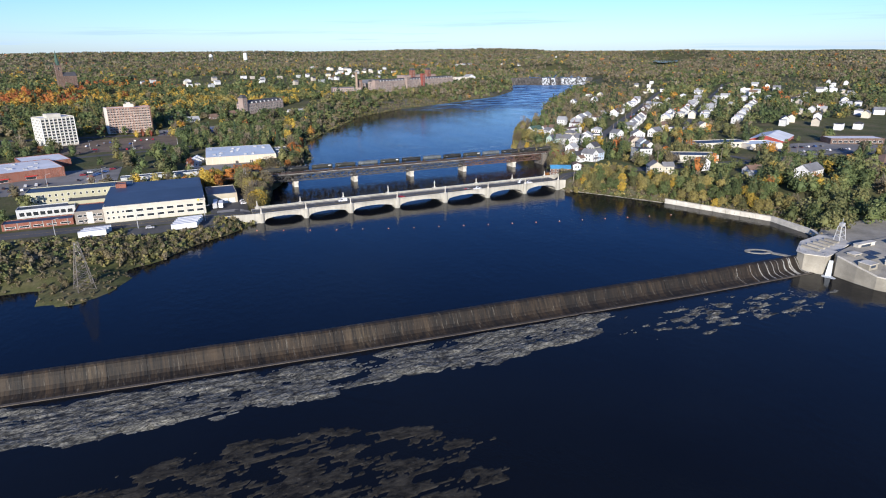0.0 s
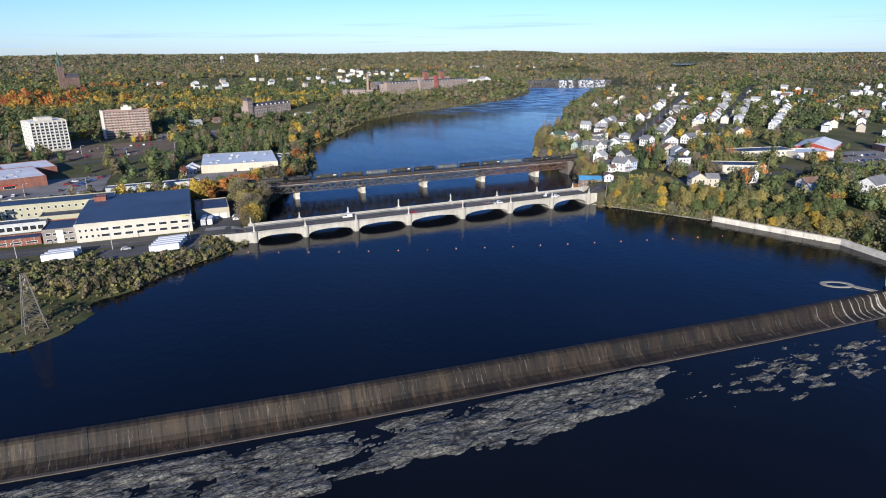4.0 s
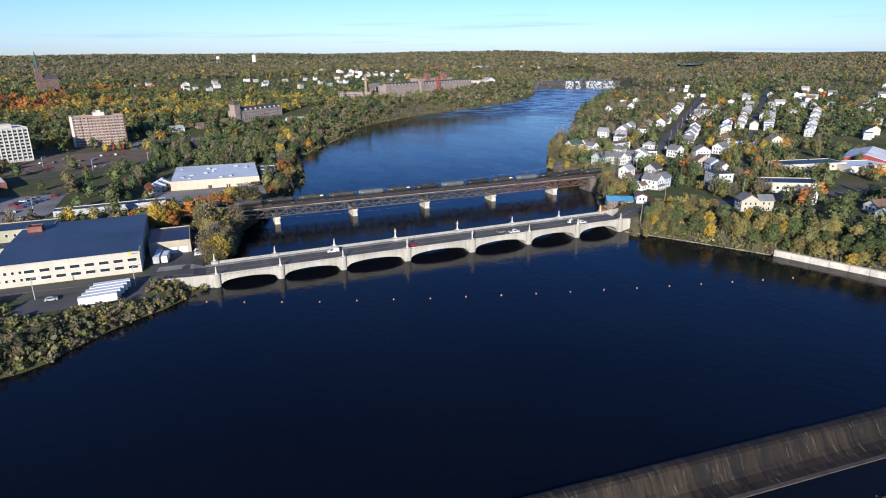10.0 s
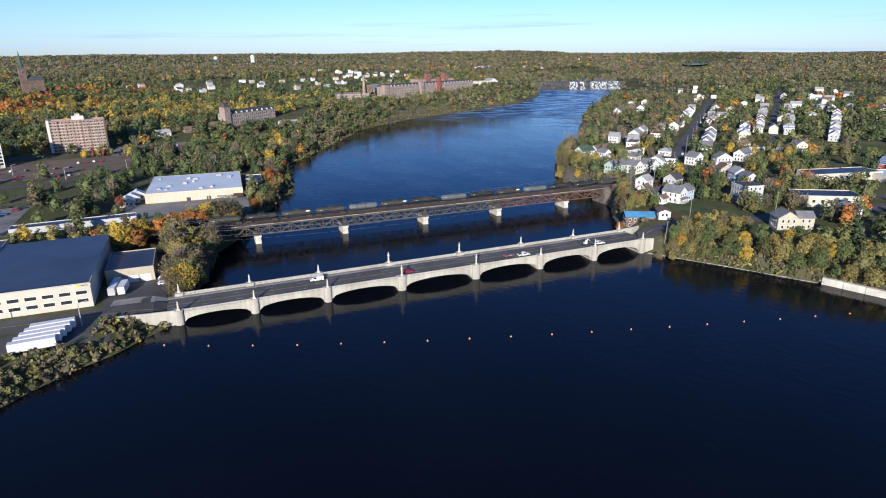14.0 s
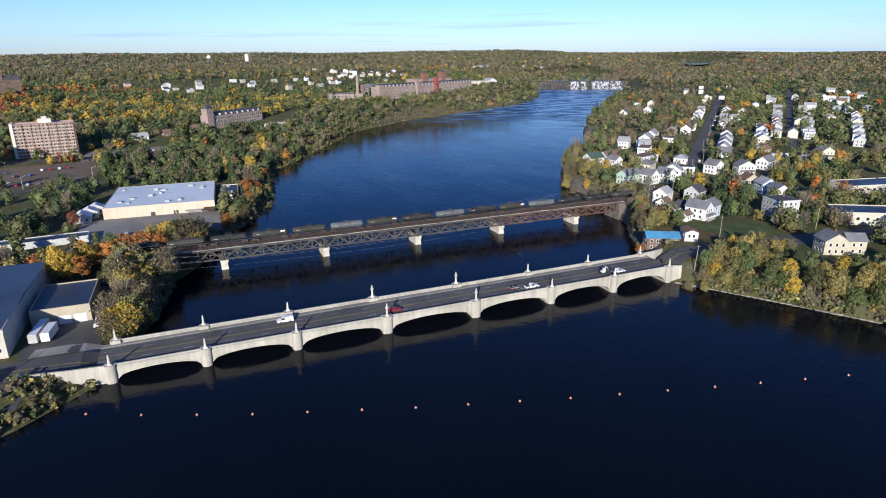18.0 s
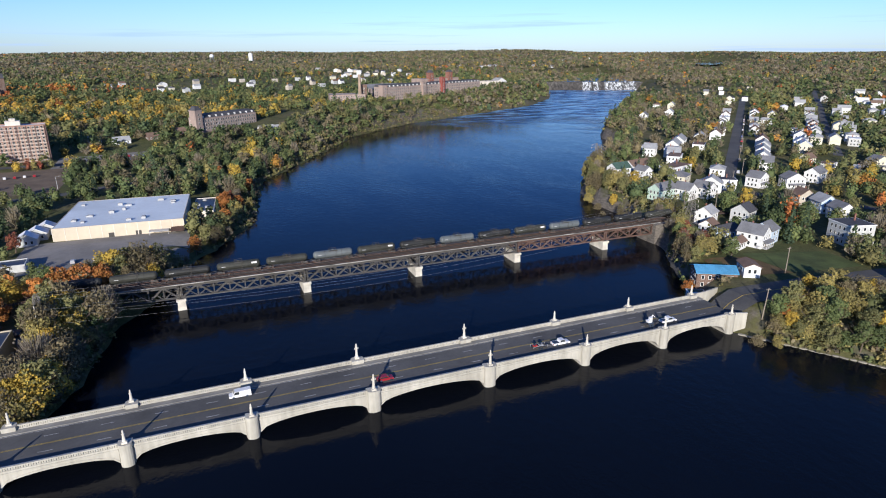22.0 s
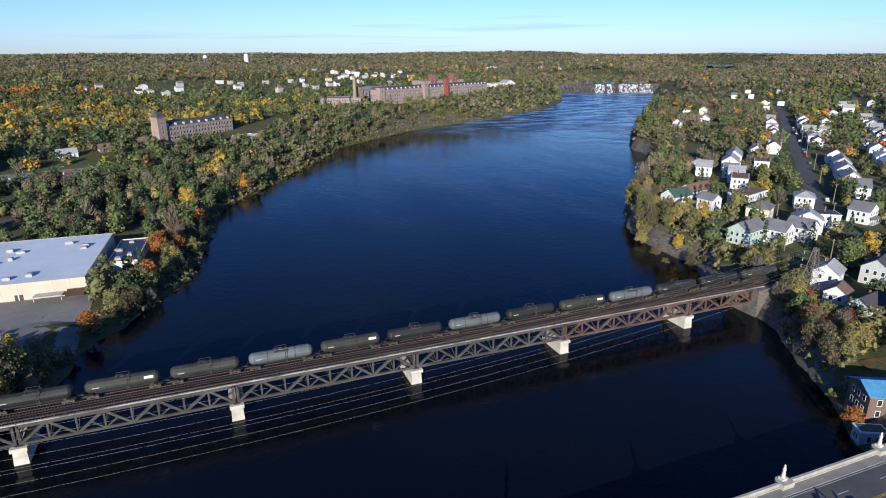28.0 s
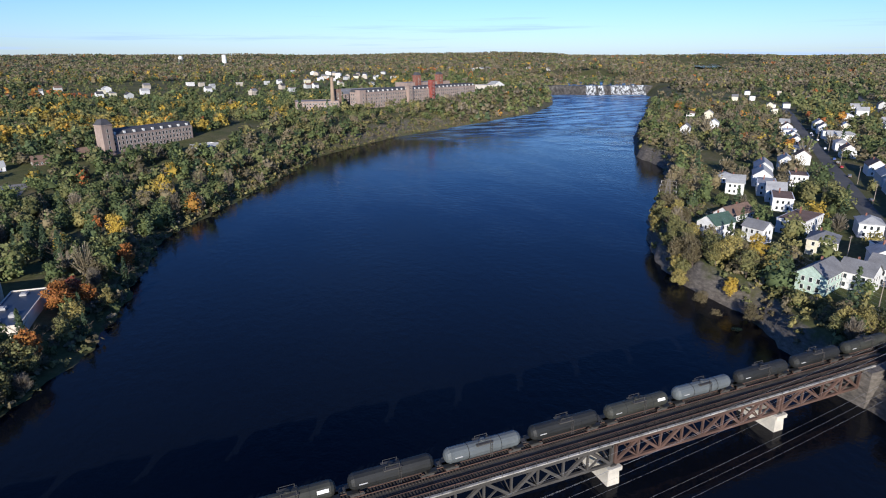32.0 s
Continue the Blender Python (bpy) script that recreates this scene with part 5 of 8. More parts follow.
for f in ("s", "w"):
    part("window", window_mesh(2.4, 6), None, church, m=on_face(f, 12, 12, 0, 22))
g = G()
g.tube([((0, 0, 30), 6.6), ((0, 0, 34), 4.8), ((0, 0, 63), 0.15)], 8)
part("spire", g, S_GREEN, church, "weathered copper spire")
for i in (-1, 1):
    for j in (-1, 1):
        g = G()
        g.tube([((i * 5.2, j * 5.2, 29), 1.1), ((i * 5.2, j * 5.2, 33), 1.0), ((i * 5.2, j * 5.2, 38), 0.05)], 6)
        part("pinnacle", g, BRICK_BROWN, church)
g = G()
g.box(6, -8, -36, 34, 8, 6)
g.add([(6, -8, 6), (34, -8, 6), (34, 8, 6), (6, 8, 6), (6, 0, 14), (34, 0, 14)], [(0, 4, 3), (1, 2, 5)])
part("nave", g, BRICK_BROWN, church)
part("nave_roof", gable(28, 16, 6, 8), S_DARK, church, m=pose(20, 0, 0))

standpipe = thing("standpipe", pose(147, 2464, 48), "white cylindrical water standpipe on the hill", "water tower")
g = G()
g.tube([((0, 0, -4), 8), ((0, 0, 33), 8), ((0, 0, 35.5), 4), ((0, 0, 36), 0.4)], 20)
part("tank", g, TRIM, standpipe, smooth=False)
g = G()
g.tube([((0, 0, 33), 8.3), ((0, 0, 33.6), 8.3)], 20)
part("rim", g, GALV, standpipe)
tank = thing("water_tower", pose(-2, 2292, 46), "white water tank on steel legs", "water tower")
g = G()
g.tube([((0, 0, 22), 2), ((0, 0, 24), 7), ((0, 0, 30), 7.5), ((0, 0, 34), 3), ((0, 0, 34.6), 0.3)], 16)
part("tank", g, TRIM, tank)
for k in range(6):
    g = G()
    a = k * math.pi / 3
    g.beam((8 * math.cos(a), 8 * math.sin(a), -4), (6.5 * math.cos(a), 6.5 * math.sin(a), 26), 0.7)
    part("leg", g, GALV, tank)

# ---- right bank: houses ----
W_TIMBER = siding("siding", (0.56, 0.51, 0.40))
WH = "white clapboard house with a grey shingle roof"
house(154, 52, 9, 11, 20, 2, W_WHITE, S_GREY, "gable_y", "tall white gabled house with a two-storey porch on the lawn", porch=True)
house(163, 54, 8, 9, 20, 2, W_BLUE, S_GREY, "gable_x", "pale blue side wing of the tall house", chimney=False)
house(144, 51, 6, 5, 20, 1, W_WHITE, S_BROWN, "gable_x", "small white outhouse on the lawn", chimney=False)
house(160, 86, 9, 8, 25, 2, W_WHITE, S_PALE, "gable_x", "small white house with a pale roof above the bank")
house(152, 76, 7, 7, 25, 1, W_WHITE, S_BROWN, "gable_x", "low brown-roofed cottage above the bank", chimney=False)
house(180, 82, 9, 9, 20, 2, W_GREY, S_DARK, "gable_x", "grey house with a dark roof in the shade")
house(152, 66, 12, 7, 10, 1, W_BLUE, S_DARK, "gable_x", "long low dark blue house in the shade")
bh = house(111, 31, 15, 9, -28, 2, BRICK_BROWN, S_BLUE, "gable_x", "brown house with a bright blue metal roof at the bridge end", porch=False, rise=1.8, lift=2.2, chimney=False)
house(121.5, 24.5, 6, 8, -28, 1, W_WHITE, S_BROWN, "gable_y", "white porch annex with a brown roof beside the blue-roofed house", chimney=False, rise=1.2, lift=0.8)
house(99, 27, 6, 3.4, -28, 1, W_GREY, S_GREEN, "flat", "small boat shelter with a blue-green roof at the bridge end", chimney=False, name="shelter", category="shed")
house(174, 134, 15, 9, 15, 2, W_MINT, S_GREY, "gable_x", "mint green double house with a grey roof on the cliff")
house(186, 129, 9, 10, 15, 2, W_WHITE, S_GREY, "gable_y", "white gabled house beside the mint green one")
house(199, 128, 9, 10, 15, 2, W_WHITE, S_GREY, "gable_y", WH)
house(212, 136, 10, 12, 42, 2, W_WHITE, S_PALE, "gable_x", WH)
house(224, 140, 16, 9, -35, 2, W_WHITE, S_DARK, "flat", "white flat-roofed corner building with a stepped front")
house(208, 158, 12, 10, 30, 2, W_CREAM, S_GREY, "hip", "pale yellow house with a hipped grey roof")
house(226, 182, 22, 11, 18, 2, W_WHITE, S_BROWN, "flat", "long white flat-roofed apartment house")
house(214, 206, 18, 9, 10, 1, W_WHITE, S_BROWN, "gable_x", "long low white house with a brown roof")
house(186, 190, 13, 9, 8, 2, W_WHITE, S_GREEN, "gable_x", "white house with a dark green roof on the cliff edge")
house(196, 178, 7, 9, 8, 2, W_WHITE, S_GREY, "gable_y", WH)
house(252, 212, 18, 9, 42, 2, W_WHITE, S_BROWN, "flat", "white flat-roofed row house with brown roof edge")
house(272, 238, 20, 9, 42, 2, W_WHITE, S_PALE, "flat", "white flat-roofed row house")
house(290, 256, 20, 10, 42, 2, W_WHITE, S_PALE, "gable_x", WH)
house(312, 274, 22, 10, 42, 2, W_WHITE, S_PALE, "gable_x", WH)
house(258, 246, 14, 9, 42, 2, W_WHITE, S_PALE, "gable_y", WH)
house(276, 270, 12, 9, 42, 1, W_WHITE, S_PALE, "hip", WH)
house(262, 224, 12, 9, 42, 2, W_WHITE, S_PALE, "gable_y", WH)
house(307, 246, 14, 9, 42, 2, W_WHITE, S_BROWN, "flat", "white flat-roofed row house with brown roof edge")
house(344, 284, 16, 9, 42, 2, W_WHITE, S_PALE, "gable_x", WH)
house(247, 166, 12, 9, 42, 2, W_WHITE, S_PALE, "hip", WH)
house(296, 172, 15, 10, 42, 2, W_WHITE, S_GREY, "gable_y", "tall white house on the corner of the street")
house(314, 190, 18, 10, 42, 2, W_WHITE, S_PALE, "gable_x", WH)
house(334, 208, 18, 10, 42, 2, W_WHITE, S_PALE, "gable_x", WH)
house(355, 226, 20, 10, 42, 2, W_GREY, S_PALE, "gable_x", "grey row house with a pale roof")
house(378, 248, 16, 10, 42, 2, W_WHITE, S_BROWN, "gable_x", "white house with a brown roof along the street")
house(250, 137, 11, 9, 15, 2, W_WHITE, S_GREY, "gable_y", "white two-storey house with a cross gable and porch", porch=True)
house(268, 127, 12, 9, -20, 2, W_WHITE, S_GREY, "gable_y", "white gabled house with a wide porch", porch=True)
house(297, 134, 14, 9, 20, 2, W_WHITE, S_GREY, "gable_x", WH)
house(236, 94, 9, 9, -20, 2, W_TAN, S_BROWN, "gable_y", "tan gabled house with a brown roof")
house(234, 80, 9, 10, -20, 2, W_BLUE, S_PALE, "gable_y", "pale blue gabled house")
house(228, 66, 8, 10, -20, 2, W_WHITE, S_GREY, "gable_y", WH, porch=True)
house(196, 38, 13, 12, -15, 3, W_GREY, S_DARK, "flat", "three-storey grey flat-roofed house with white porches", porch=True)
house(350, 182, 10, 8, 10, 1, W_CREAM, S_BROWN, "gable_x", "small cream bungalow with a brown roof")
house(344, 162, 13, 8, 5, 1, W_WHITE, S_BROWN, "flat", "low white garage row", chimney=False)
house(374, 146, 11, 9, -15, 2, W_CREAM, S_GREY, "gable_y", "cream gabled house with a porch", porch=True)
house(345, 138, 9, 8, 40, 1, W_WHITE, S_PALE, "gable_y", "small white cottage with a pale roof")
house(163, -15, 10, 9, -25, 2, W_TIMBER, S_GREY, "gable_y", "half-timbered cream house among the trees", porch=False)
house(171, -19, 8, 7, -25, 2, W_TIMBER, S_GREY, "gable_x", "steep-roofed cream wing of the half-timbered house", chimney=False)
house(206, -18, 9, 8, 0, 2, W_WHITE, S_GREY, "gable_y", "small white gabled house among trees")
hall, hw = block("white_hall", 228, 12, 34, 17, -30, 6.0, OFFWHITE, FLAT_DARK, "white flat-roofed hall with a dark roof")
window_rows(hw, 34, 17, "s", 1, 3.2, 3, 7, 1.6, 1.6)
house(252, -72, 19, 11, 10, 2, W_WHITE, S_GREY, "gable_x", "long white house with a grey roof by the trees")
house(228, -46, 12, 9, -10, 1, W_WHITE, S_BROWN, "gable_x", "low brown-roofed house hidden in trees")
house(214, -60, 9, 8, -10, 1, W_WHITE, S_PALE, "gable_x", "small white house hidden in trees")
school, sc = block("school", 304, 58, 52, 18, -12, 5.0, OFFWHITE, FLAT_DARK, "long low flat-roofed building with a grey front")
window_rows(sc, 52, 18, "s", 1, 2.8, 3, 12, 2.2, 1.4)
block("school_wing", 336, 40, 34, 22, -12, 4.4, CREAM_CONC, FLAT_BLUE, "low wing with a blue-grey roof")
market = house(385, 66, 30, 52, -62, 1, plain("faded_red_siding", (0.34, 0.06, 0.05), 0.7, 0.2), FLAT_WHITE, "gable_y", "red-fronted market hall with a broad white roof", chimney=False, name="market_hall", category="shop", group="shops", rise=4.0, cols=8)
strip_, stw = block("brick_shops", 440, 22, 50, 18, -26, 5.0, BRICK_BROWN, FLAT_WHITE, "brown brick row of shops")
window_rows(stw, 50, 18, "s", 1, 2.2, 3, 9, 3.6, 1.8)
for x, y in ((345, -70), (378, -62)):
    house(x, y, 30, 22, -15, 1, BRICK_BROWN, S_BROWN, "hip", "low building with a broad brown hipped roof", chimney=False, name="lodge", category="building", group="lodges")

r_h = random.Random(21)
YARDS = []
COLOURS = [W_WHITE, W_WHITE, W_WHITE, W_WHITE, W_CREAM, W_GREY]
FAR_COLOURS = [W_WHITE, W_WHITE, W_CREAM, W_GREY, W_TAN]
FAR_ROOFS = [S_GREY, S_GREY, S_PALE, S_BROWN, S_DARK]
ROOFS = [S_GREY, S_PALE, S_PALE, S_PALE, FLAT_WHITE, S_BROWN]


def row_of_houses(ax, ay, bx, by, off, n, seen, label):
    ux, uy = bx - ax, by - ay
    ln = math.hypot(ux, uy)
    ux, uy = ux / ln, uy / ln
    for k in range(n):
        t = (k + 0.5 + r_h.uniform(-0.15, 0.15)) / n * ln
        x, y = ax + ux * t - uy * off, ay + uy * t + ux * off
        if not seen:
            x, y = x + r_h.uniform(-30, 30), y + r_h.uniform(-40, 40)
        wide, deep = (r_h.uniform(11, 17), r_h.uniform(8.5, 10.5)) if seen else (r_h.uniform(8, 13), r_h.uniform(7, 9))
        house(x, y, wide, deep, math.degrees(math.atan2(uy, ux)), 2, r_h.choice(COLOURS if seen else FAR_COLOURS), r_h.choice(ROOFS if seen else FAR_ROOFS),
              r_h.choice(["gable_x", "gable_y", "gable_x", "flat", "hip"]), label, seen=seen, chimney=seen)
        if not seen:
            CLEAR.append((x - 4, y - 9, 24, 28, 0.4))
            YARDS.append((x, y))


row_of_houses(400, 296, 560, 442, 15, 6, True, "house along the straight street")
row_of_houses(400, 296, 560, 442, -15, 6, True, "house along the straight street")
row_of_houses(430, 219, 640, 394, 14, 9, True, "house along the tree-lined street")
row_of_houses(430, 219, 640, 394, -14, 9, True, "house along the tree-lined street")
row_of_houses(430, 180, 640, 330, -20, 8, True, "white house behind the tree-lined street")
row_of_houses(370, 200, 470, 290, 0, 4, True, "white house in the middle of the block")
row_of_houses(480, 120, 760, 300, 0, 10, False, "white house among far trees")
row_of_houses(520, 90, 800, 200, 0, 8, False, "white house among far trees")
row_of_houses(640, 500, 900, 760, 20, 8, False, "white house among far trees")
row_of_houses(800, 300, 1200, 600, 0, 8, False, "white house among far trees")
row_of_houses(240, 1540, 420, 1420, 0, 10, False, "white house on the far hill")
row_of_houses(560, 1600, 860, 1680, 0, 10, False, "white house on the far hill")
row_of_houses(700, 1480, 980, 1560, 0, 8, False, "white house above the falls")
row_of_houses(1180, 2050, 1600, 2300, 0, 9, False, "white house on the far ridge")
row_of_houses(250, 1380, 400, 1330, 0, 7, False, "white house behind the mills")
row_of_houses(-260, 1100, 40, 1230, 0, 7, False, "house among the hillside woods")

row_of_houses(60, 1010, 300, 1160, 0, 9, False, "pale house on the hillside above the mills")
row_of_houses(90, 1190, 400, 1290, 0, 9, False, "pale house on the hillside above the mills")
row_of_houses(-160, 985, 60, 1090, 0, 6, False, "pale house on the hillside above the mills")

r_s = random.Random(77)
for k in range(64):
    x, y = r_s.uniform(360, 980), r_s.uniform(40, 560)
    if abs((x - 282) * 0.67 - (y - 188) * 0.74) < 14 or (330 < x < 470 and y < 100) or river_distance(np.array([x]), np.array([y]))[0] < 40:
        continue
    house(x, y, r_s.uniform(10, 15), r_s.uniform(8, 10), 42 + r_s.choice([0, 90]), 2, r_s.choice(COLOURS), r_s.choice(ROOFS), r_s.choice(["gable_x", "gable_x", "hip"]),
          "house among the trees of the far blocks", seen=False, chimney=False)
    CLEAR.append((x - 6, y - 9, 24, 28, 0.4))

# ---- right bank: walls and the gatehouse at the dam ----
wall_e = thing("river_wall", Matrix.Identity(4), "pale concrete retaining wall along the water", "wall", kind="structure")
WALL_PTS = [(131, -62), (146, -98), (156, -122), (152, -150), (142, -166)]
for (ax, ay), (bx, by) in zip(WALL_PTS, WALL_PTS[1:]):
    n = max(1, int(math.hypot(bx - ax, by - ay) / 7))
    for k in range(n):
        p, q = (ax + (bx - ax) * (k + 0.01) / n, ay + (by - ay) * (k + 0.01) / n), (ax + (bx - ax) * (k + 0.99) / n, ay + (by - ay) * (k + 0.99) / n)
        g = G()
        d = Vector((q[0] - p[0], q[1] - p[1])).normalized()
        nn = (-d.y * 0.9, d.x * 0.9)
        g.prism([(p[0] - nn[0], p[1] - nn[1]), (q[0] - nn[0], q[1] - nn[1]), (q[0] + nn[0], q[1] + nn[1]), (p[0] + nn[0], p[1] + nn[1])], -6, 2.9)
        part("panel", g, PIER_STONE, wall_e)
edge_wall = thing("bank_wall", Matrix.Identity(4), "low rough stone edging along the river bank", "wall", kind="structure")
EDGE = [(91, -1.5), (100, -14), (110, -29), (120, -45), (130, -61)]
r_e = random.Random(5)
for (ax, ay), (bx, by) in zip(EDGE, EDGE[1:]):
    n = int(math.hypot(bx - ax, by - ay) / 2.2)
    for k in range(n):
        t = (k + 0.5) / n
        g = G()
        s = r_e.uniform(0.7, 1.0)
        g.prism([(1.5 * s * math.cos(a) * r_e.uniform(0.8, 1.1), 0.62 * s * math.sin(a)) for a in np.linspace(0, 5.5, 7)], -1.6, r_e.uniform(0.10, 0.42))
        part("stone", g, OLD_CONCRETE, edge_wall, m=pose(ax + (bx - ax) * t, ay + (by - ay) * t, 0, 0, 0, math.degrees(math.atan2(by - ay, bx - ax)) + r_e.uniform(-14, 14)))

gate = thing("gatehouse", Matrix.Identity(4), "weathered concrete sluice gatehouse at the end of the dam", "gatehouse", kind="structure")
CLEAR.append((150, -190, 90, 60, 0))
g = G()
g.prism([(124, -164.5), (110, -173.5), (109.5, -177.5), (114.2, -184.6), (118.6, -183.8), (144, -176), (150, -166), (142, -161)][::-1], -8, 3.5)
pb = part("pier_block", g, OLD_CONCRETE, gate)
g = G()
g.prism([(124.6, -163.7), (109.2, -173.2), (108.6, -177.8), (114.0, -185.3), (119.0, -184.5), (144.5, -176.6), (150.5, -165.6), (142.2, -160.4)][::-1], 3.5, 3.85)
part("coping", g, PIER_STONE, pb)
g = G()
rim = [(121.0, -184.6, 4.2), (117.6, -188.0, 4.2), (117.0, -198.0, 2.4), (117.4, -207.0, 0.5), (121.0, -216.0, 0.4), (160.0, -227.0, 0.6), (190.0, -214.0, 2.2), (186.0, -176.0, 3.3), (146.0, -178.0, 4.1)]
nr = len(rim)
g.add([(x, y, -8) for x, y, z in rim] + rim + [(145, -195, 3.2)], [(i, nr + i, nr + (i + 1) % nr, (i + 1) % nr) for i in range(nr)] + [(nr + (i + 1) % nr, nr + i, 2 * nr) for i in range(nr)])
fb = part("forebay_block", g, OLD_CONCRETE, gate)
for (ax, ay, az), (bx, by, bz) in zip(rim[1:6], rim[2:6]):
    g = G()
    g.beam((ax + 0.3, ay, az + 0.15), (bx + 0.3, by, bz + 0.15), 0.7, 0.5)
    part("coping", g, PIER_STONE, fb)
g = G()
g.prism([(141, -161), (144.5, -183.5), (146, -178.5), (186.5, -175.5), (190, -214), (215, -205), (205, -150), (160, -150)][::-1], -4, 3.15)
part("deck_slab", g, OLD_CONCRETE, gate)
g = G()
g.prism([(126, -187), (144, -184), (144, -188), (126, -191)], -8, 0.5)
part("sill", g, CONCRETE, gate)
for k in range(5):
    g = G()
    g.box(117.5 + 5.0 * k, -178.5 + 1.1 * k, 3.8, 119.0 + 5.0 * k, -169.5 + 0.6 * k, 4.7)
    part("beam", g, OLD_CONCRETE, pb)
for x, y, sx, sy, z, h, mat in ((122, -199.5, 6, 5, 1.6, 2.6, OLD_CONCRETE), (137, -203, 9, 5, 1.5, 2.6, PIER_STONE), (153, -205, 12, 7, 1.8, 3.4, OLD_CONCRETE), (146, -182, 13, 2.2, 3.0, 2.4, PIER_STONE),
                               (128, -189, 5, 3.5, 3.0, 1.7, OLD_CONCRETE), (166, -192, 14, 9, 2.6, 3.6, W_GREY)):
    g = G()
    g.box(x - sx / 2, y - sy / 2, z, x + sx / 2, y + sy / 2, z + h)
    house_ = part("deck_house", g, mat, gate)
    g = G()
    g.box(x - sx / 2 - 0.25, y - sy / 2 - 0.25, z + h, x + sx / 2 + 0.25, y + sy / 2 + 0.25, z + h + 0.25)
    part("roof_slab", g, PIER_STONE, house_)
    g = G()
    g.box(x - sx * 0.3, y - sy / 2 - 0.05, z + h - 1.6, x + sx * 0.25, y - sy / 2 + 0.02, z + h - 0.5)
    part("opening", g, FLAT_DARK, house_)
for x, y, sx, sy, z in ((133, -193, 3.2, 2.2, 3.55), (139, -190, 3.6, 2.4, 3.7), (131, -182.5, 5, 2.0, 3.9), (144, -198, 4, 2.5, 3.3)):
    g = G()
    g.box(x - sx, y - sy, z - 0.6, x + sx, y + sy, z + 0.06)
    part("hatch", g, FLAT_DARK, gate)
# a handrail round the top of the pier
for (ax, ay), (bx, by) in zip([(124, -165.3), (110.6, -173.8), (110.1, -177.3), (114.4, -183.9)], [(110.6, -173.8), (110.1, -177.3), (114.4, -183.9), (119, -183.2)]):
    n = max(2, int(math.hypot(bx - ax, by - ay) / 2))
    for k in range(n + 1):
        g = G()
        px, py = ax + (bx - ax) * k / n, ay + (by - ay) * k / n
        g.beam((px, py, 3.85), (px, py, 4.9), 0.08)
        part("rail_post", g, GALV, pb)
    g = G()
    g.beam((ax, ay, 4.9), (bx, by, 4.9), 0.08)
    part("rail", g, GALV, pb)
hoist = thing("gate_hoist", pose(145, -170, 3.5), "silver steel gate hoist frame on the gatehouse", "hoist")
for i in (-2.2, 2.2):
    for j in (-1.6, 1.6):
        g = G()
        g.beam((i, j, 0), (i * 0.6, j * 0.6, 7.5), 0.3)
        part("leg", g, GALV, hoist)
for z, s in ((2.5, 0.87), (5.0, 0.73), (7.5, 0.6)):
    g = G()
    for (a, b), (c, d) in (((-1, -1), (1, -1)), ((1, -1), (1, 1)), ((1, 1), (-1, 1)), ((-1, 1), (-1, -1))):
        g.beam((a * 2.2 * s, b * 1.6 * s, z), (c * 2.2 * s, d * 1.6 * s, z), 0.2)
    g.beam((-2.2 * s, -1.6 * s, z), (2.2 * s * 1.1, -1.6 * s * 1.1, z - 2.5), 0.14)
    part("brace", g, GALV, hoist)
g = G()
g.box(-1.2, -0.8, 7.5, 1.2, 0.8, 9.2)
g.beam((0, 0, 9.2), (0, 0, 11.5), 0.2)
part("winch", g, GALV, hoist)
FOAM = plain("white_foam", (0.62, 0.66, 0.68), 0.6, 0.1, 3, bump=0.6)
FALLING = Mat("falling_water", 0.7)
FALLING.color(FALLING.ramp(FALLING.noise(0.16, 6, 0.75, (1.3, 1.3, 0.10)), [(0.46, (0.04, 0.04, 0.04)), (0.60, (0.70, 0.73, 0.75))]))
FALLING = FALLING.m
spill = G()
for i in range(9):
    u = i / 8
    z = 1.2 - 6.6 * u ** 1.7
    spill.v += [(118.4 - 3.2 * u - 1.2 * u * u, -184.2 - 1.6 * u - 0.4 * u * u, z), (118.9 - 3.2 * u - 0.6 * u * u, -185.9 - 1.7 * u - 0.9 * u * u, z)]
spill.f = [(2 * i, 2 * i + 2, 2 * i + 3, 2 * i + 1) for i in range(8)]
o = len(spill.v)
spill.v += [(114.0 + 2.4 * math.cos(a) * (1 + 0.3 * math.sin(3 * a)), -188.2 + 3.2 * math.sin(a), -5.33) for a in np.linspace(0, 2 * math.pi, 15)[:-1]]
spill.f.append(tuple(range(o, o + 14)))
tagged(part("sluice_spill", spill, FOAM), "white water spilling from the sluice", "water", kind="structure")
boom = G()
ring = [(101.5 + 6.2 * math.cos(a), -159.0 + 4.0 * math.sin(a) - 0.35 * 6.2 * math.cos(a)) for a in np.linspace(0, 2 * math.pi, 33)[:-1]]
inner = [(101.5 + (x - 101.5) * 0.66, -159.0 + (y + 159.0) * 0.66) for x, y in ring]
boom.add([(x, y, 0.22) for x, y in ring] + [(x, y, 0.22) for x, y in inner] + [(x, y, -0.5) for x, y in ring] + [(x, y, -0.5) for x, y in inner],
         [(i, (i + 1) % 32, 32 + (i + 1) % 32, 32 + i) for i in range(32)] + [(64 + i, 64 + (i + 1) % 32, (i + 1) % 32, i) for i in range(32)] + [(32 + i, 32 + (i + 1) % 32, 96 + (i + 1) % 32, 96 + i) for i in range(32)])
boom.prism([(104.5, -164.2), (106.8, -162.8), (110.5, -170.5), (108, -171)][::-1], -0.5, 0.2)
tagged(part("debris_boom", boom, OLD_CONCRETE), "grey floating debris boom at the dam crest", "boom")

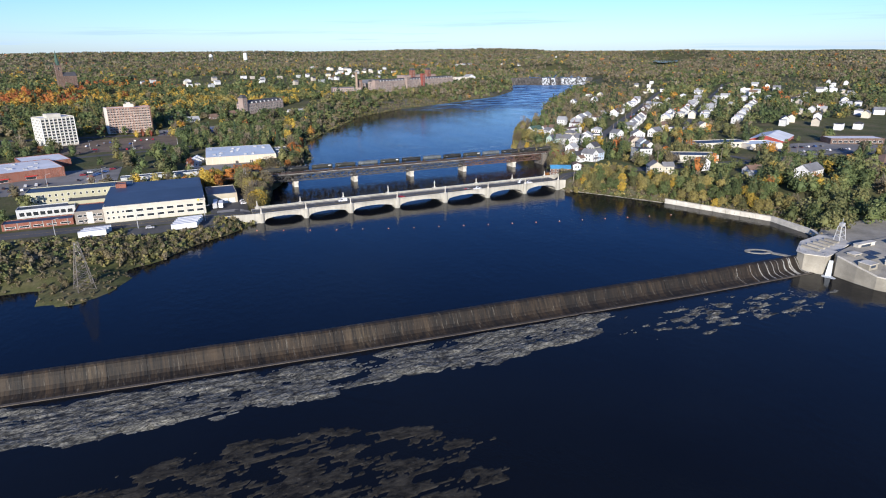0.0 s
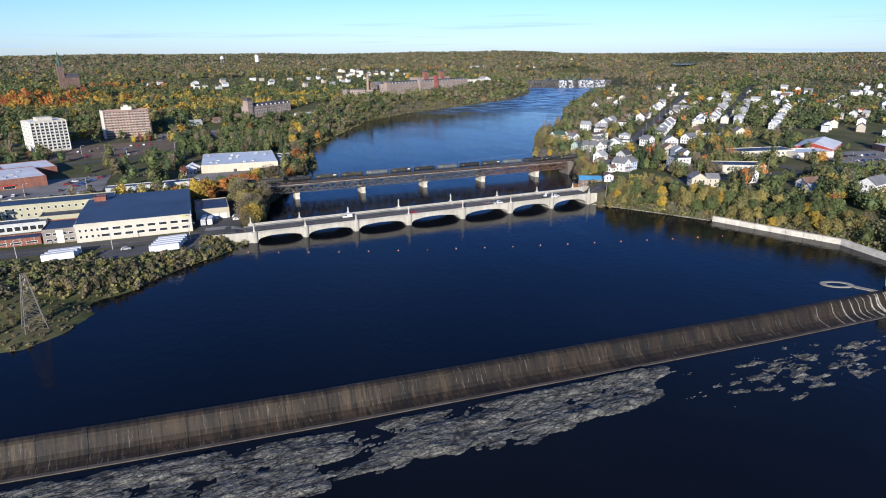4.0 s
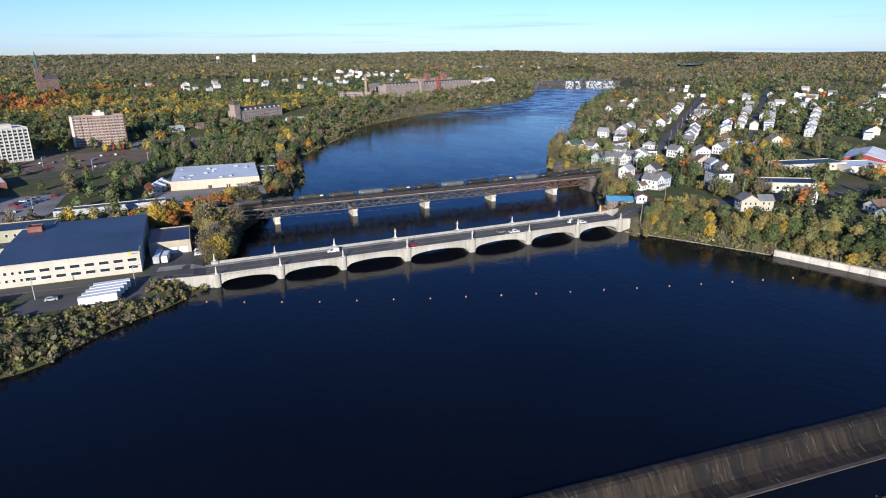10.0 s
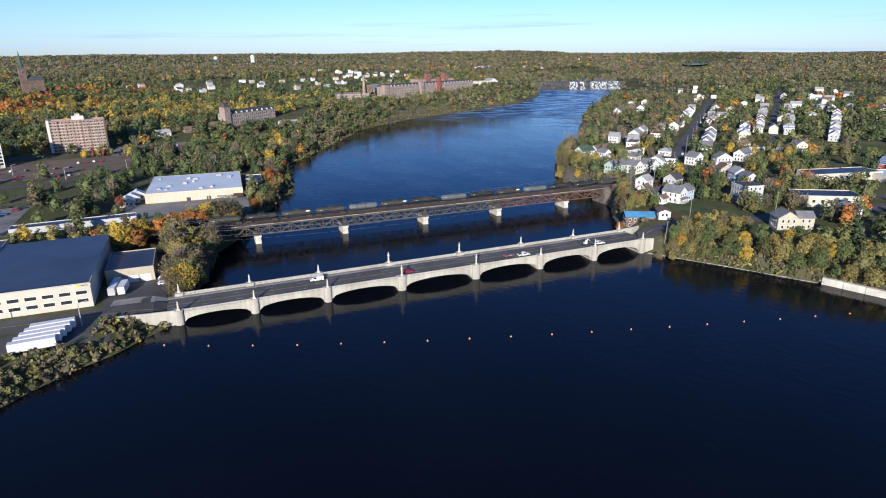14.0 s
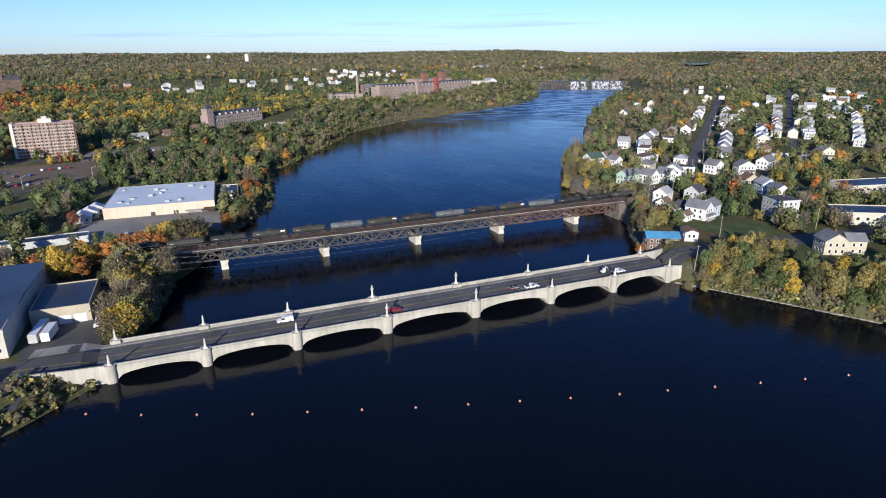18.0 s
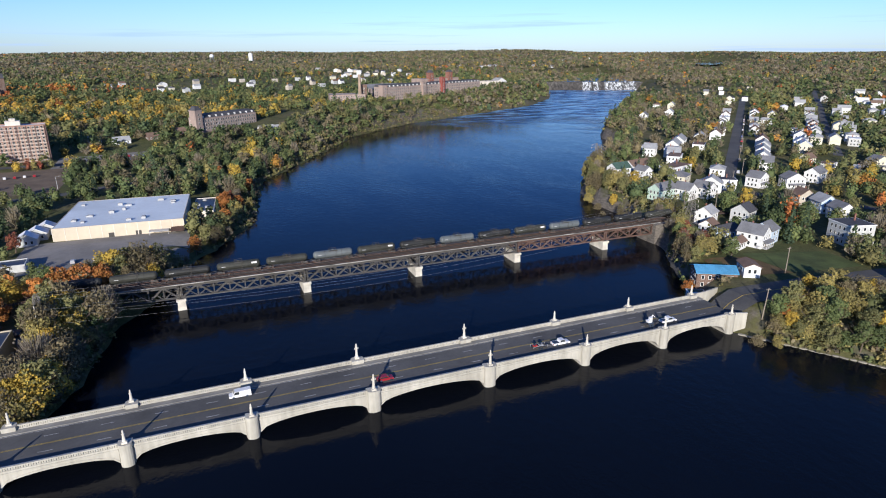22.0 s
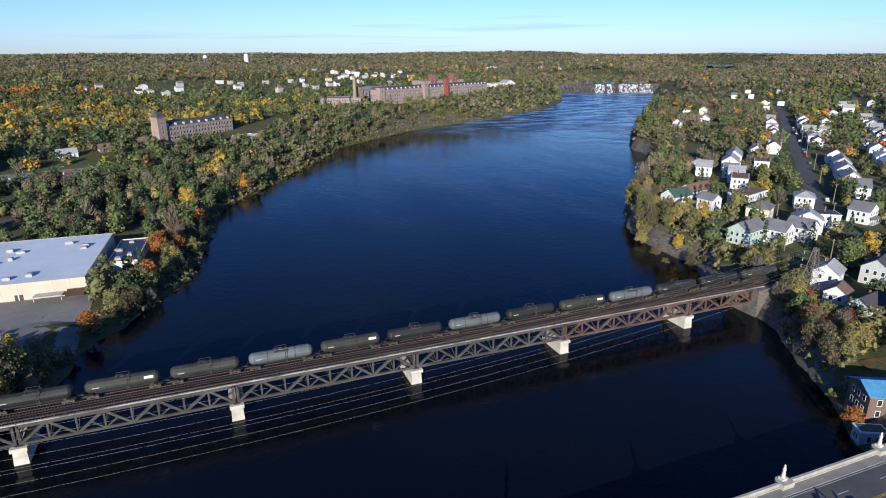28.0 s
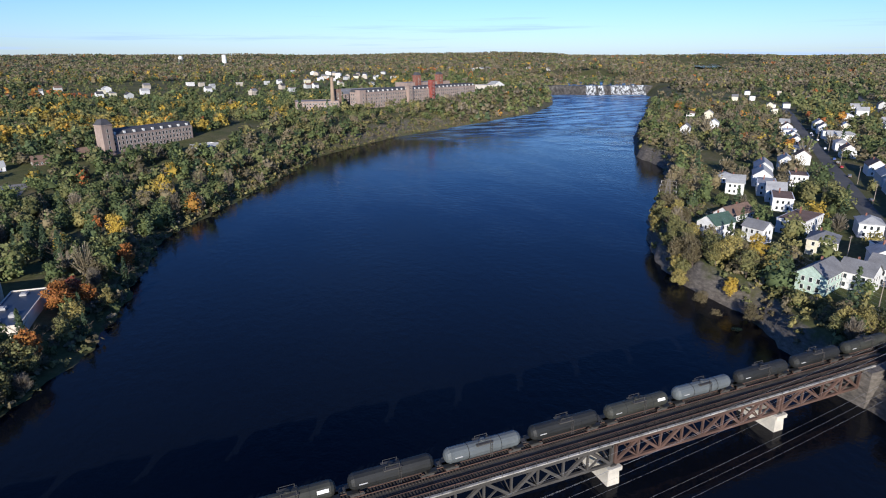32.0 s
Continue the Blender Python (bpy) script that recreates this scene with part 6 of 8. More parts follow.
# ---- buoys ----
buoy = thing("buoy", pose(-124, -15, 0), "red and white marker buoy on the water", "buoy", "line of buoys")
g = G()
g.tube([((0, 0, -0.3), 0.15), ((0, 0, -0.1), 0.34), ((0, 0, 0.12), 0.38), ((0, 0, 0.3), 0.28), ((0, 0, 0.36), 0.1)], 12)
part("float", g, plain("red_orange_paint", (0.62, 0.22, 0.12), 0.6, 0.2), buoy)
g = G()
g.tube([((0, 0, 0.34), 0.12), ((0, 0, 0.5), 0.09)], 8)
part("cap", g, TRIM, buoy)
BUOY_LINE = [(-124, -15.6), (-83.5, -32.2), (-41, -46.6), (0.8, -59.0), (44.7, -70.8), (87.9, -81.6), (132, -92)]
for k in range(1, 18):
    x = -124 + 13.9 * k
    copy_thing(buoy, pose(x, on_line(BUOY_LINE, x), 0, 0, 0, 40 * k))

# ---- train ----
CARS = [plain("black_tank_paint", (0.022, 0.023, 0.023), 0.6, 0.3, 0.8), plain("dark_olive_tank_paint", (0.040, 0.041, 0.034), 0.65, 0.3, 0.8), plain("grey_tank_paint", (0.12, 0.135, 0.14), 0.55, 0.2, 0.8)]
TY = 96.4


def tank_car(cx, mat, label, placard):
    z = R_Z + 0.15
    ob = thing("tank_car", pose(cx, TY, z), label, "rail car", "tank train")
    g = G()
    n = 14
    prof = [(-8.0, 0.05), (-7.9, 0.7), (-7.55, 1.2), (-7.0, 1.5), (7.0, 1.5), (7.55, 1.2), (7.9, 0.7), (8.0, 0.05)]
    g.tube([((x, 0, 2.75), r) for x, r in prof], n)
    part("tank", g, mat, ob)
    for x in (-3.4, 3.4):
        g = G()
        g.tube([((x - 0.06, 0, 2.75), 1.53), ((x + 0.06, 0, 2.75), 1.53)], n)
        part("band", g, CARS[0], ob)
    g = G()
    g.tube([((0, 0, 4.1), 0.5), ((0, 0, 4.5), 0.5), ((0, 0, 4.58), 0.3)], 10)
    hatch = part("manway", g, mat, ob)
    for j in (-0.9, 0.9):
        g = G()
        g.box(-1.7, j - 0.3, 3.9, 1.7, j + 0.3, 4.14)
        part("catwalk", g, STEEL, hatch)
        g = G()
        for i in (-1.3, 1.3):
            g.beam((i, j, 4.0), (i, j, 4.75), 0.08)
        g.beam((-1.34, j, 4.75), (1.34, j, 4.75), 0.07)
        part("railing", g, STEEL, hatch)
    g = G()
    g.box(-8.6, -0.35, 0.95, 8.6, 0.35, 1.3)
    for x in (-7.4, 7.4):
        g.box(x - 1.0, -1.4, 1.15, x + 1.0, 1.4, 1.3)
    part("sill", g, CARS[0], ob)
    g = G()
    g.beam((0.9, -1.58, 1.2), (0.9, -1.58, 4.2), 0.07)
    g.beam((1.35, -1.58, 1.2), (1.35, -1.58, 4.2), 0.07)
    for k in range(9):
        g.beam((0.9, -1.58, 1.4 + 0.32 * k), (1.35, -1.58, 1.4 + 0.32 * k), 0.04)
    part("ladder", g, STEEL, ob)
    for x in (-6.6, 6.6):
        g = G()
        g.box(x - 1.3, -1.05, 0.35, x + 1.3, -0.85, 0.75)
        g.box(x - 1.3, 0.85, 0.35, x + 1.3, 1.05, 0.75)
        g.box(x - 0.3, -1.0, 0.5, x + 0.3, 1.0, 0.95)
        bogie = part("bogie", g, STEEL, ob)
        for dx in (-0.88, 0.88):
            for y in (-0.78, 0.78):
                g = G()
                g.tube([((x + dx, y - 0.07, 0.46), 0.46), ((x + dx, y + 0.07, 0.46), 0.46)], 12)
                part("wheel", g, RUST, bogie)
    for x in (-8.85, 8.85):
        g = G()
        g.box(x - 0.3, -0.12, 0.95, x + 0.3, 0.12, 1.2)
        part("coupler", g, STEEL, ob)
    if placard:
        g = G()
        g.add([(4.6, -1.512 * math.cos(a), 2.75 + 1.512 * math.sin(a)) for a in (0.25, 0.45, 0.65)] + [(6.6, -1.512 * math.cos(a), 2.75 + 1.512 * math.sin(a)) for a in (0.25, 0.45, 0.65)],
              [(0, 3, 4, 1), (1, 4, 5, 2)])
        part("placard", g, TRIM, ob, "white placard panel")
    g = G()
    g.add([(x, -1.51 * math.cos(a), 2.75 + 1.51 * math.sin(a)) for x in (-6.3, -4.8) for a in (0.02, 0.16)], [(0, 2, 3, 1)])
    part("stencil", g, GALV, ob, "plain bars of small stencilled marks")
    return ob


KIND = [0, 1, 0, 1, 1, 2, 1, 0, 2, 0, 1, 2, 0, 0, 1, 0, 1]
for k in range(15):
    kind = KIND[k]
    tank_car(-115.0 + 18.15 * k, CARS[kind], ("black", "dark olive", "light grey")[kind] + " railway tank car with a top platform", k in (3, 6, 10))

# ---- vehicles ----


def car(x, y, z, ang, body_mat, label, kind="car"):
    ob = thing("car" if kind == "car" else kind, pose(x, y, z, 0, 0, ang), label, kind.replace("_", " "), "vehicles")
    L, W = {"car": (4.5, 1.8), "van": (5.6, 2.0), "pickup_truck": (5.8, 2.0)}[kind]
    g = G()
    h0, h1 = 0.35, 0.95
    g.prism([(-L / 2, h0), (L / 2 - 0.1, h0), (L / 2, 0.6), (L / 2 - 0.15, h1 - 0.1), (L / 2 - 1.2, h1), (-L / 2 + 0.1, h1), (-L / 2, 0.7)], -W / 2, W / 2, pose(0, 0, 0, 90))
    body = part("body", g, body_mat, ob)
    prof = {"car": [(-1.9, 0.95), (1.1, 0.95), (0.45, 1.5), (-1.4, 1.55)], "van": [(-2.75, 0.95), (1.9, 0.95), (1.3, 1.9), (-2.7, 2.05)],
            "pickup_truck": [(-0.7, 0.95), (1.5, 0.95), (0.9, 1.7), (-0.6, 1.75)]}[kind]
    g = G()
    g.prism(prof, -W / 2 + 0.12, W / 2 - 0.12, pose(0, 0, 0, 90))
    cab = part("cabin", g, body_mat, ob)
    g = G()
    cx = sum(p[0] for p in prof) / 4
    lo, hi = [(cx + (p[0] - cx) * 0.88, 1.02 if p[1] < 1 else p[1] - 0.08) for p in prof], None
    if kind == "van":
        lo = [(0.2, 1.05), (1.7, 1.05), (1.2, 1.8), (0.2, 1.85)]
    g.prism(lo, -W / 2 + 0.11, W / 2 - 0.11, pose(0, 0, 0, 90))
    part("side_window", g, GLASS, cab)
    g = G()
    a, b = prof[1], prof[2]
    g.add([(a[0] + 0.02 - 0.1, -W / 2 + 0.25, a[1] + 0.1), (a[0] + 0.02 - 0.1, W / 2 - 0.25, a[1] + 0.1), (b[0] + 0.06, W / 2 - 0.3, b[1] - 0.06), (b[0] + 0.06, -W / 2 + 0.3, b[1] - 0.06)], [(0, 1, 2, 3)])
    part("windscreen", g, GLASS, cab)
    if kind == "pickup_truck":
        g = G()
        g.box(-L / 2 + 0.15, -W / 2 + 0.15, 0.952, -0.85, W / 2 - 0.15, 0.96)
        part("bed", g, FLAT_DARK, ob)
    for dx in (-L * 0.3, L * 0.3):
        for y_ in (-W / 2 + 0.1, W / 2 - 0.1):
            g = G()
            g.tube([((dx, y_ - 0.12, 0.34), 0.34), ((dx, y_ + 0.12, 0.34), 0.34)], 10)
            part("wheel", g, FLAT_DARK, ob)
    for y_ in (-W / 2 + 0.3, W / 2 - 0.3):
        g = G()
        g.box(L / 2 - 0.12, y_ - 0.18, 0.62, L / 2 - 0.02, y_ + 0.18, 0.76)
        part("headlight", g, TRIM, body)
        g = G()
        g.box(-L / 2 - 0.01, y_ - 0.14, 0.68, -L / 2 + 0.08, y_ + 0.14, 0.84)
        part("tail_light", g, RED_PAINT, body)
    return ob


PAINTS = {k: plain(k + "_car_paint", c, 0.35, 0.05, 1, spec=0.6) for k, c in {
    "white": (0.78, 0.78, 0.78), "black": (0.02, 0.02, 0.022), "red": (0.30, 0.02, 0.03), "silver": (0.42, 0.43, 0.45), "blue": (0.04, 0.10, 0.28), "grey": (0.14, 0.145, 0.15)}.items()}


def on_deck(x, lane, ang, paint, label, kind="car"):
    return car(x, lane, deck_z(x) + 0.01, ang, PAINTS[paint], label, kind)


on_deck(-66.5, 13.4, 180, "white", "white van driving on the bridge", "van")
on_deck(-29, 6.6, 0, "red", "dark red car driving on the bridge")
on_deck(26.5, 6.4, 0, "white", "white pickup truck towing a flat trailer", "pickup_truck")
on_deck(67.5, 6.4, 0, "white", "white pickup truck towing an excavator", "pickup_truck")


def flat_trailer(x, label, digger):
    ob = thing("flat_trailer", pose(x, 6.4, deck_z(x)), label, "trailer", "vehicles")
    g = G()
    g.box(-2.4, -1.0, 0.6, 2.4, 1.0, 0.75)
    g.beam((2.4, 0, 0.65), (3.9, 0, 0.6), 0.14)
    part("platform", g, STEEL, ob)
    for dx in (-0.5, 0.5):
        for y in (-1.1, 1.1):
            g = G()
            g.tube([((dx, y - 0.1, 0.36), 0.36), ((dx, y + 0.1, 0.36), 0.36)], 10)
            part("wheel", g, FLAT_DARK, ob)
    if not digger:
        g = G()
        for s in (-1.0, 1.0):
            g.beam((-2.4, s, 0.75), (-2.4, s, 1.3), 0.08)
            g.beam((2.4, s, 0.75), (2.4, s, 1.3), 0.08)
            g.beam((-2.4, s, 1.3), (2.4, s, 1.3), 0.06)
        part("rail", g, GALV, ob)
        for x_, mat in ((-1.2, RED_PAINT), (0.7, GALV)):
            m = thing("mower", pose(x + x_, 6.4, deck_z(x) + 0.75), "small mower strapped on a trailer", "mower", "mowers")
            g = G()
            g.box(-0.7, -0.5, 0.2, 0.5, 0.5, 0.6)
            part("body", g, mat, m)
            g = G()
            g.box(-0.6, -0.25, 0.6, -0.1, 0.25, 1.05)
            part("seat", g, FLAT_DARK, m)
            for i in (-0.45, 0.45):
                for j in (-0.5, 0.5):
                    g = G()
                    g.tube([((i, j - 0.08, 0.22), 0.22), ((i, j + 0.08, 0.22), 0.22)], 8)
                    part("wheel", g, FLAT_DARK, m)
    else:
        e = thing("mini_excavator", pose(x, 6.4, deck_z(x) + 0.75), "small white excavator carried on a trailer", "excavator")
        for s in (-0.65, 0.65):
            g = G()
            g.prism([(-1.0, 0.1), (-0.8, 0), (0.8, 0), (1.0, 0.1), (1.0, 0.4), (0.8, 0.5), (-0.8, 0.5), (-1.0, 0.4)], s - 0.18, s + 0.18, pose(0, 0, 0, 90))
            part("crawler", g, FLAT_DARK, e)
        g = G()
        g.box(-1.0, -0.7, 0.55, 0.5, 0.7, 1.2)
        part("house", g, PAINTS["white"], e)
        g = G()
        g.box(-0.4, -0.65, 1.2, 0.5, 0.2, 2.3)
        part("cab", g, PAINTS["white"], e)
        g = G()
        g.beam((0.5, 0.4, 0.9), (1.4, 0.4, 2.6), 0.25)
        g.beam((1.4, 0.4, 2.6), (2.4, 0.4, 1.6), 0.2)
        part("boom", g, PAINTS["white"], e)
        g = G()
        g.prism([(0, 0), (0.5, -0.1), (0.45, 0.4), (0.1, 0.5)], 0.15, 0.65, pose(2.2, 0, 1.2, 90))
        part("bucket", g, STEEL, e)
    return ob


flat_trailer(19.0, "flat trailer loaded with mowing gear", False)
flat_trailer(60.0, "flat trailer with a small excavator", True)
r_c = random.Random(8)


def parked(x0, y0, x1, y1, n, ang, chance=0.85):
    for k in range(n):
        if r_c.random() < chance:
            x, y = x0 + (x1 - x0) * (k + 0.5) / n, y0 + (y1 - y0) * (k + 0.5) / n
            c = r_c.choice(["white", "black", "silver", "grey", "blue", "red", "black", "silver"])
            car(x, y, ground_z(x, y) + 0.12, ang + r_c.uniform(-3, 3), PAINTS[c], c + " car parked on asphalt", "car" if r_c.random() < 0.85 else "pickup_truck")


parked(-144, 78, -126, 78, 7, 90)
parked(-125, 34, -125, 42, 3, 10)
parked(-186, -1, -172, -1, 3, 5)
parked(-320, 135, -215, 145, 14, 95, 0.6)
parked(-300, 147, -222, 164, 12, 95, 0.7)
parked(-234, 176, -218, 214, 8, 10, 0.8)
parked(-226, 172, -208, 208, 8, 10, 0.8)
parked(-250, 306, -170, 318, 12, 100, 0.6)
parked(-240, 366, -170, 380, 12, 100, 0.6)
parked(-175, 410, -115, 426, 16, 100, 0.9)
parked(-175, 430, -115, 444, 16, 100, 0.9)
parked(-130, 150, -95, 152, 4, 95, 0.7)
parked(345, 5, 440, -12, 14, 75, 0.5)
parked(350, 25, 440, 10, 12, 75, 0.4)
parked(238, 141, 560, 435, 26, 42.5, 0.5)
parked(228, 133, 262, 104, 5, -55, 0.6)
parked(170, -2, 300, -17, 8, -4, 0.5)
parked(-260, 320, -180, 330, 8, 20, 0.7)
parked(-250, 350, -190, 352, 6, 60, 0.5)

# ---- pylons, wires and poles ----


PYLON_STEEL = plain("dull_pylon_steel", (0.20, 0.18, 0.16), 0.8, 0.2)


def lattice(name, x, y, z, h, w0, arms, label, ang=0):
    ob = thing(name, pose(x, y, z, 0, 0, ang), label, "pylon")
    n = 7
    for i in (-1, 1):
        for j in (-1, 1):
            g = G()
            g.beam((i * w0 / 2, j * w0 / 2, 0), (i * w0 * 0.1, j * w0 * 0.1, h), 0.16)
            part("leg", g, PYLON_STEEL, ob)
    g = G()
    for s in range(n):
        z0, z1 = h * s / n, h * (s + 1) / n
        a, b = w0 / 2 * (1 - 0.8 * s / n), w0 / 2 * (1 - 0.8 * (s + 1) / n)
        for p, q in (((-1, -1), (1, -1)), ((1, -1), (1, 1)), ((1, 1), (-1, 1)), ((-1, 1), (-1, -1))):
            g.beam((p[0] * a, p[1] * a, z0), (q[0] * b, q[1] * b, z1), 0.075)
            g.beam((q[0] * a, q[1] * a, z0), (p[0] * b, p[1] * b, z1), 0.075)
            g.beam((p[0] * b, p[1] * b, z1), (q[0] * b, q[1] * b, z1), 0.075)
    tagged(part("lacing", g, PYLON_STEEL, ob), kind="stuff")
    for za, la in arms:
        g = G()
        g.beam((0, -la, za), (0, la, za), 0.16)
        g.beam((0, -la, za), (0, 0, za + 1.2), 0.075)
        g.beam((0, la, za), (0, 0, za + 1.2), 0.075)
        part("cross_arm", g, PYLON_STEEL, ob)
        for s in (-1, 1):
            g = G()
            g.tube([((0, s * la * 0.95, za - 1.1), 0.1), ((0, s * la * 0.95, za), 0.1)], 6)
            part("insulator", g, PIER_STONE, ob)
    return ob


lattice("pylon", -203, -78, ground_z(-203, -78), 21, 7.0, ((17, 3.5), (20, 2.5)), "steel lattice power pylon on the river spit", 20)
lattice("pylon", 146, 82, ground_z(146, 82), 17, 5.0, ((10, 4.4), (12.5, 4.2), (15, 4.0)), "rusty lattice power pylon beside the rail bridge", 0)
lattice("pylon", -120, 66, ground_z(-120, 66), 17, 5.0, ((10, 4.4), (12.5, 4.2), (15, 4.0)), "lattice power pylon among the bank trees", 0)
lattice("pylon", 196, 230, ground_z(196, 230), 15, 4.0, ((9.5, 4), (12, 4), (14, 3.5)), "lattice power pylon on the cliff", 40)
WIRE = plain("bare_wire", (0.26, 0.26, 0.27), 0.5, 0.1)


def wire(p, q, sag, label="power line across the river"):
    g = G()
    n = 28
    pts = [(Vector(p).lerp(Vector(q), k / n) - Vector((0, 0, sag * 4 * (k / n) * (1 - k / n)))) for k in range(n + 1)]
    g.tube([(c, 0.018) for c in pts], 3, False)
    ob = part("power_line", g, WIRE)
    return tagged(ob, label, "wire", "power lines")


for za in (10, 12.5, 15):
    for s in (-4.2, 4.2):
        wire((-120, 66 + s, ground_z(-120, 66) + za - 1.1), (146, 82 + s, ground_z(146, 82) + za - 1.1), 5.0 + 0.15 * za)
for s in (-1.5, 1.5):
    wire((-120, 66 + s, ground_z(-120, 66) + 17), (146, 82 + s, ground_z(146, 82) + 17), 4.0)
for za in (9.5, 12, 14):
    for s in (-3.4, 3.4):
        wire((146, 82 + s, ground_z(146, 82) + za), (196 - s * 0.6, 230 + s * 0.7, ground_z(196, 230) + za), 3.0, "power line over the cliff")


def pole(x, y, h, label="wooden utility pole with one crossarm", lean=0.0, lamp=False):
    ob = thing("utility_pole" if not lamp else "street_lamp", pose(x, y, ground_z(x, y) - 0.3, 0, lean, 0), label, "pole" if not lamp else "lamp", "poles")
    g = G()
    g.tube([((0, 0, 0), 0.2), ((0, 0, h), 0.13)], 8)
    part("shaft", g, GALV if lamp else WOOD_POLE, ob)
    g = G()
    if lamp:
        g.beam((0, 0, h - 0.1), (2.4, 0, h + 0.5), 0.1)
        g.box(2.2, -0.15, h + 0.38, 3.0, 0.15, h + 0.55)
        part("arm", g, GALV, ob)
    else:
        g.beam((-1.2, 0, h - 0.6), (1.2, 0, h - 0.6), 0.14)
        part("crossarm", g, WOOD_POLE, ob)


pole(100, -2, 11.5, "leaning wooden utility pole at the bridge end", 4)
for x, y in ((170, 112), (205, 146), (231, 138), (268, 165), (300, 198), (340, 233), (385, 275), (430, 316), (480, 362), (242, 96), (262, 60), (136, 20), (190, 12), (250, 4), (180, 100), (330, -4)):
    pole(x, y, 11)
for x, y in ((-150, 2.6), (-185, 2.4), (-225, 5.2), (-250, 150), (-215, 160), (-290, 140), (-200, 300), (-160, 320), (-240, 330), (-150, 418), (-130, 424)):
    pole(x, y, 9, "grey steel street lamp with a single arm", 0, True)

# ---- the falls ----
LEDGE = Mat("wet_ledge_rock", 0.7)
lk = LEDGE.noise(0.16, 6, 0.7, (1.4, 1.4, 0.25))
LEDGE.color(LEDGE.ramp(lk, [(0.36, (0.018, 0.017, 0.016)), (0.52, (0.060, 0.055, 0.050)), (0.68, (0.16, 0.15, 0.135))])).bump(lk, 0.9, 1.5)
LEDGE = LEDGE.m
falls = thing("waterfall", Matrix.Identity(4), "broad waterfall over a dark rock ledge", "waterfall", kind="structure")
FA, FB, FH = (690, 1150), (905, 1050), 18.0
xs = np.linspace(0, 1, 60)
g = G()
for t in xs:
    bx, by = FA[0] + (FB[0] - FA[0]) * t, FA[1] + (FB[1] - FA[1]) * t
    w = 6 * math.sin(t * 9) + 3 * math.sin(t * 31)
    for z, o in ((-2, -16), (3, -11), (9, -6), (15, -2), (FH, 0), (FH + 0.2, 12)):
        g.v.append((bx + (o + w) * 0.42, by + (o + w) * 0.9, z))
g.f = [(i * 6 + k, (i + 1) * 6 + k, (i + 1) * 6 + k + 1, i * 6 + k + 1) for i in range(59) for k in range(5)]
part("ledge", g, LEDGE, falls)
for t0, t1 in ((0.40, 0.49), (0.51, 0.56), (0.62, 0.80), (0.81, 0.93)):
    g = G()
    n = 12
    for k in range(n + 1):
        t = t0 + (t1 - t0) * k / n
        bx, by = FA[0] + (FB[0] - FA[0]) * t, FA[1] + (FB[1] - FA[1]) * t
        w = 6 * math.sin(t * 9) + 3 * math.sin(t * 31)
        for z, o in ((-0.5, -20), (3.4, -13), (9.4, -8), (15.4, -4), (FH + 0.3, -1.2), (FH + 0.35, 8)):
            g.v.append((bx + (o + w) * 0.42, by + (o + w) * 0.9, z))
    g.f = [(i * 6 + k, (i + 1) * 6 + k, (i + 1) * 6 + k + 1, i * 6 + k + 1) for i in range(n) for k in range(5)]
    part("falling_water", g, FALLING, falls, "white falling water")
sheet("upper_river", [(690, 1158), (905, 1058), (990, 1110), (1150, 1330), (1080, 1400), (830, 1290)], FH + 0.25, WATER, "blue river above the falls", "river")
sheet("far_reach", [(2240 + 0.70 * 430 * math.cos(a) - 0.714 * 62 * math.sin(a), 2215 + 0.714 * 430 * math.cos(a) + 0.70 * 62 * math.sin(a)) for a in np.linspace(0, 6.2, 28)], 27.0, WATER_LOW, "blue reach of the river far off", "river")
CLEAR.append((800, 935, 330, 70, radians(57)))
CLEAR.append((880, 1020, 90, 80, radians(57)))
CLEAR.append((2030, 2000, 1560, 120, 0.795))


# ---- woods ----
def unit(v):
    return v / np.maximum(np.linalg.norm(v, axis=1)[:, None], 1e-9)


def tufts(rng, p, out, size):
    """Bent four-cornered leaf tufts at the places p, facing out: corners in rows of four."""
    n = len(p)
    a = unit(np.cross(out, rng.normal(size=(n, 3))))
    b = np.cross(out, a)
    s = size * rng.uniform(0.55, 1.4, (n, 1))
    bend = out * s * 0.3
    j = rng.uniform(0.32, 0.68, (4, n, 1))
    return np.stack([p - a * s * j[0], p - b * s * j[1] + bend, p + a * s * j[2], p + b * s * j[3] - bend], 1).reshape(-1, 3)


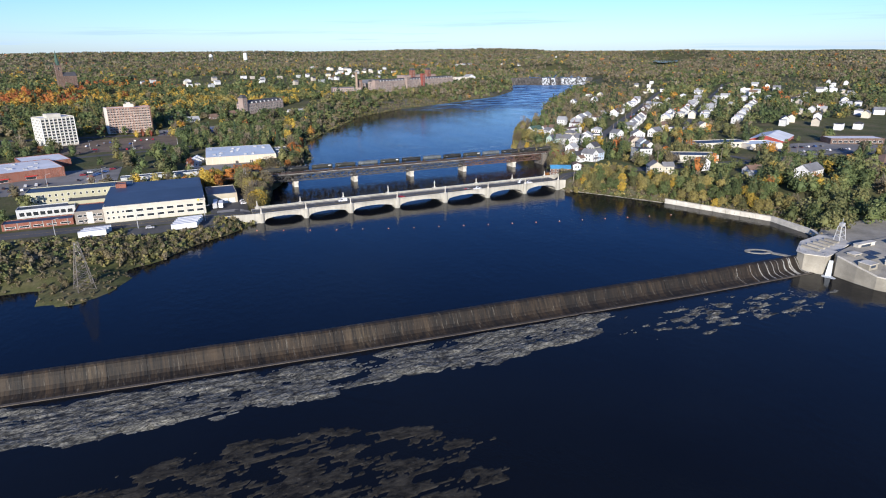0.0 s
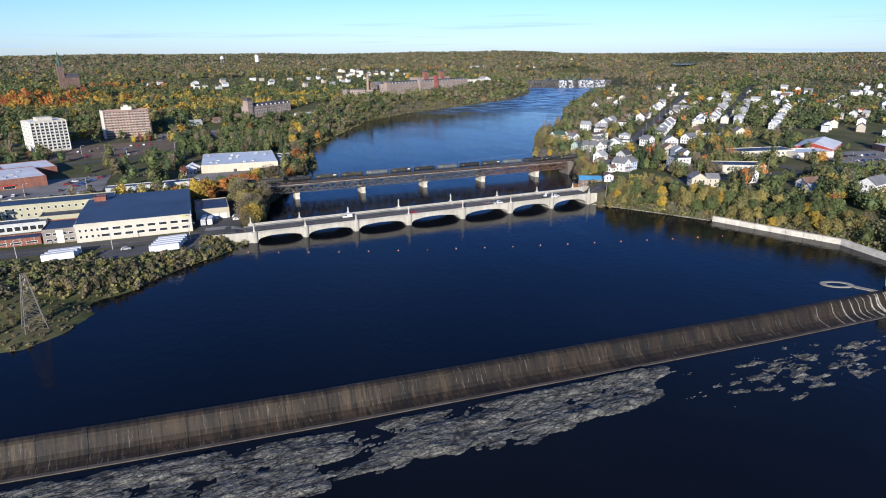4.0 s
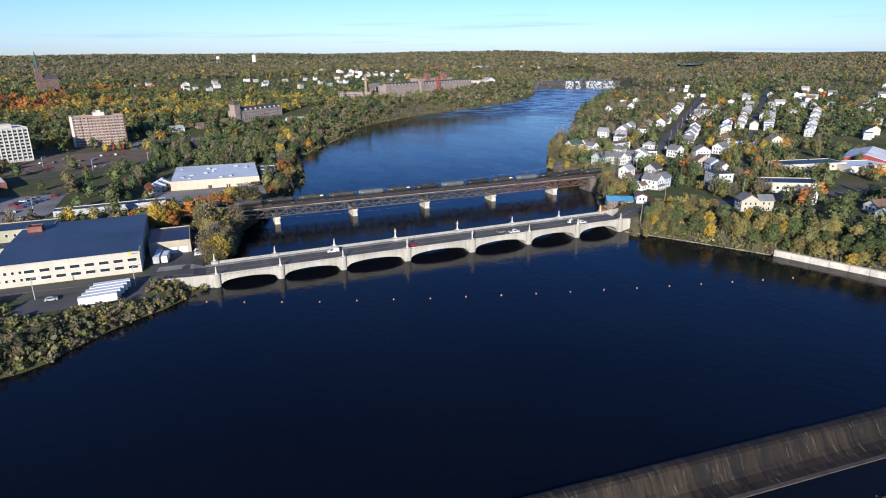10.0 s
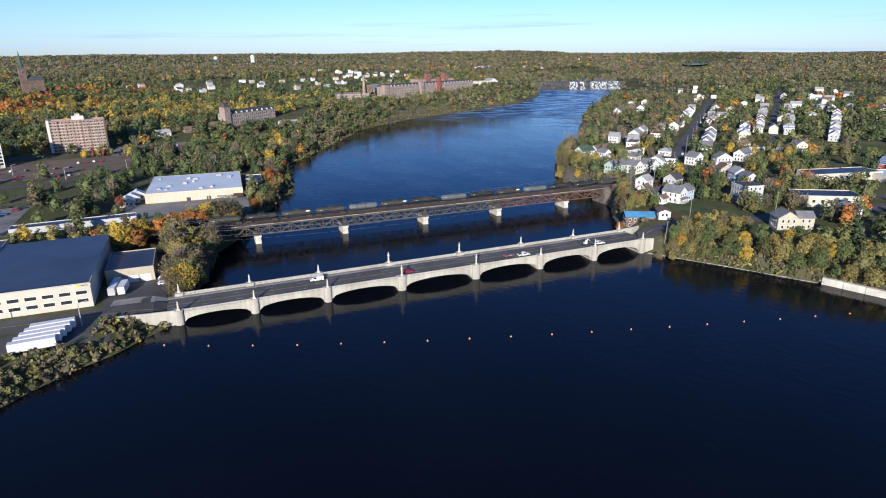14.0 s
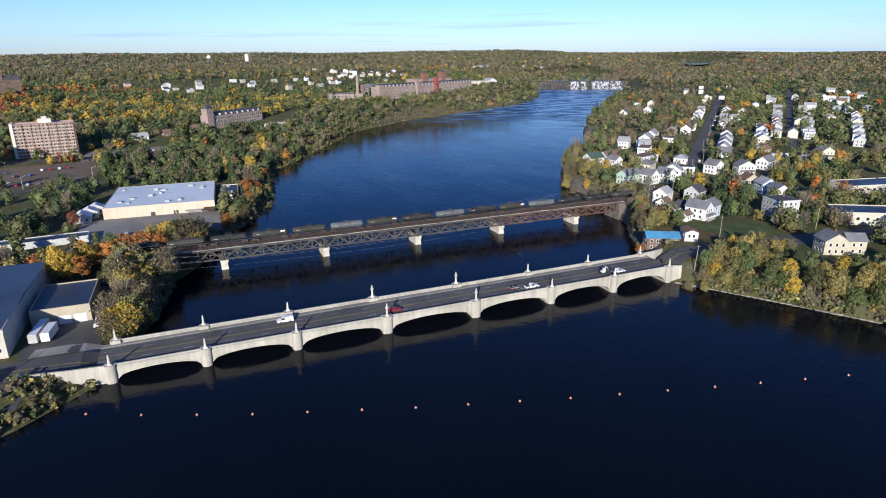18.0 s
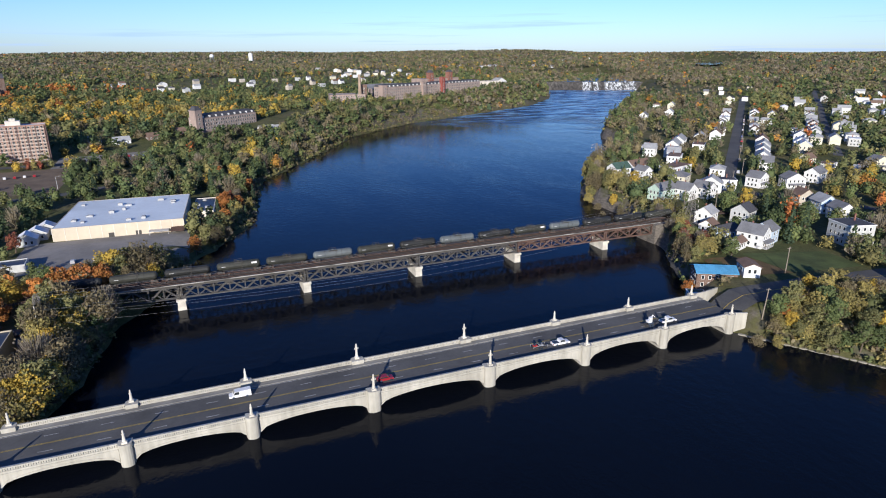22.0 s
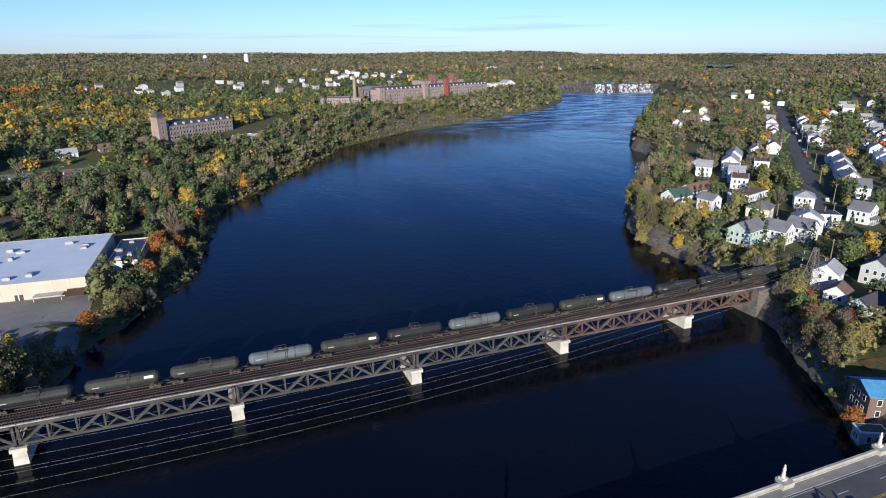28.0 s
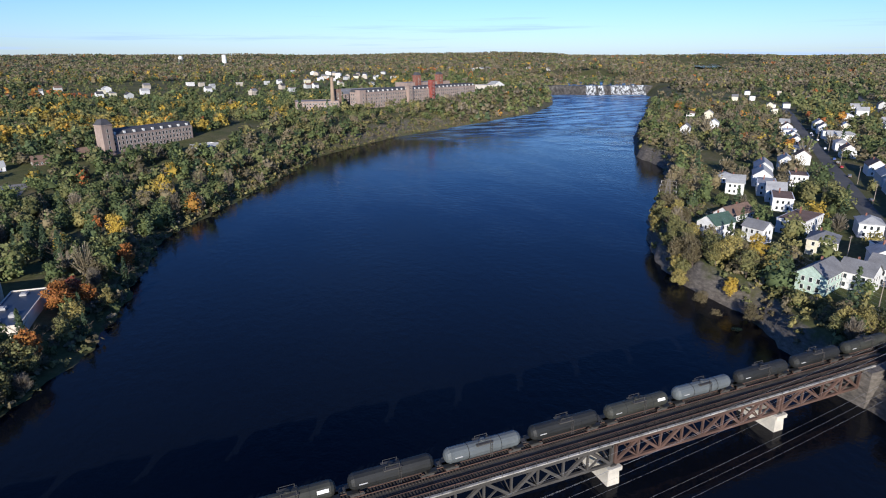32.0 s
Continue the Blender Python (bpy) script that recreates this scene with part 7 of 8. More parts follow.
def leafy(rng, n, rx, rz, size, lobes=9):
    """A broad crown of n tufts, rx in radius and rz high, gathered on boughs with gaps between them."""
    k = np.arange(lobes)
    h = ((k + 0.5) / lobes) ** 0.85
    a = k * 2.4 + rng.uniform(0, 6.28)
    reach = rx * 0.66 * np.sqrt(np.clip(1 - ((h - 0.34) / 0.72) ** 2, 0.02, 1)) * rng.uniform(0.55, 1.12, lobes)
    c = np.stack([reach * np.cos(a), reach * np.sin(a), rz * (0.20 + 0.66 * h) + rng.uniform(-0.05, 0.05, lobes) * rz], 1)
    r = rx * rng.uniform(0.34, 0.58, lobes) * (1 - 0.28 * h)
    m = int(n * 3)
    i = rng.choice(lobes, m, p=r ** 2 / (r ** 2).sum())
    d = rng.normal(size=(m, 3))
    d[:, 2] += 0.22
    d = unit(d)
    p = c[i] + d * (r[i] * rng.uniform(0.70, 1.12, m))[:, None] * np.array([1, 1, 0.86])
    gap = np.linalg.norm(p[:, None] - c[None], axis=2) / r[None]
    gap[np.arange(m), i] = 9
    p, d = p[gap.min(1) > 0.74][:n], d[gap.min(1) > 0.74][:n]
    mid = np.array([0, 0, rz * 0.42])
    return tufts(rng, p, unit(d + 0.5 * unit(p - mid) + rng.normal(size=p.shape) * 0.38), size)


def conifer(rng, n, rx, rz, size):
    """A narrow evergreen: drooping whorls that taper to a point."""
    h = rng.uniform(0, 1, n) ** 1.3
    tier = np.round(h * 9) / 9 * 0.75 + h * 0.25
    a = rng.uniform(0, 2 * math.pi, n)
    r = rx * 0.72 * (1 - tier) ** 0.8 * rng.uniform(0.45, 1.05, n) + 0.1
    p = np.stack([r * np.cos(a), r * np.sin(a), rz * (0.08 + 1.05 * h) - 0.22 * r], 1)
    out = unit(np.stack([np.cos(a) * 0.6, np.sin(a) * 0.6, np.full(n, 0.75)], 1) + rng.normal(size=(n, 3)) * 0.3)
    return tufts(rng, p, out, size)


def twiggy(rng, n, rx, rz, size):
    """A half-bare crown: fans of thin twigs with a few leaves left on them."""
    a = rng.uniform(0, 2 * math.pi, n)
    up = rng.uniform(0.1, 1.0, n)
    r = rx * 0.95 * np.sqrt(1 - 0.75 * up ** 2) * rng.uniform(0.55, 1.0, n)
    q = np.stack([r * np.cos(a), r * np.sin(a), rz * (0.30 + 0.68 * up)], 1)
    o = np.stack([r * 0.22 * np.cos(a), r * 0.22 * np.sin(a), rz * (0.12 + 0.50 * up * rng.uniform(0.6, 1, n))], 1) + rng.normal(size=(n, 3)) * 0.35
    side = unit(np.cross(q - o, rng.normal(size=(n, 3)))) * (size * 0.17)
    v = np.stack([o - side, o + side, q + side * 0.35, q - side * 0.35], 1).reshape(-1, 3)
    k = n // 2
    w = o[:k] + (q[:k] - o[:k]) * rng.uniform(0.5, 1.05, (k, 1)) + rng.normal(size=(k, 3)) * 0.3
    return np.concatenate([v, tufts(rng, w, unit(rng.normal(size=(k, 3)) + np.array([0, 0, 0.6])), size * 0.62)])


def core_lump(rng, rx, rz, k=0.62, fine=True):
    """A dark uneven body inside a crown."""
    bm = bmesh.new()
    if fine:
        bmesh.ops.create_icosphere(bm, subdivisions=1, radius=1.0)
    else:
        for x, y, z in ((1, 0, 0), (0, 1, 0), (-1, 0, 0), (0, -1, 0), (0, 0, 1)):
            bm.verts.new((x, y, z))
        bm.verts.ensure_lookup_table()
        for i in range(4):
            bm.faces.new((bm.verts[i], bm.verts[(i + 1) % 4], bm.verts[4]))
        bm.verts.index_update()
    v = np.array([q.co[:] for q in bm.verts])
    f = [tuple(q.index for q in c.verts) for c in bm.faces]
    bm.free()
    v = v * rng.uniform(0.75, 1.12, (len(v), 1)) * np.array([rx * k, rx * k, rz * 0.5 * k])
    v[:, 2] += rz * 0.46
    return v, f


def with_core(v, core=None):
    loops, sizes = np.arange(len(v)), np.full(len(v) // 4, 4)
    if core is not None:
        cv, cf = core
        loops = np.concatenate([loops, (np.array(cf) + len(v)).ravel()])
        sizes = np.concatenate([sizes, np.full(len(cf), 3)])
        v = np.concatenate([v, cv])
    return v, loops, sizes


def crown_template(rng, n, rx, rz, size, core=True, lobes=9, fine=True):
    return with_core(leafy(rng, n, rx, rz, size, lobes), core_lump(rng, rx, rz, 0.62, fine) if core else None)


def build_mesh(name, v, loops, sizes, hue=None, tone=None):
    me = bpy.data.meshes.new(name)
    me.vertices.add(len(v))
    me.vertices.foreach_set("co", v.astype(np.float32).ravel())
    me.loops.add(len(loops))
    me.loops.foreach_set("vertex_index", loops.astype(np.int32))
    me.polygons.add(len(sizes))
    me.polygons.foreach_set("loop_start", np.concatenate([[0], np.cumsum(sizes)[:-1]]).astype(np.int32))
    me.update(calc_edges=True)
    if hue is not None:
        at = me.attributes.new("hue", 'FLOAT', 'POINT')
        at.data.foreach_set("value", hue.astype(np.float32))
        at = me.attributes.new("tone", 'FLOAT', 'POINT')
        at.data.foreach_set("value", tone.astype(np.float32))
    return me


def plant(name, xs, ys, zs, scales, hues, templates, rng, label, sink=0.0, evergreens=(), bare=()):
    """Crowns at many places: evergreens take the darkest hues, bare ones the last."""
    V, L, S, Hs, Ts, o = [], [], [], [], [], 0
    pick = rng.integers(0, len(templates), len(xs))
    templates = list(templates) + list(evergreens) + list(bare)
    base = len(templates) - len(evergreens) - len(bare)
    if evergreens:
        pick = np.where(hues < 0.045, base + pick % len(evergreens), pick)
    if bare:
        pick = np.where(hues > 0.93, base + len(evergreens) + pick % len(bare), pick)
    turn = rng.uniform(0, 2 * math.pi, len(xs))
    for x, y, z, s, h, k, a in zip(xs, ys, zs, scales, hues, pick, turn):
        v, l, sz = templates[k]
        c, sn = math.cos(a) * s, math.sin(a) * s
        w = np.empty_like(v)
        w[:, 0] = v[:, 0] * c - v[:, 1] * sn + x
        w[:, 1] = v[:, 0] * sn + v[:, 1] * c + y
        w[:, 2] = v[:, 2] * s + z - sink
        V.append(w), L.append(l + o), S.append(sz), Hs.append(np.full(len(v), h)), Ts.append(np.full(len(v), (a * 7.3) % 1))
        o += len(v)
    me = build_mesh(name, np.concatenate(V), np.concatenate(L), np.concatenate(S), np.concatenate(Hs), np.concatenate(Ts))
    me.materials.append(LEAVES)
    return tagged(new(name, me), label, "woods", kind="stuff")


def clear_of(x, y, pad=0.0):
    ok = np.ones(x.shape, bool)
    for cx, cy, w, d, a in CLEAR:
        c, s = math.cos(a), math.sin(a)
        u, v = (x - cx) * c + (y - cy) * s, -(x - cx) * s + (y - cy) * c
        ok &= ~((np.abs(u) < w / 2 + pad) & (np.abs(v) < d / 2 + pad))
    return ok


def in_view(x, y, lo=-20, hi=64):
    a = np.degrees(np.arctan2(x + 200, y + 420))
    return (a > lo) & (a < hi)


def hues_for(x, y, rng):
    """Autumn colour by stands: greens and olives, gold behind the old mill, rust on the left hillside, brown half-bare woods on the rims and far off."""
    n = len(x)
    r = side_of_river(x, y)
    far = np.hypot(x + 60, y + 100)
    d = river_distance(x, y)
    stand = wob(x, y, 75, 4.4) + 0.5 * wob(x, y, 24, 1.3)
    h = 0.17 + 0.08 * wob(x, y, 48, 3.0) + 0.05 * wob(x, y, 17, 8.0) + rng.normal(0, 0.06, n)
    u, w = rng.uniform(size=n), rng.uniform(size=n)
    # brown and half-bare woods
    rim = (r > 0.5) & (y > 240) & (d < 150)
    bank = (r < 0.5) & (d < 45) & (y > 90)
    brown = np.where(rim, 0.50, np.where(bank, 0.38, 0.14)) + 0.55 * smooth(900, 2000, far) + 0.16 * np.clip(stand, -1, 1)
    h = np.where(w < brown, rng.uniform(0.87, 0.98, n), h)
    # a green belt on the left hill
    green = (r < 0.5) & (y > 790) & (y < 1300) & (d > 150) & (u < 0.7)
    h = np.where(green, rng.uniform(0.05, 0.26, n), h)
    gold = (r < 0.5) & (y > 560) & (y < 800) & (d > 95) & (stand > -0.1)
    h = np.where(gold & (u < np.where(x < -60, 0.55, 0.38)), rng.uniform(0.38, 0.55, n), h)
    gold = (r < 0.5) & (y > 300) & (y < 2000) & (d > 130)
    h = np.where(gold & (u > 0.95), rng.uniform(0.42, 0.56, n), h)
    for cx, cy, rad in ((-345, 745, 75), (-300, 1000, 95), (-185, 1055, 55), (560, 1500, 60)):
        rust = np.hypot(x - cx, y - cy) < rad * (1 + 0.3 * wob(x, y, 21, 6.0))
        h = np.where(rust & (u < 0.75), rng.uniform(0.55, 0.70, n), h)
    # darker, browner woods on the low left bank
    low = (r < 0.5) & (y > 90) & (y < 560)
    h = np.where(low & (u < 0.30), rng.uniform(0.05, 0.16, n), np.where(low & (u > 0.72) & (u < 0.85), rng.uniform(0.86, 0.99, n), h))
    lone = (w > 0.985) | ((r > 0.5) & (far > 330) & (w > 0.965))
    h = np.where(lone, rng.choice([0.44, 0.50, 0.58, 0.66], n), h)
    h = np.where((u > 0.85) & (u < 0.90), 0.02, h)
    return np.clip(h, 0, 1)


def scatter(rng, x0, x1, y0, y1, per, dist, keep=1.0, away=6.0, within=1e9):
    """Random places on land, one for each per square metres, at a range of distances from the walk's start."""
    n = int((x1 - x0) * (y1 - y0) / per)
    x, y = rng.uniform(x0, x1, n), rng.uniform(y0, y1, n)
    d = np.hypot(x + 60, y + 100)
    k = (d > dist[0]) & (d < dist[1]) & in_view(x, y)
    x, y = x[k], y[k]
    d = river_distance(x, y)
    k = (d > away) & (d < within) & (rng.uniform(size=len(x)) < keep)
    x, y = x[k], y[k]
    k = clear_of(x, y, 2.5)
    return x[k], y[k]


def wooded(x, y, rng):
    """Thins the trees where houses, fields and lots are."""
    town = np.exp(-(((x - 330) / 170) ** 2 + ((y - 190) / 190) ** 2)) + 0.6 * np.exp(-(((x - 420) / 160) ** 2 + ((y - 20) / 110) ** 2))
    left = 0.9 * np.exp(-(((x + 230) / 110) ** 2 + ((y - 250) / 130) ** 2)) + 1.2 * np.exp(-(((x + 230) / 95) ** 2 + ((y - 60) / 75) ** 2))
    return rng.uniform(size=len(x)) > np.clip(0.62 * town + left, 0, 0.93)


LEAF_KINDS = {}
TREE_SHAPES = []
HUE_WORDS = {0.0: "dark green", 0.125: "green", 0.25: "olive green", 0.375: "yellowing olive", 0.5: "golden yellow", 0.625: "orange", 0.75: "deep red", 0.875: "brown thinning", 1.0: "nearly bare grey"}


def limb(g, rnd_, p, d, r, length, depth):
    """A bent, tapering limb with twigs."""
    q = p + d * length
    mid = p.lerp(q, 0.5) + Vector((rnd_.uniform(-1, 1), rnd_.uniform(-1, 1), rnd_.uniform(-0.3, 0.5))) * length * 0.1
    g.tube([(p, r), (mid, r * 0.75), (q, r * 0.45)], 5 if depth else 7, True)
    if depth:
        for _ in range(3):
            e = (d + Vector((rnd_.uniform(-1, 1), rnd_.uniform(-1, 1), rnd_.uniform(-0.2, 0.9))) * 0.8).normalized()
            limb(g, rnd_, mid.lerp(q, rnd_.uniform(0.2, 1.0)), e, r * 0.45, length * rnd_.uniform(0.5, 0.75), depth - 1)


def tree_shape(seed):
    r_ = random.Random(seed)
    n_ = np.random.default_rng(seed)
    hgt, rad = r_.uniform(9, 12.5), r_.uniform(3.4, 4.8)
    g = G()
    top = Vector((r_.uniform(-0.5, 0.5), r_.uniform(-0.5, 0.5), hgt * 0.42))
    g.tube([((0, 0, -0.8), 0.42), ((0, 0, 0.4), 0.30), (top * 0.6, 0.24), (top, 0.18)], 8)
    for k in range(6):
        a = k * 1.05 + r_.uniform(-0.3, 0.3)
        limb(g, r_, top * r_.uniform(0.55, 1.0), Vector((math.cos(a) * 0.8, math.sin(a) * 0.8, r_.uniform(0.5, 1.2))).normalized(), 0.13, hgt * 0.33, 2 if k % 2 else 1)
    trunk = g.mesh("trunk", BARK)
    crowns = {}
    v = leafy(n_, 1500, rad, hgt * 0.92, 0.50, r_.randrange(10, 17))
    v[:, 2] += hgt * 0.10
    cv, cf = core_lump(n_, rad * 0.72, hgt * 0.74, 0.70)
    cv[:, 2] += hgt * 0.16
    crowns["full"] = with_core(v, (cv, cf))
    v = twiggy(n_, 420, rad, hgt * 0.98, 0.62)
    crowns["thin"] = with_core(v)
    v = leafy(n_, 620, rad, hgt * 0.92, 0.50, r_.randrange(12, 18))
    v[:, 2] += hgt * 0.10
    crowns["open"] = with_core(np.concatenate([v, twiggy(n_, 160, rad * 0.95, hgt * 0.98, 0.55)]))
    crowns["evergreen"] = with_core(conifer(n_, 900, rad * 0.95, hgt * 1.05, 0.62), (cv * np.array([0.5, 0.5, 0.9]), cf))
    return trunk, crowns, {}


def tree(x, y, s, hue, shape, group="trees"):
    trunk, crowns, made = TREE_SHAPES[shape]
    dense = "thin" if hue >= 0.95 else "open" if hue >= 0.85 else "evergreen" if hue < 0.05 else "full"
    if hue not in LEAF_KINDS:
        LEAF_KINDS[hue] = leaf_mat("leaves", hue)
    if hue not in made:
        made[hue] = build_mesh("crown", *crowns[dense])
        made[hue].materials.append(LEAF_KINDS[hue])
    ob = thing("tree", pose(x, y, ground_z(x, y) - 0.1, 0, 0, (x * 37 + y * 91) % 360), HUE_WORDS[hue] + " leafed tree on the river bank land", "tree", group)
    ob.scale = (s, s, s * (0.92 + 0.16 * ((x * 7 + y * 3) % 1)))
    part("trunk", trunk, None, ob)
    part("crown", made[hue], None, ob)
    return ob


TREE_SHAPES += [tree_shape(100 + k) for k in range(7)]
r_t = random.Random(33)
PLACED, MORE = [], []


def grove(n, pts, spread, hues, s0, s1, group, gap=3.6):
    """Trees along a line of places, each within spread metres of it."""
    made, tries = 0, 0
    while made < n and tries < n * 30:
        tries += 1
        k = r_t.randrange(len(pts) - 1)
        t = r_t.random()
        x = pts[k][0] + (pts[k + 1][0] - pts[k][0]) * t + r_t.uniform(-spread, spread)
        y = pts[k][1] + (pts[k + 1][1] - pts[k][1]) * t + r_t.uniform(-spread, spread)
        if not clear_of(np.array([x]), np.array([y]), 1.0)[0] or river_distance(np.array([x]), np.array([y]))[0] < 2.0:
            continue
        if any((x - a) ** 2 + (y - b) ** 2 < gap * gap for a, b in PLACED):
            continue
        PLACED.append((x, y))
        s, h = r_t.uniform(s0, s1), r_t.choice(hues)
        if group:
            tree(x, y, s, h, r_t.randrange(len(TREE_SHAPES)), group)
        else:
            MORE.append((x, y, s, h))
        made += 1


GREENS = [0.125, 0.125, 0.25, 0.25, 0.375]
grove(72, [(97, -6), (114, -27), (135, -56), (152, -88), (166, -112)], 10, [0.125, 0.25, 0.25, 0.375, 0.375, 0.5, 0.125], 0.65, 1.05, "trees on the right bank")
grove(26, [(150, -45), (185, -70), (215, -95), (235, -120)], 16, GREENS + [0.5, 0.625], 0.8, 1.2, "")
grove(14, [(124, 50), (134, 75), (146, 105)], 6, [0.125, 0.25, 0.75, 0.875, 1.0, 0.375], 0.5, 0.85, "trees on the cliff")
grove(22, [(160, 142), (166, 165), (176, 205), (205, 245)], 9, [0.25, 0.375, 0.375, 0.5, 0.875, 0.25], 0.65, 1.0, "trees on the cliff")
grove(20, [(134, 142), (144, 159), (156, 180), (173, 203), (194, 231)], 5, [0.25, 0.375, 0.875, 0.875, 0.25, 1.0, 0.375], 0.6, 0.95, "trees on the cliff", 3.0)
grove(34, [(155, 108), (142, 91), (127, 70), (112, 52)], 5, [0.875, 0.25, 1.0, 0.875, 0.25, 0.375], 0.45, 0.8, "trees on the cliff", 2.6)
grove(22, [(97, -9), (106, -12), (124, -3), (140, -8)], 6, [0.875, 0.375, 0.5, 0.875, 0.25], 0.5, 0.85, "trees at the bridge end", 2.8)
grove(9, [(172, 46), (186, 62), (192, 99)], 6, [0.125, 0.0, 0.125, 0.25], 0.8, 1.15, "")
grove(30, [(-126, 113), (-112, 84), (-104, 68), (-112, 58)], 7, [0.375, 0.25, 0.5, 0.875, 0.375, 0.125], 0.7, 1.05, "trees at the bridge end", 3.0)
grove(22, [(-126, 148), (-108, 142), (-84, 130), (-68, 136)], 6, [0.375, 0.875, 0.25, 0.5, 0.875, 1.0], 0.5, 0.85, "", 3.0)
grove(34, [(176, 30), (205, 16), (232, 45), (262, 22), (290, 80)], 15, [0.125, 0.25, 0.25, 0.0, 0.375, 0.875, 1.0], 0.8, 1.2, "", 5.0)
grove(40, [(150, 20), (215, 110), (280, 150), (330, 200), (400, 250)], 34, [0.125, 0.125, 0.25, 0.25, 0.0, 0.375], 0.7, 1.1, "")
grove(22, [(190, -20), (240, 30), (300, 90), (420, 110)], 26, [0.25, 0.375, 0.875, 0.625, 0.125, 0.25], 0.8, 1.2, "")
grove(34, [(-198, -46), (-172, -38), (-150, -20), (-132, -6)], 6, [0.25, 0.375, 0.875, 0.25, 0.875], 0.34, 0.55, "")
grove(20, [(-117, 24), (-112, 45), (-108, 68)], 6, [0.5, 0.375, 0.875, 0.875, 0.25, 1.0], 0.95, 1.4, "trees at the bridge end", 3.0)
grove(26, [(-119, 62), (-114, 78), (-110, 94)], 8, [0.375, 0.875, 0.875, 0.25, 0.5, 1.0], 1.0, 1.45, "trees at the bridge end", 3.0)
grove(26, [(-142, 92), (-122, 96), (-106, 106), (-96, 118)], 8, [0.375, 0.25, 0.875, 0.5, 0.875, 0.625], 0.95, 1.35, "trees at the bridge end", 3.2)
grove(44, [(-215, 112), (-150, 112), (-108, 110), (-90, 128)], 14, [0.25, 0.875, 0.875, 1.0, 0.375, 0.5, 0.625, 0.125], 0.7, 1.05, "")
grove(24, [(-82, 150), (-66, 178), (-56, 205), (-48, 250), (-42, 300)], 6, [0.25, 0.875, 0.625, 0.375, 0.875, 0.0, 1.0], 0.55, 1.0, "trees by the warehouse")
grove(8, [(-222, -74), (-210, -72), (-200, -66)], 6, [0.25, 0.875, 0.625, 0.875], 0.25, 0.4, "bushes on the spit")
grove(16, [(-290, 335), (-230, 345), (-185, 420)], 8, [0.5, 0.25, 0.375, 0.75], 0.6, 0.85, "")
for x, y, s, h, k in ((147, 157, 0.7, 0.875, 0), (143, 146, 0.6, 0.875, 3), (139, 134, 0.55, 0.375, 2), (148, 137, 0.7, 0.875, 5), (151, 172, 0.8, 0.375, 1), (164, 183, 0.8, 0.25, 6),
                      (157, 163, 0.75, 0.25, 4), (153, 150, 0.75, 0.5, 1), (160, 174, 0.7, 0.875, 2), (91, -9, 0.6, 0.875, 0), (95, -13, 0.55, 0.375, 3), (99, -8, 0.7, 0.875, 2), (103, -14, 0.7, 0.25, 5), (105, -7, 0.6, 0.625, 1), (112, -12, 0.9, 0.375, 6), (-60, 228, 1.2, 0.625, 2), (-57, 236, 0.9, 0.75, 5), (-49, 312, 1.1, 0.5, 4), (-72, 284, 1.3, 0.0, 1), (-66, 276, 1.1, 0.0, 3), (-80, 290, 1.0, 0.125, 0), (-113, 38, 1.3, 0.5, 1), (-128, 100, 1.1, 0.625, 3), (-134, 103, 1.0, 0.5, 5), (183, 95, 1.45, 0.125, 0), (200, 99, 1.1, 0.5, 3), (128, 66, 0.8, 0.75, 2),
                      (100, 32, 0.55, 0.625, 4), (132, 59, 0.75, 0.75, 1), (130, 41, 0.9, 0.125, 5), (196, 60, 1.3, 0.125, 6), (175, 160, 1.0, 0.5, 3), (-152, 176, 0.9, 0.75, 5), (-170, 180, 1.0, 0.75, 1)):
    PLACED.append((x, y))
    tree(x, y, s, h, k)

rng = np.random.default_rng(11)
T_NEAR = [crown_template(rng, 330, rng.uniform(3.2, 5.2), rng.uniform(8, 13), 0.78, True, int(rng.integers(7, 15))) for _ in range(10)]
T_NEAR_EVERGREEN = [with_core(conifer(rng, 200, rng.uniform(2.8, 3.8), rng.uniform(10, 14), 1.0)) for _ in range(3)]
T_NEAR_BARE = [with_core(twiggy(rng, 150, rng.uniform(3.4, 4.8), rng.uniform(8, 12), 0.9)) for _ in range(5)]
T_MID = [crown_template(rng, 74, rng.uniform(3.8, 6.2), rng.uniform(8.5, 13.5), 1.45, True, int(rng.integers(6, 11)), False) for _ in range(10)]
T_MID_EVERGREEN = [with_core(conifer(rng, 60, rng.uniform(3, 4), rng.uniform(11, 15), 1.9)) for _ in range(3)]
T_MID_BARE = [with_core(twiggy(rng, 50, rng.uniform(4, 5.5), rng.uniform(8, 12), 1.7)) for _ in range(4)]
T_FAR = [crown_template(rng, 20, rng.uniform(4.6, 7.4), rng.uniform(8, 12.5), 2.9, True, 6, False) for _ in range(9)]
T_HORIZON = [crown_template(rng, 8, rng.uniform(7, 11), rng.uniform(8, 12), 6.0, False, 5) for _ in range(6)]
T_BUSH = [crown_template(rng, 22, rng.uniform(1.6, 2.4), rng.uniform(2.0, 3.4), 0.9, True, 5, False) for _ in range(6)]

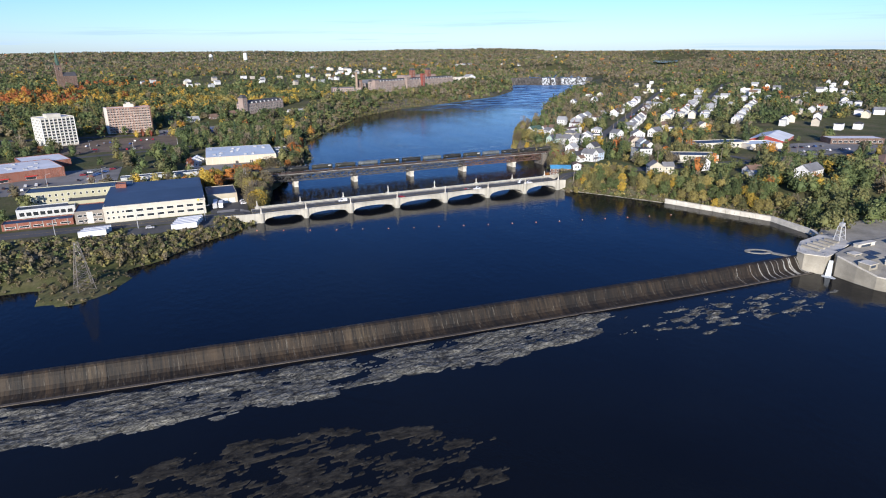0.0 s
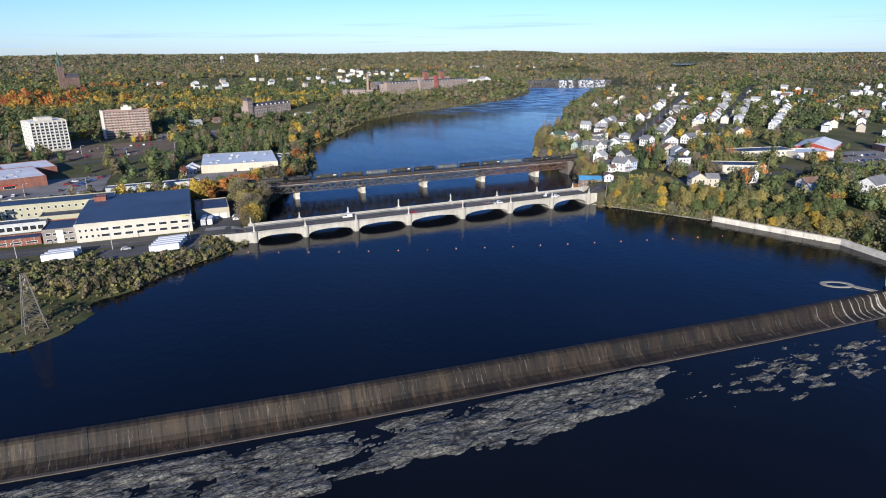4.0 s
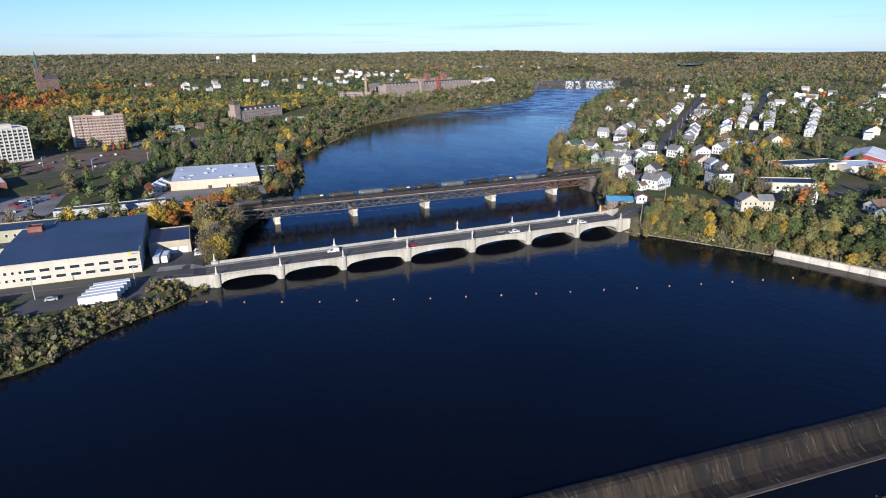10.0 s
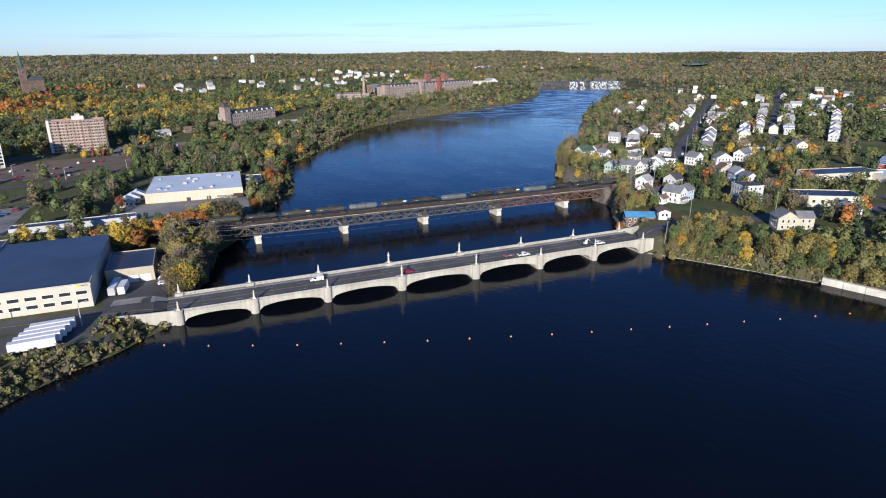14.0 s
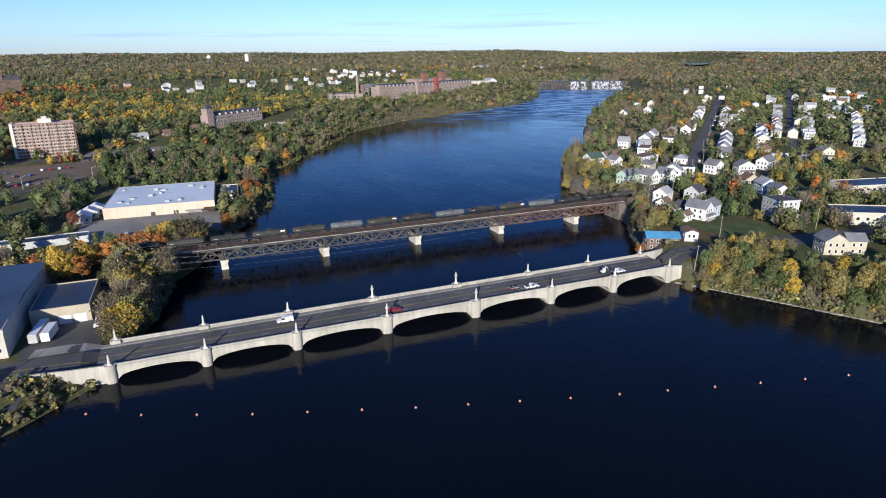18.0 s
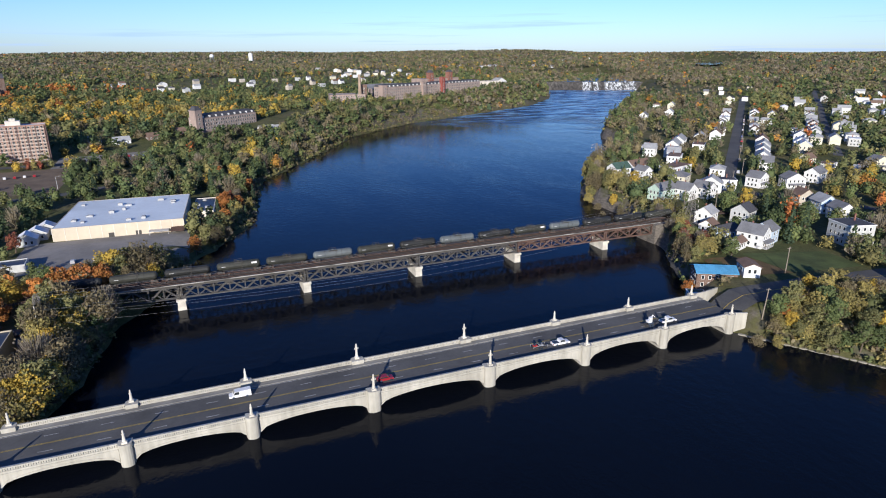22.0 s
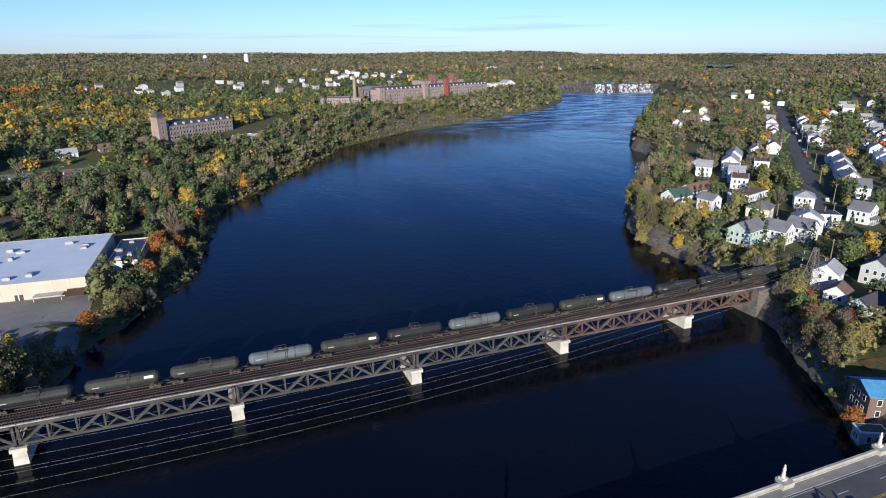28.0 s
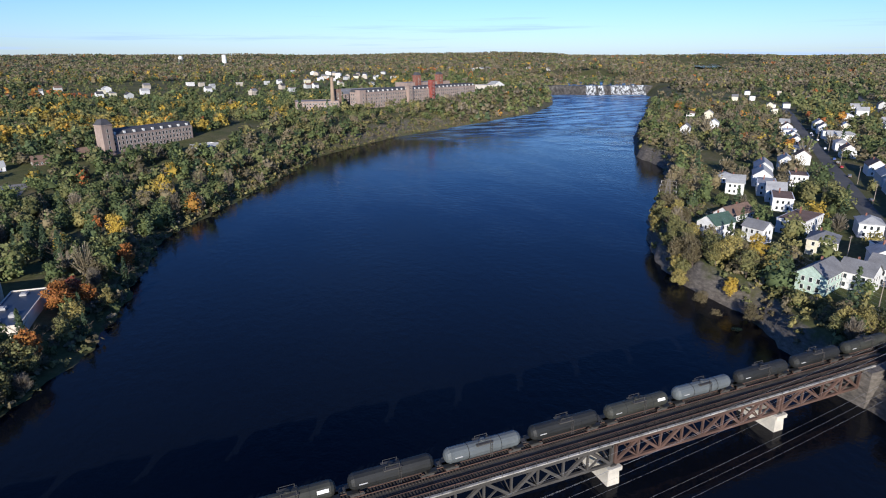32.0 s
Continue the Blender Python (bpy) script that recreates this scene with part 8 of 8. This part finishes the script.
x, y = scatter(rng, -420, 620, -260, 560, 78, (0, 520))
spots = np.array(PLACED)
k = wooded(x, y, rng) & ~((x < -122) & (y < -2)) & np.array([((spots[:, 0] - a) ** 2 + (spots[:, 1] - b) ** 2).min() > 14 for a, b in zip(x, y)])
x, y = x[k], y[k]
more = np.array(MORE)
s = np.concatenate([0.62 + 0.9 * rng.beta(2, 2.4, len(x)), more[:, 2]])
hue = np.concatenate([hues_for(x, y, rng), more[:, 3]])
x, y = np.concatenate([x, more[:, 0]]), np.concatenate([y, more[:, 1]])
plant("near_woods", x, y, height(x, y), s, hue, T_NEAR, rng, "autumn trees along the banks and between houses", 0.8, T_NEAR_EVERGREEN, T_NEAR_BARE)
x, y = scatter(rng, -700, 1100, 150, 1000, 100, (520, 1000))
k = wooded(x, y, rng)
x, y = x[k], y[k]
by_mill = (x > 120) & (x < 420) & (y > 600) & (river_distance(x, y) < 75)
plant("middle_woods", x, y, height(x, y), (0.65 + 0.85 * rng.beta(2, 2, len(x))) * np.where(by_mill, 0.72, 1.0), hues_for(x, y, rng), T_MID, rng, "mixed autumn woods", 1.0, T_MID_EVERGREEN, T_MID_BARE)
x, y = scatter(rng, -1400, 2600, 200, 2200, 215, (1000, 2200))
bx_, by_ = scatter(rng, 250, 760, 640, 1200, 60, (850, 1600), 1.0, 3.0, 60.0)
k = (river_distance(bx_, by_) < 60) & (side_of_river(bx_, by_) < 0.5)
x, y = np.concatenate([x, bx_[k]]), np.concatenate([y, by_[k]])
yards = np.array(YARDS)
near_yard = np.array([((yards[:, 0] - a) ** 2 + ((yards[:, 1] - b) * 0.55 + 25) ** 2).min() for a, b in zip(x, y)]) < 50 ** 2
plant("far_woods", x, y, height(x, y), (0.7 + 0.8 * rng.beta(2, 2, len(x))) * np.where(near_yard, 0.5, 1.0), hues_for(x, y, rng), T_FAR, rng, "distant autumn woods", 1.0)
x, y = scatter(rng, -2800, 4800, 300, 4800, 700, (2200, 4850))
plant("horizon_woods", x, y, height(x, y), rng.uniform(0.8, 1.2, len(x)), hues_for(x, y, rng), T_HORIZON, rng, "wooded hills on the horizon", 2.0)
# scrub on the banks
x, y = scatter(rng, -340, 520, -200, 820, 8, (0, 1000), 1.0, 1.0, 24.0)
lx, ly = scatter(rng, -340, -122, -140, 0, 8, (0, 1000), 1.0, 24.0)
x, y = np.concatenate([x, lx]), np.concatenate([y, ly])
d = river_distance(x, y)
spit = ((x + 205) / 30) ** 2 + ((y + 76) / 22) ** 2 < 1.2
k = ((d < 24) | ((x < -122) & (y < 0))) & (rng.uniform(size=len(x)) < 0.8)
x, y, spit = x[k], y[k], spit[k]
plant("bank_scrub", x, y, height(x, y), np.where(spit, 0.5, 1.0) * rng.uniform(0.55, 1.35, len(x)), np.where(spit | (rng.uniform(size=len(x)) < 0.45), rng.uniform(0.84, 0.95, len(x)), rng.uniform(0.14, 0.36, len(x))), T_BUSH, rng, "scrub and brown weeds along the river bank", 0.3)

# tall weeds down to the water's edge
x, y = scatter(rng, -330, 200, -140, 75, 4.5, (0, 600), 1.0, 0.4, 12.0)
k = ((x + 205) / 34) ** 2 + ((y + 76) / 26) ** 2 > 1.2
x, y = x[k], y[k]
wx, wy = rng.uniform(-146, -121.5, 60), rng.uniform(-9, 0.4, 60)
wy = wy + np.clip((-121 - wx) * 0.16, 0, 3.2)
k = river_distance(wx, wy) > 0.3
x, y = np.concatenate([x, wx[k]]), np.concatenate([y, wy[k]])
plant("bank_weeds", x, y, height(x, y), rng.uniform(0.45, 1.15, len(x)), np.where(rng.uniform(size=len(x)) < 0.4, rng.uniform(0.86, 0.97, len(x)), rng.uniform(0.12, 0.40, len(x))), T_BUSH, rng, "tall weeds and brush at the water's edge", 0.25)

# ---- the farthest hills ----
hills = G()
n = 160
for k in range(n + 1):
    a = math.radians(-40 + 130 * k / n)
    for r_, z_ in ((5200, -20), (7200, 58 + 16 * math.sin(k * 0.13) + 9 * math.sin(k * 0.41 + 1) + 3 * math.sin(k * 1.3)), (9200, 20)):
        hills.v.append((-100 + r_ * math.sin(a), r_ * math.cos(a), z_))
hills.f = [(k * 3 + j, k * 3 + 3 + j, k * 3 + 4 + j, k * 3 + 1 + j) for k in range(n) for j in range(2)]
# the blue-grey of far haze is put into the hills' base colour
structure("distant_hills", hills, plain("hazed_woods", (0.10, 0.115, 0.115), 0.95, 0.35, 0.004), "wooded hills on the skyline, coloured blue-grey for distance haze", "hills", smooth=True)
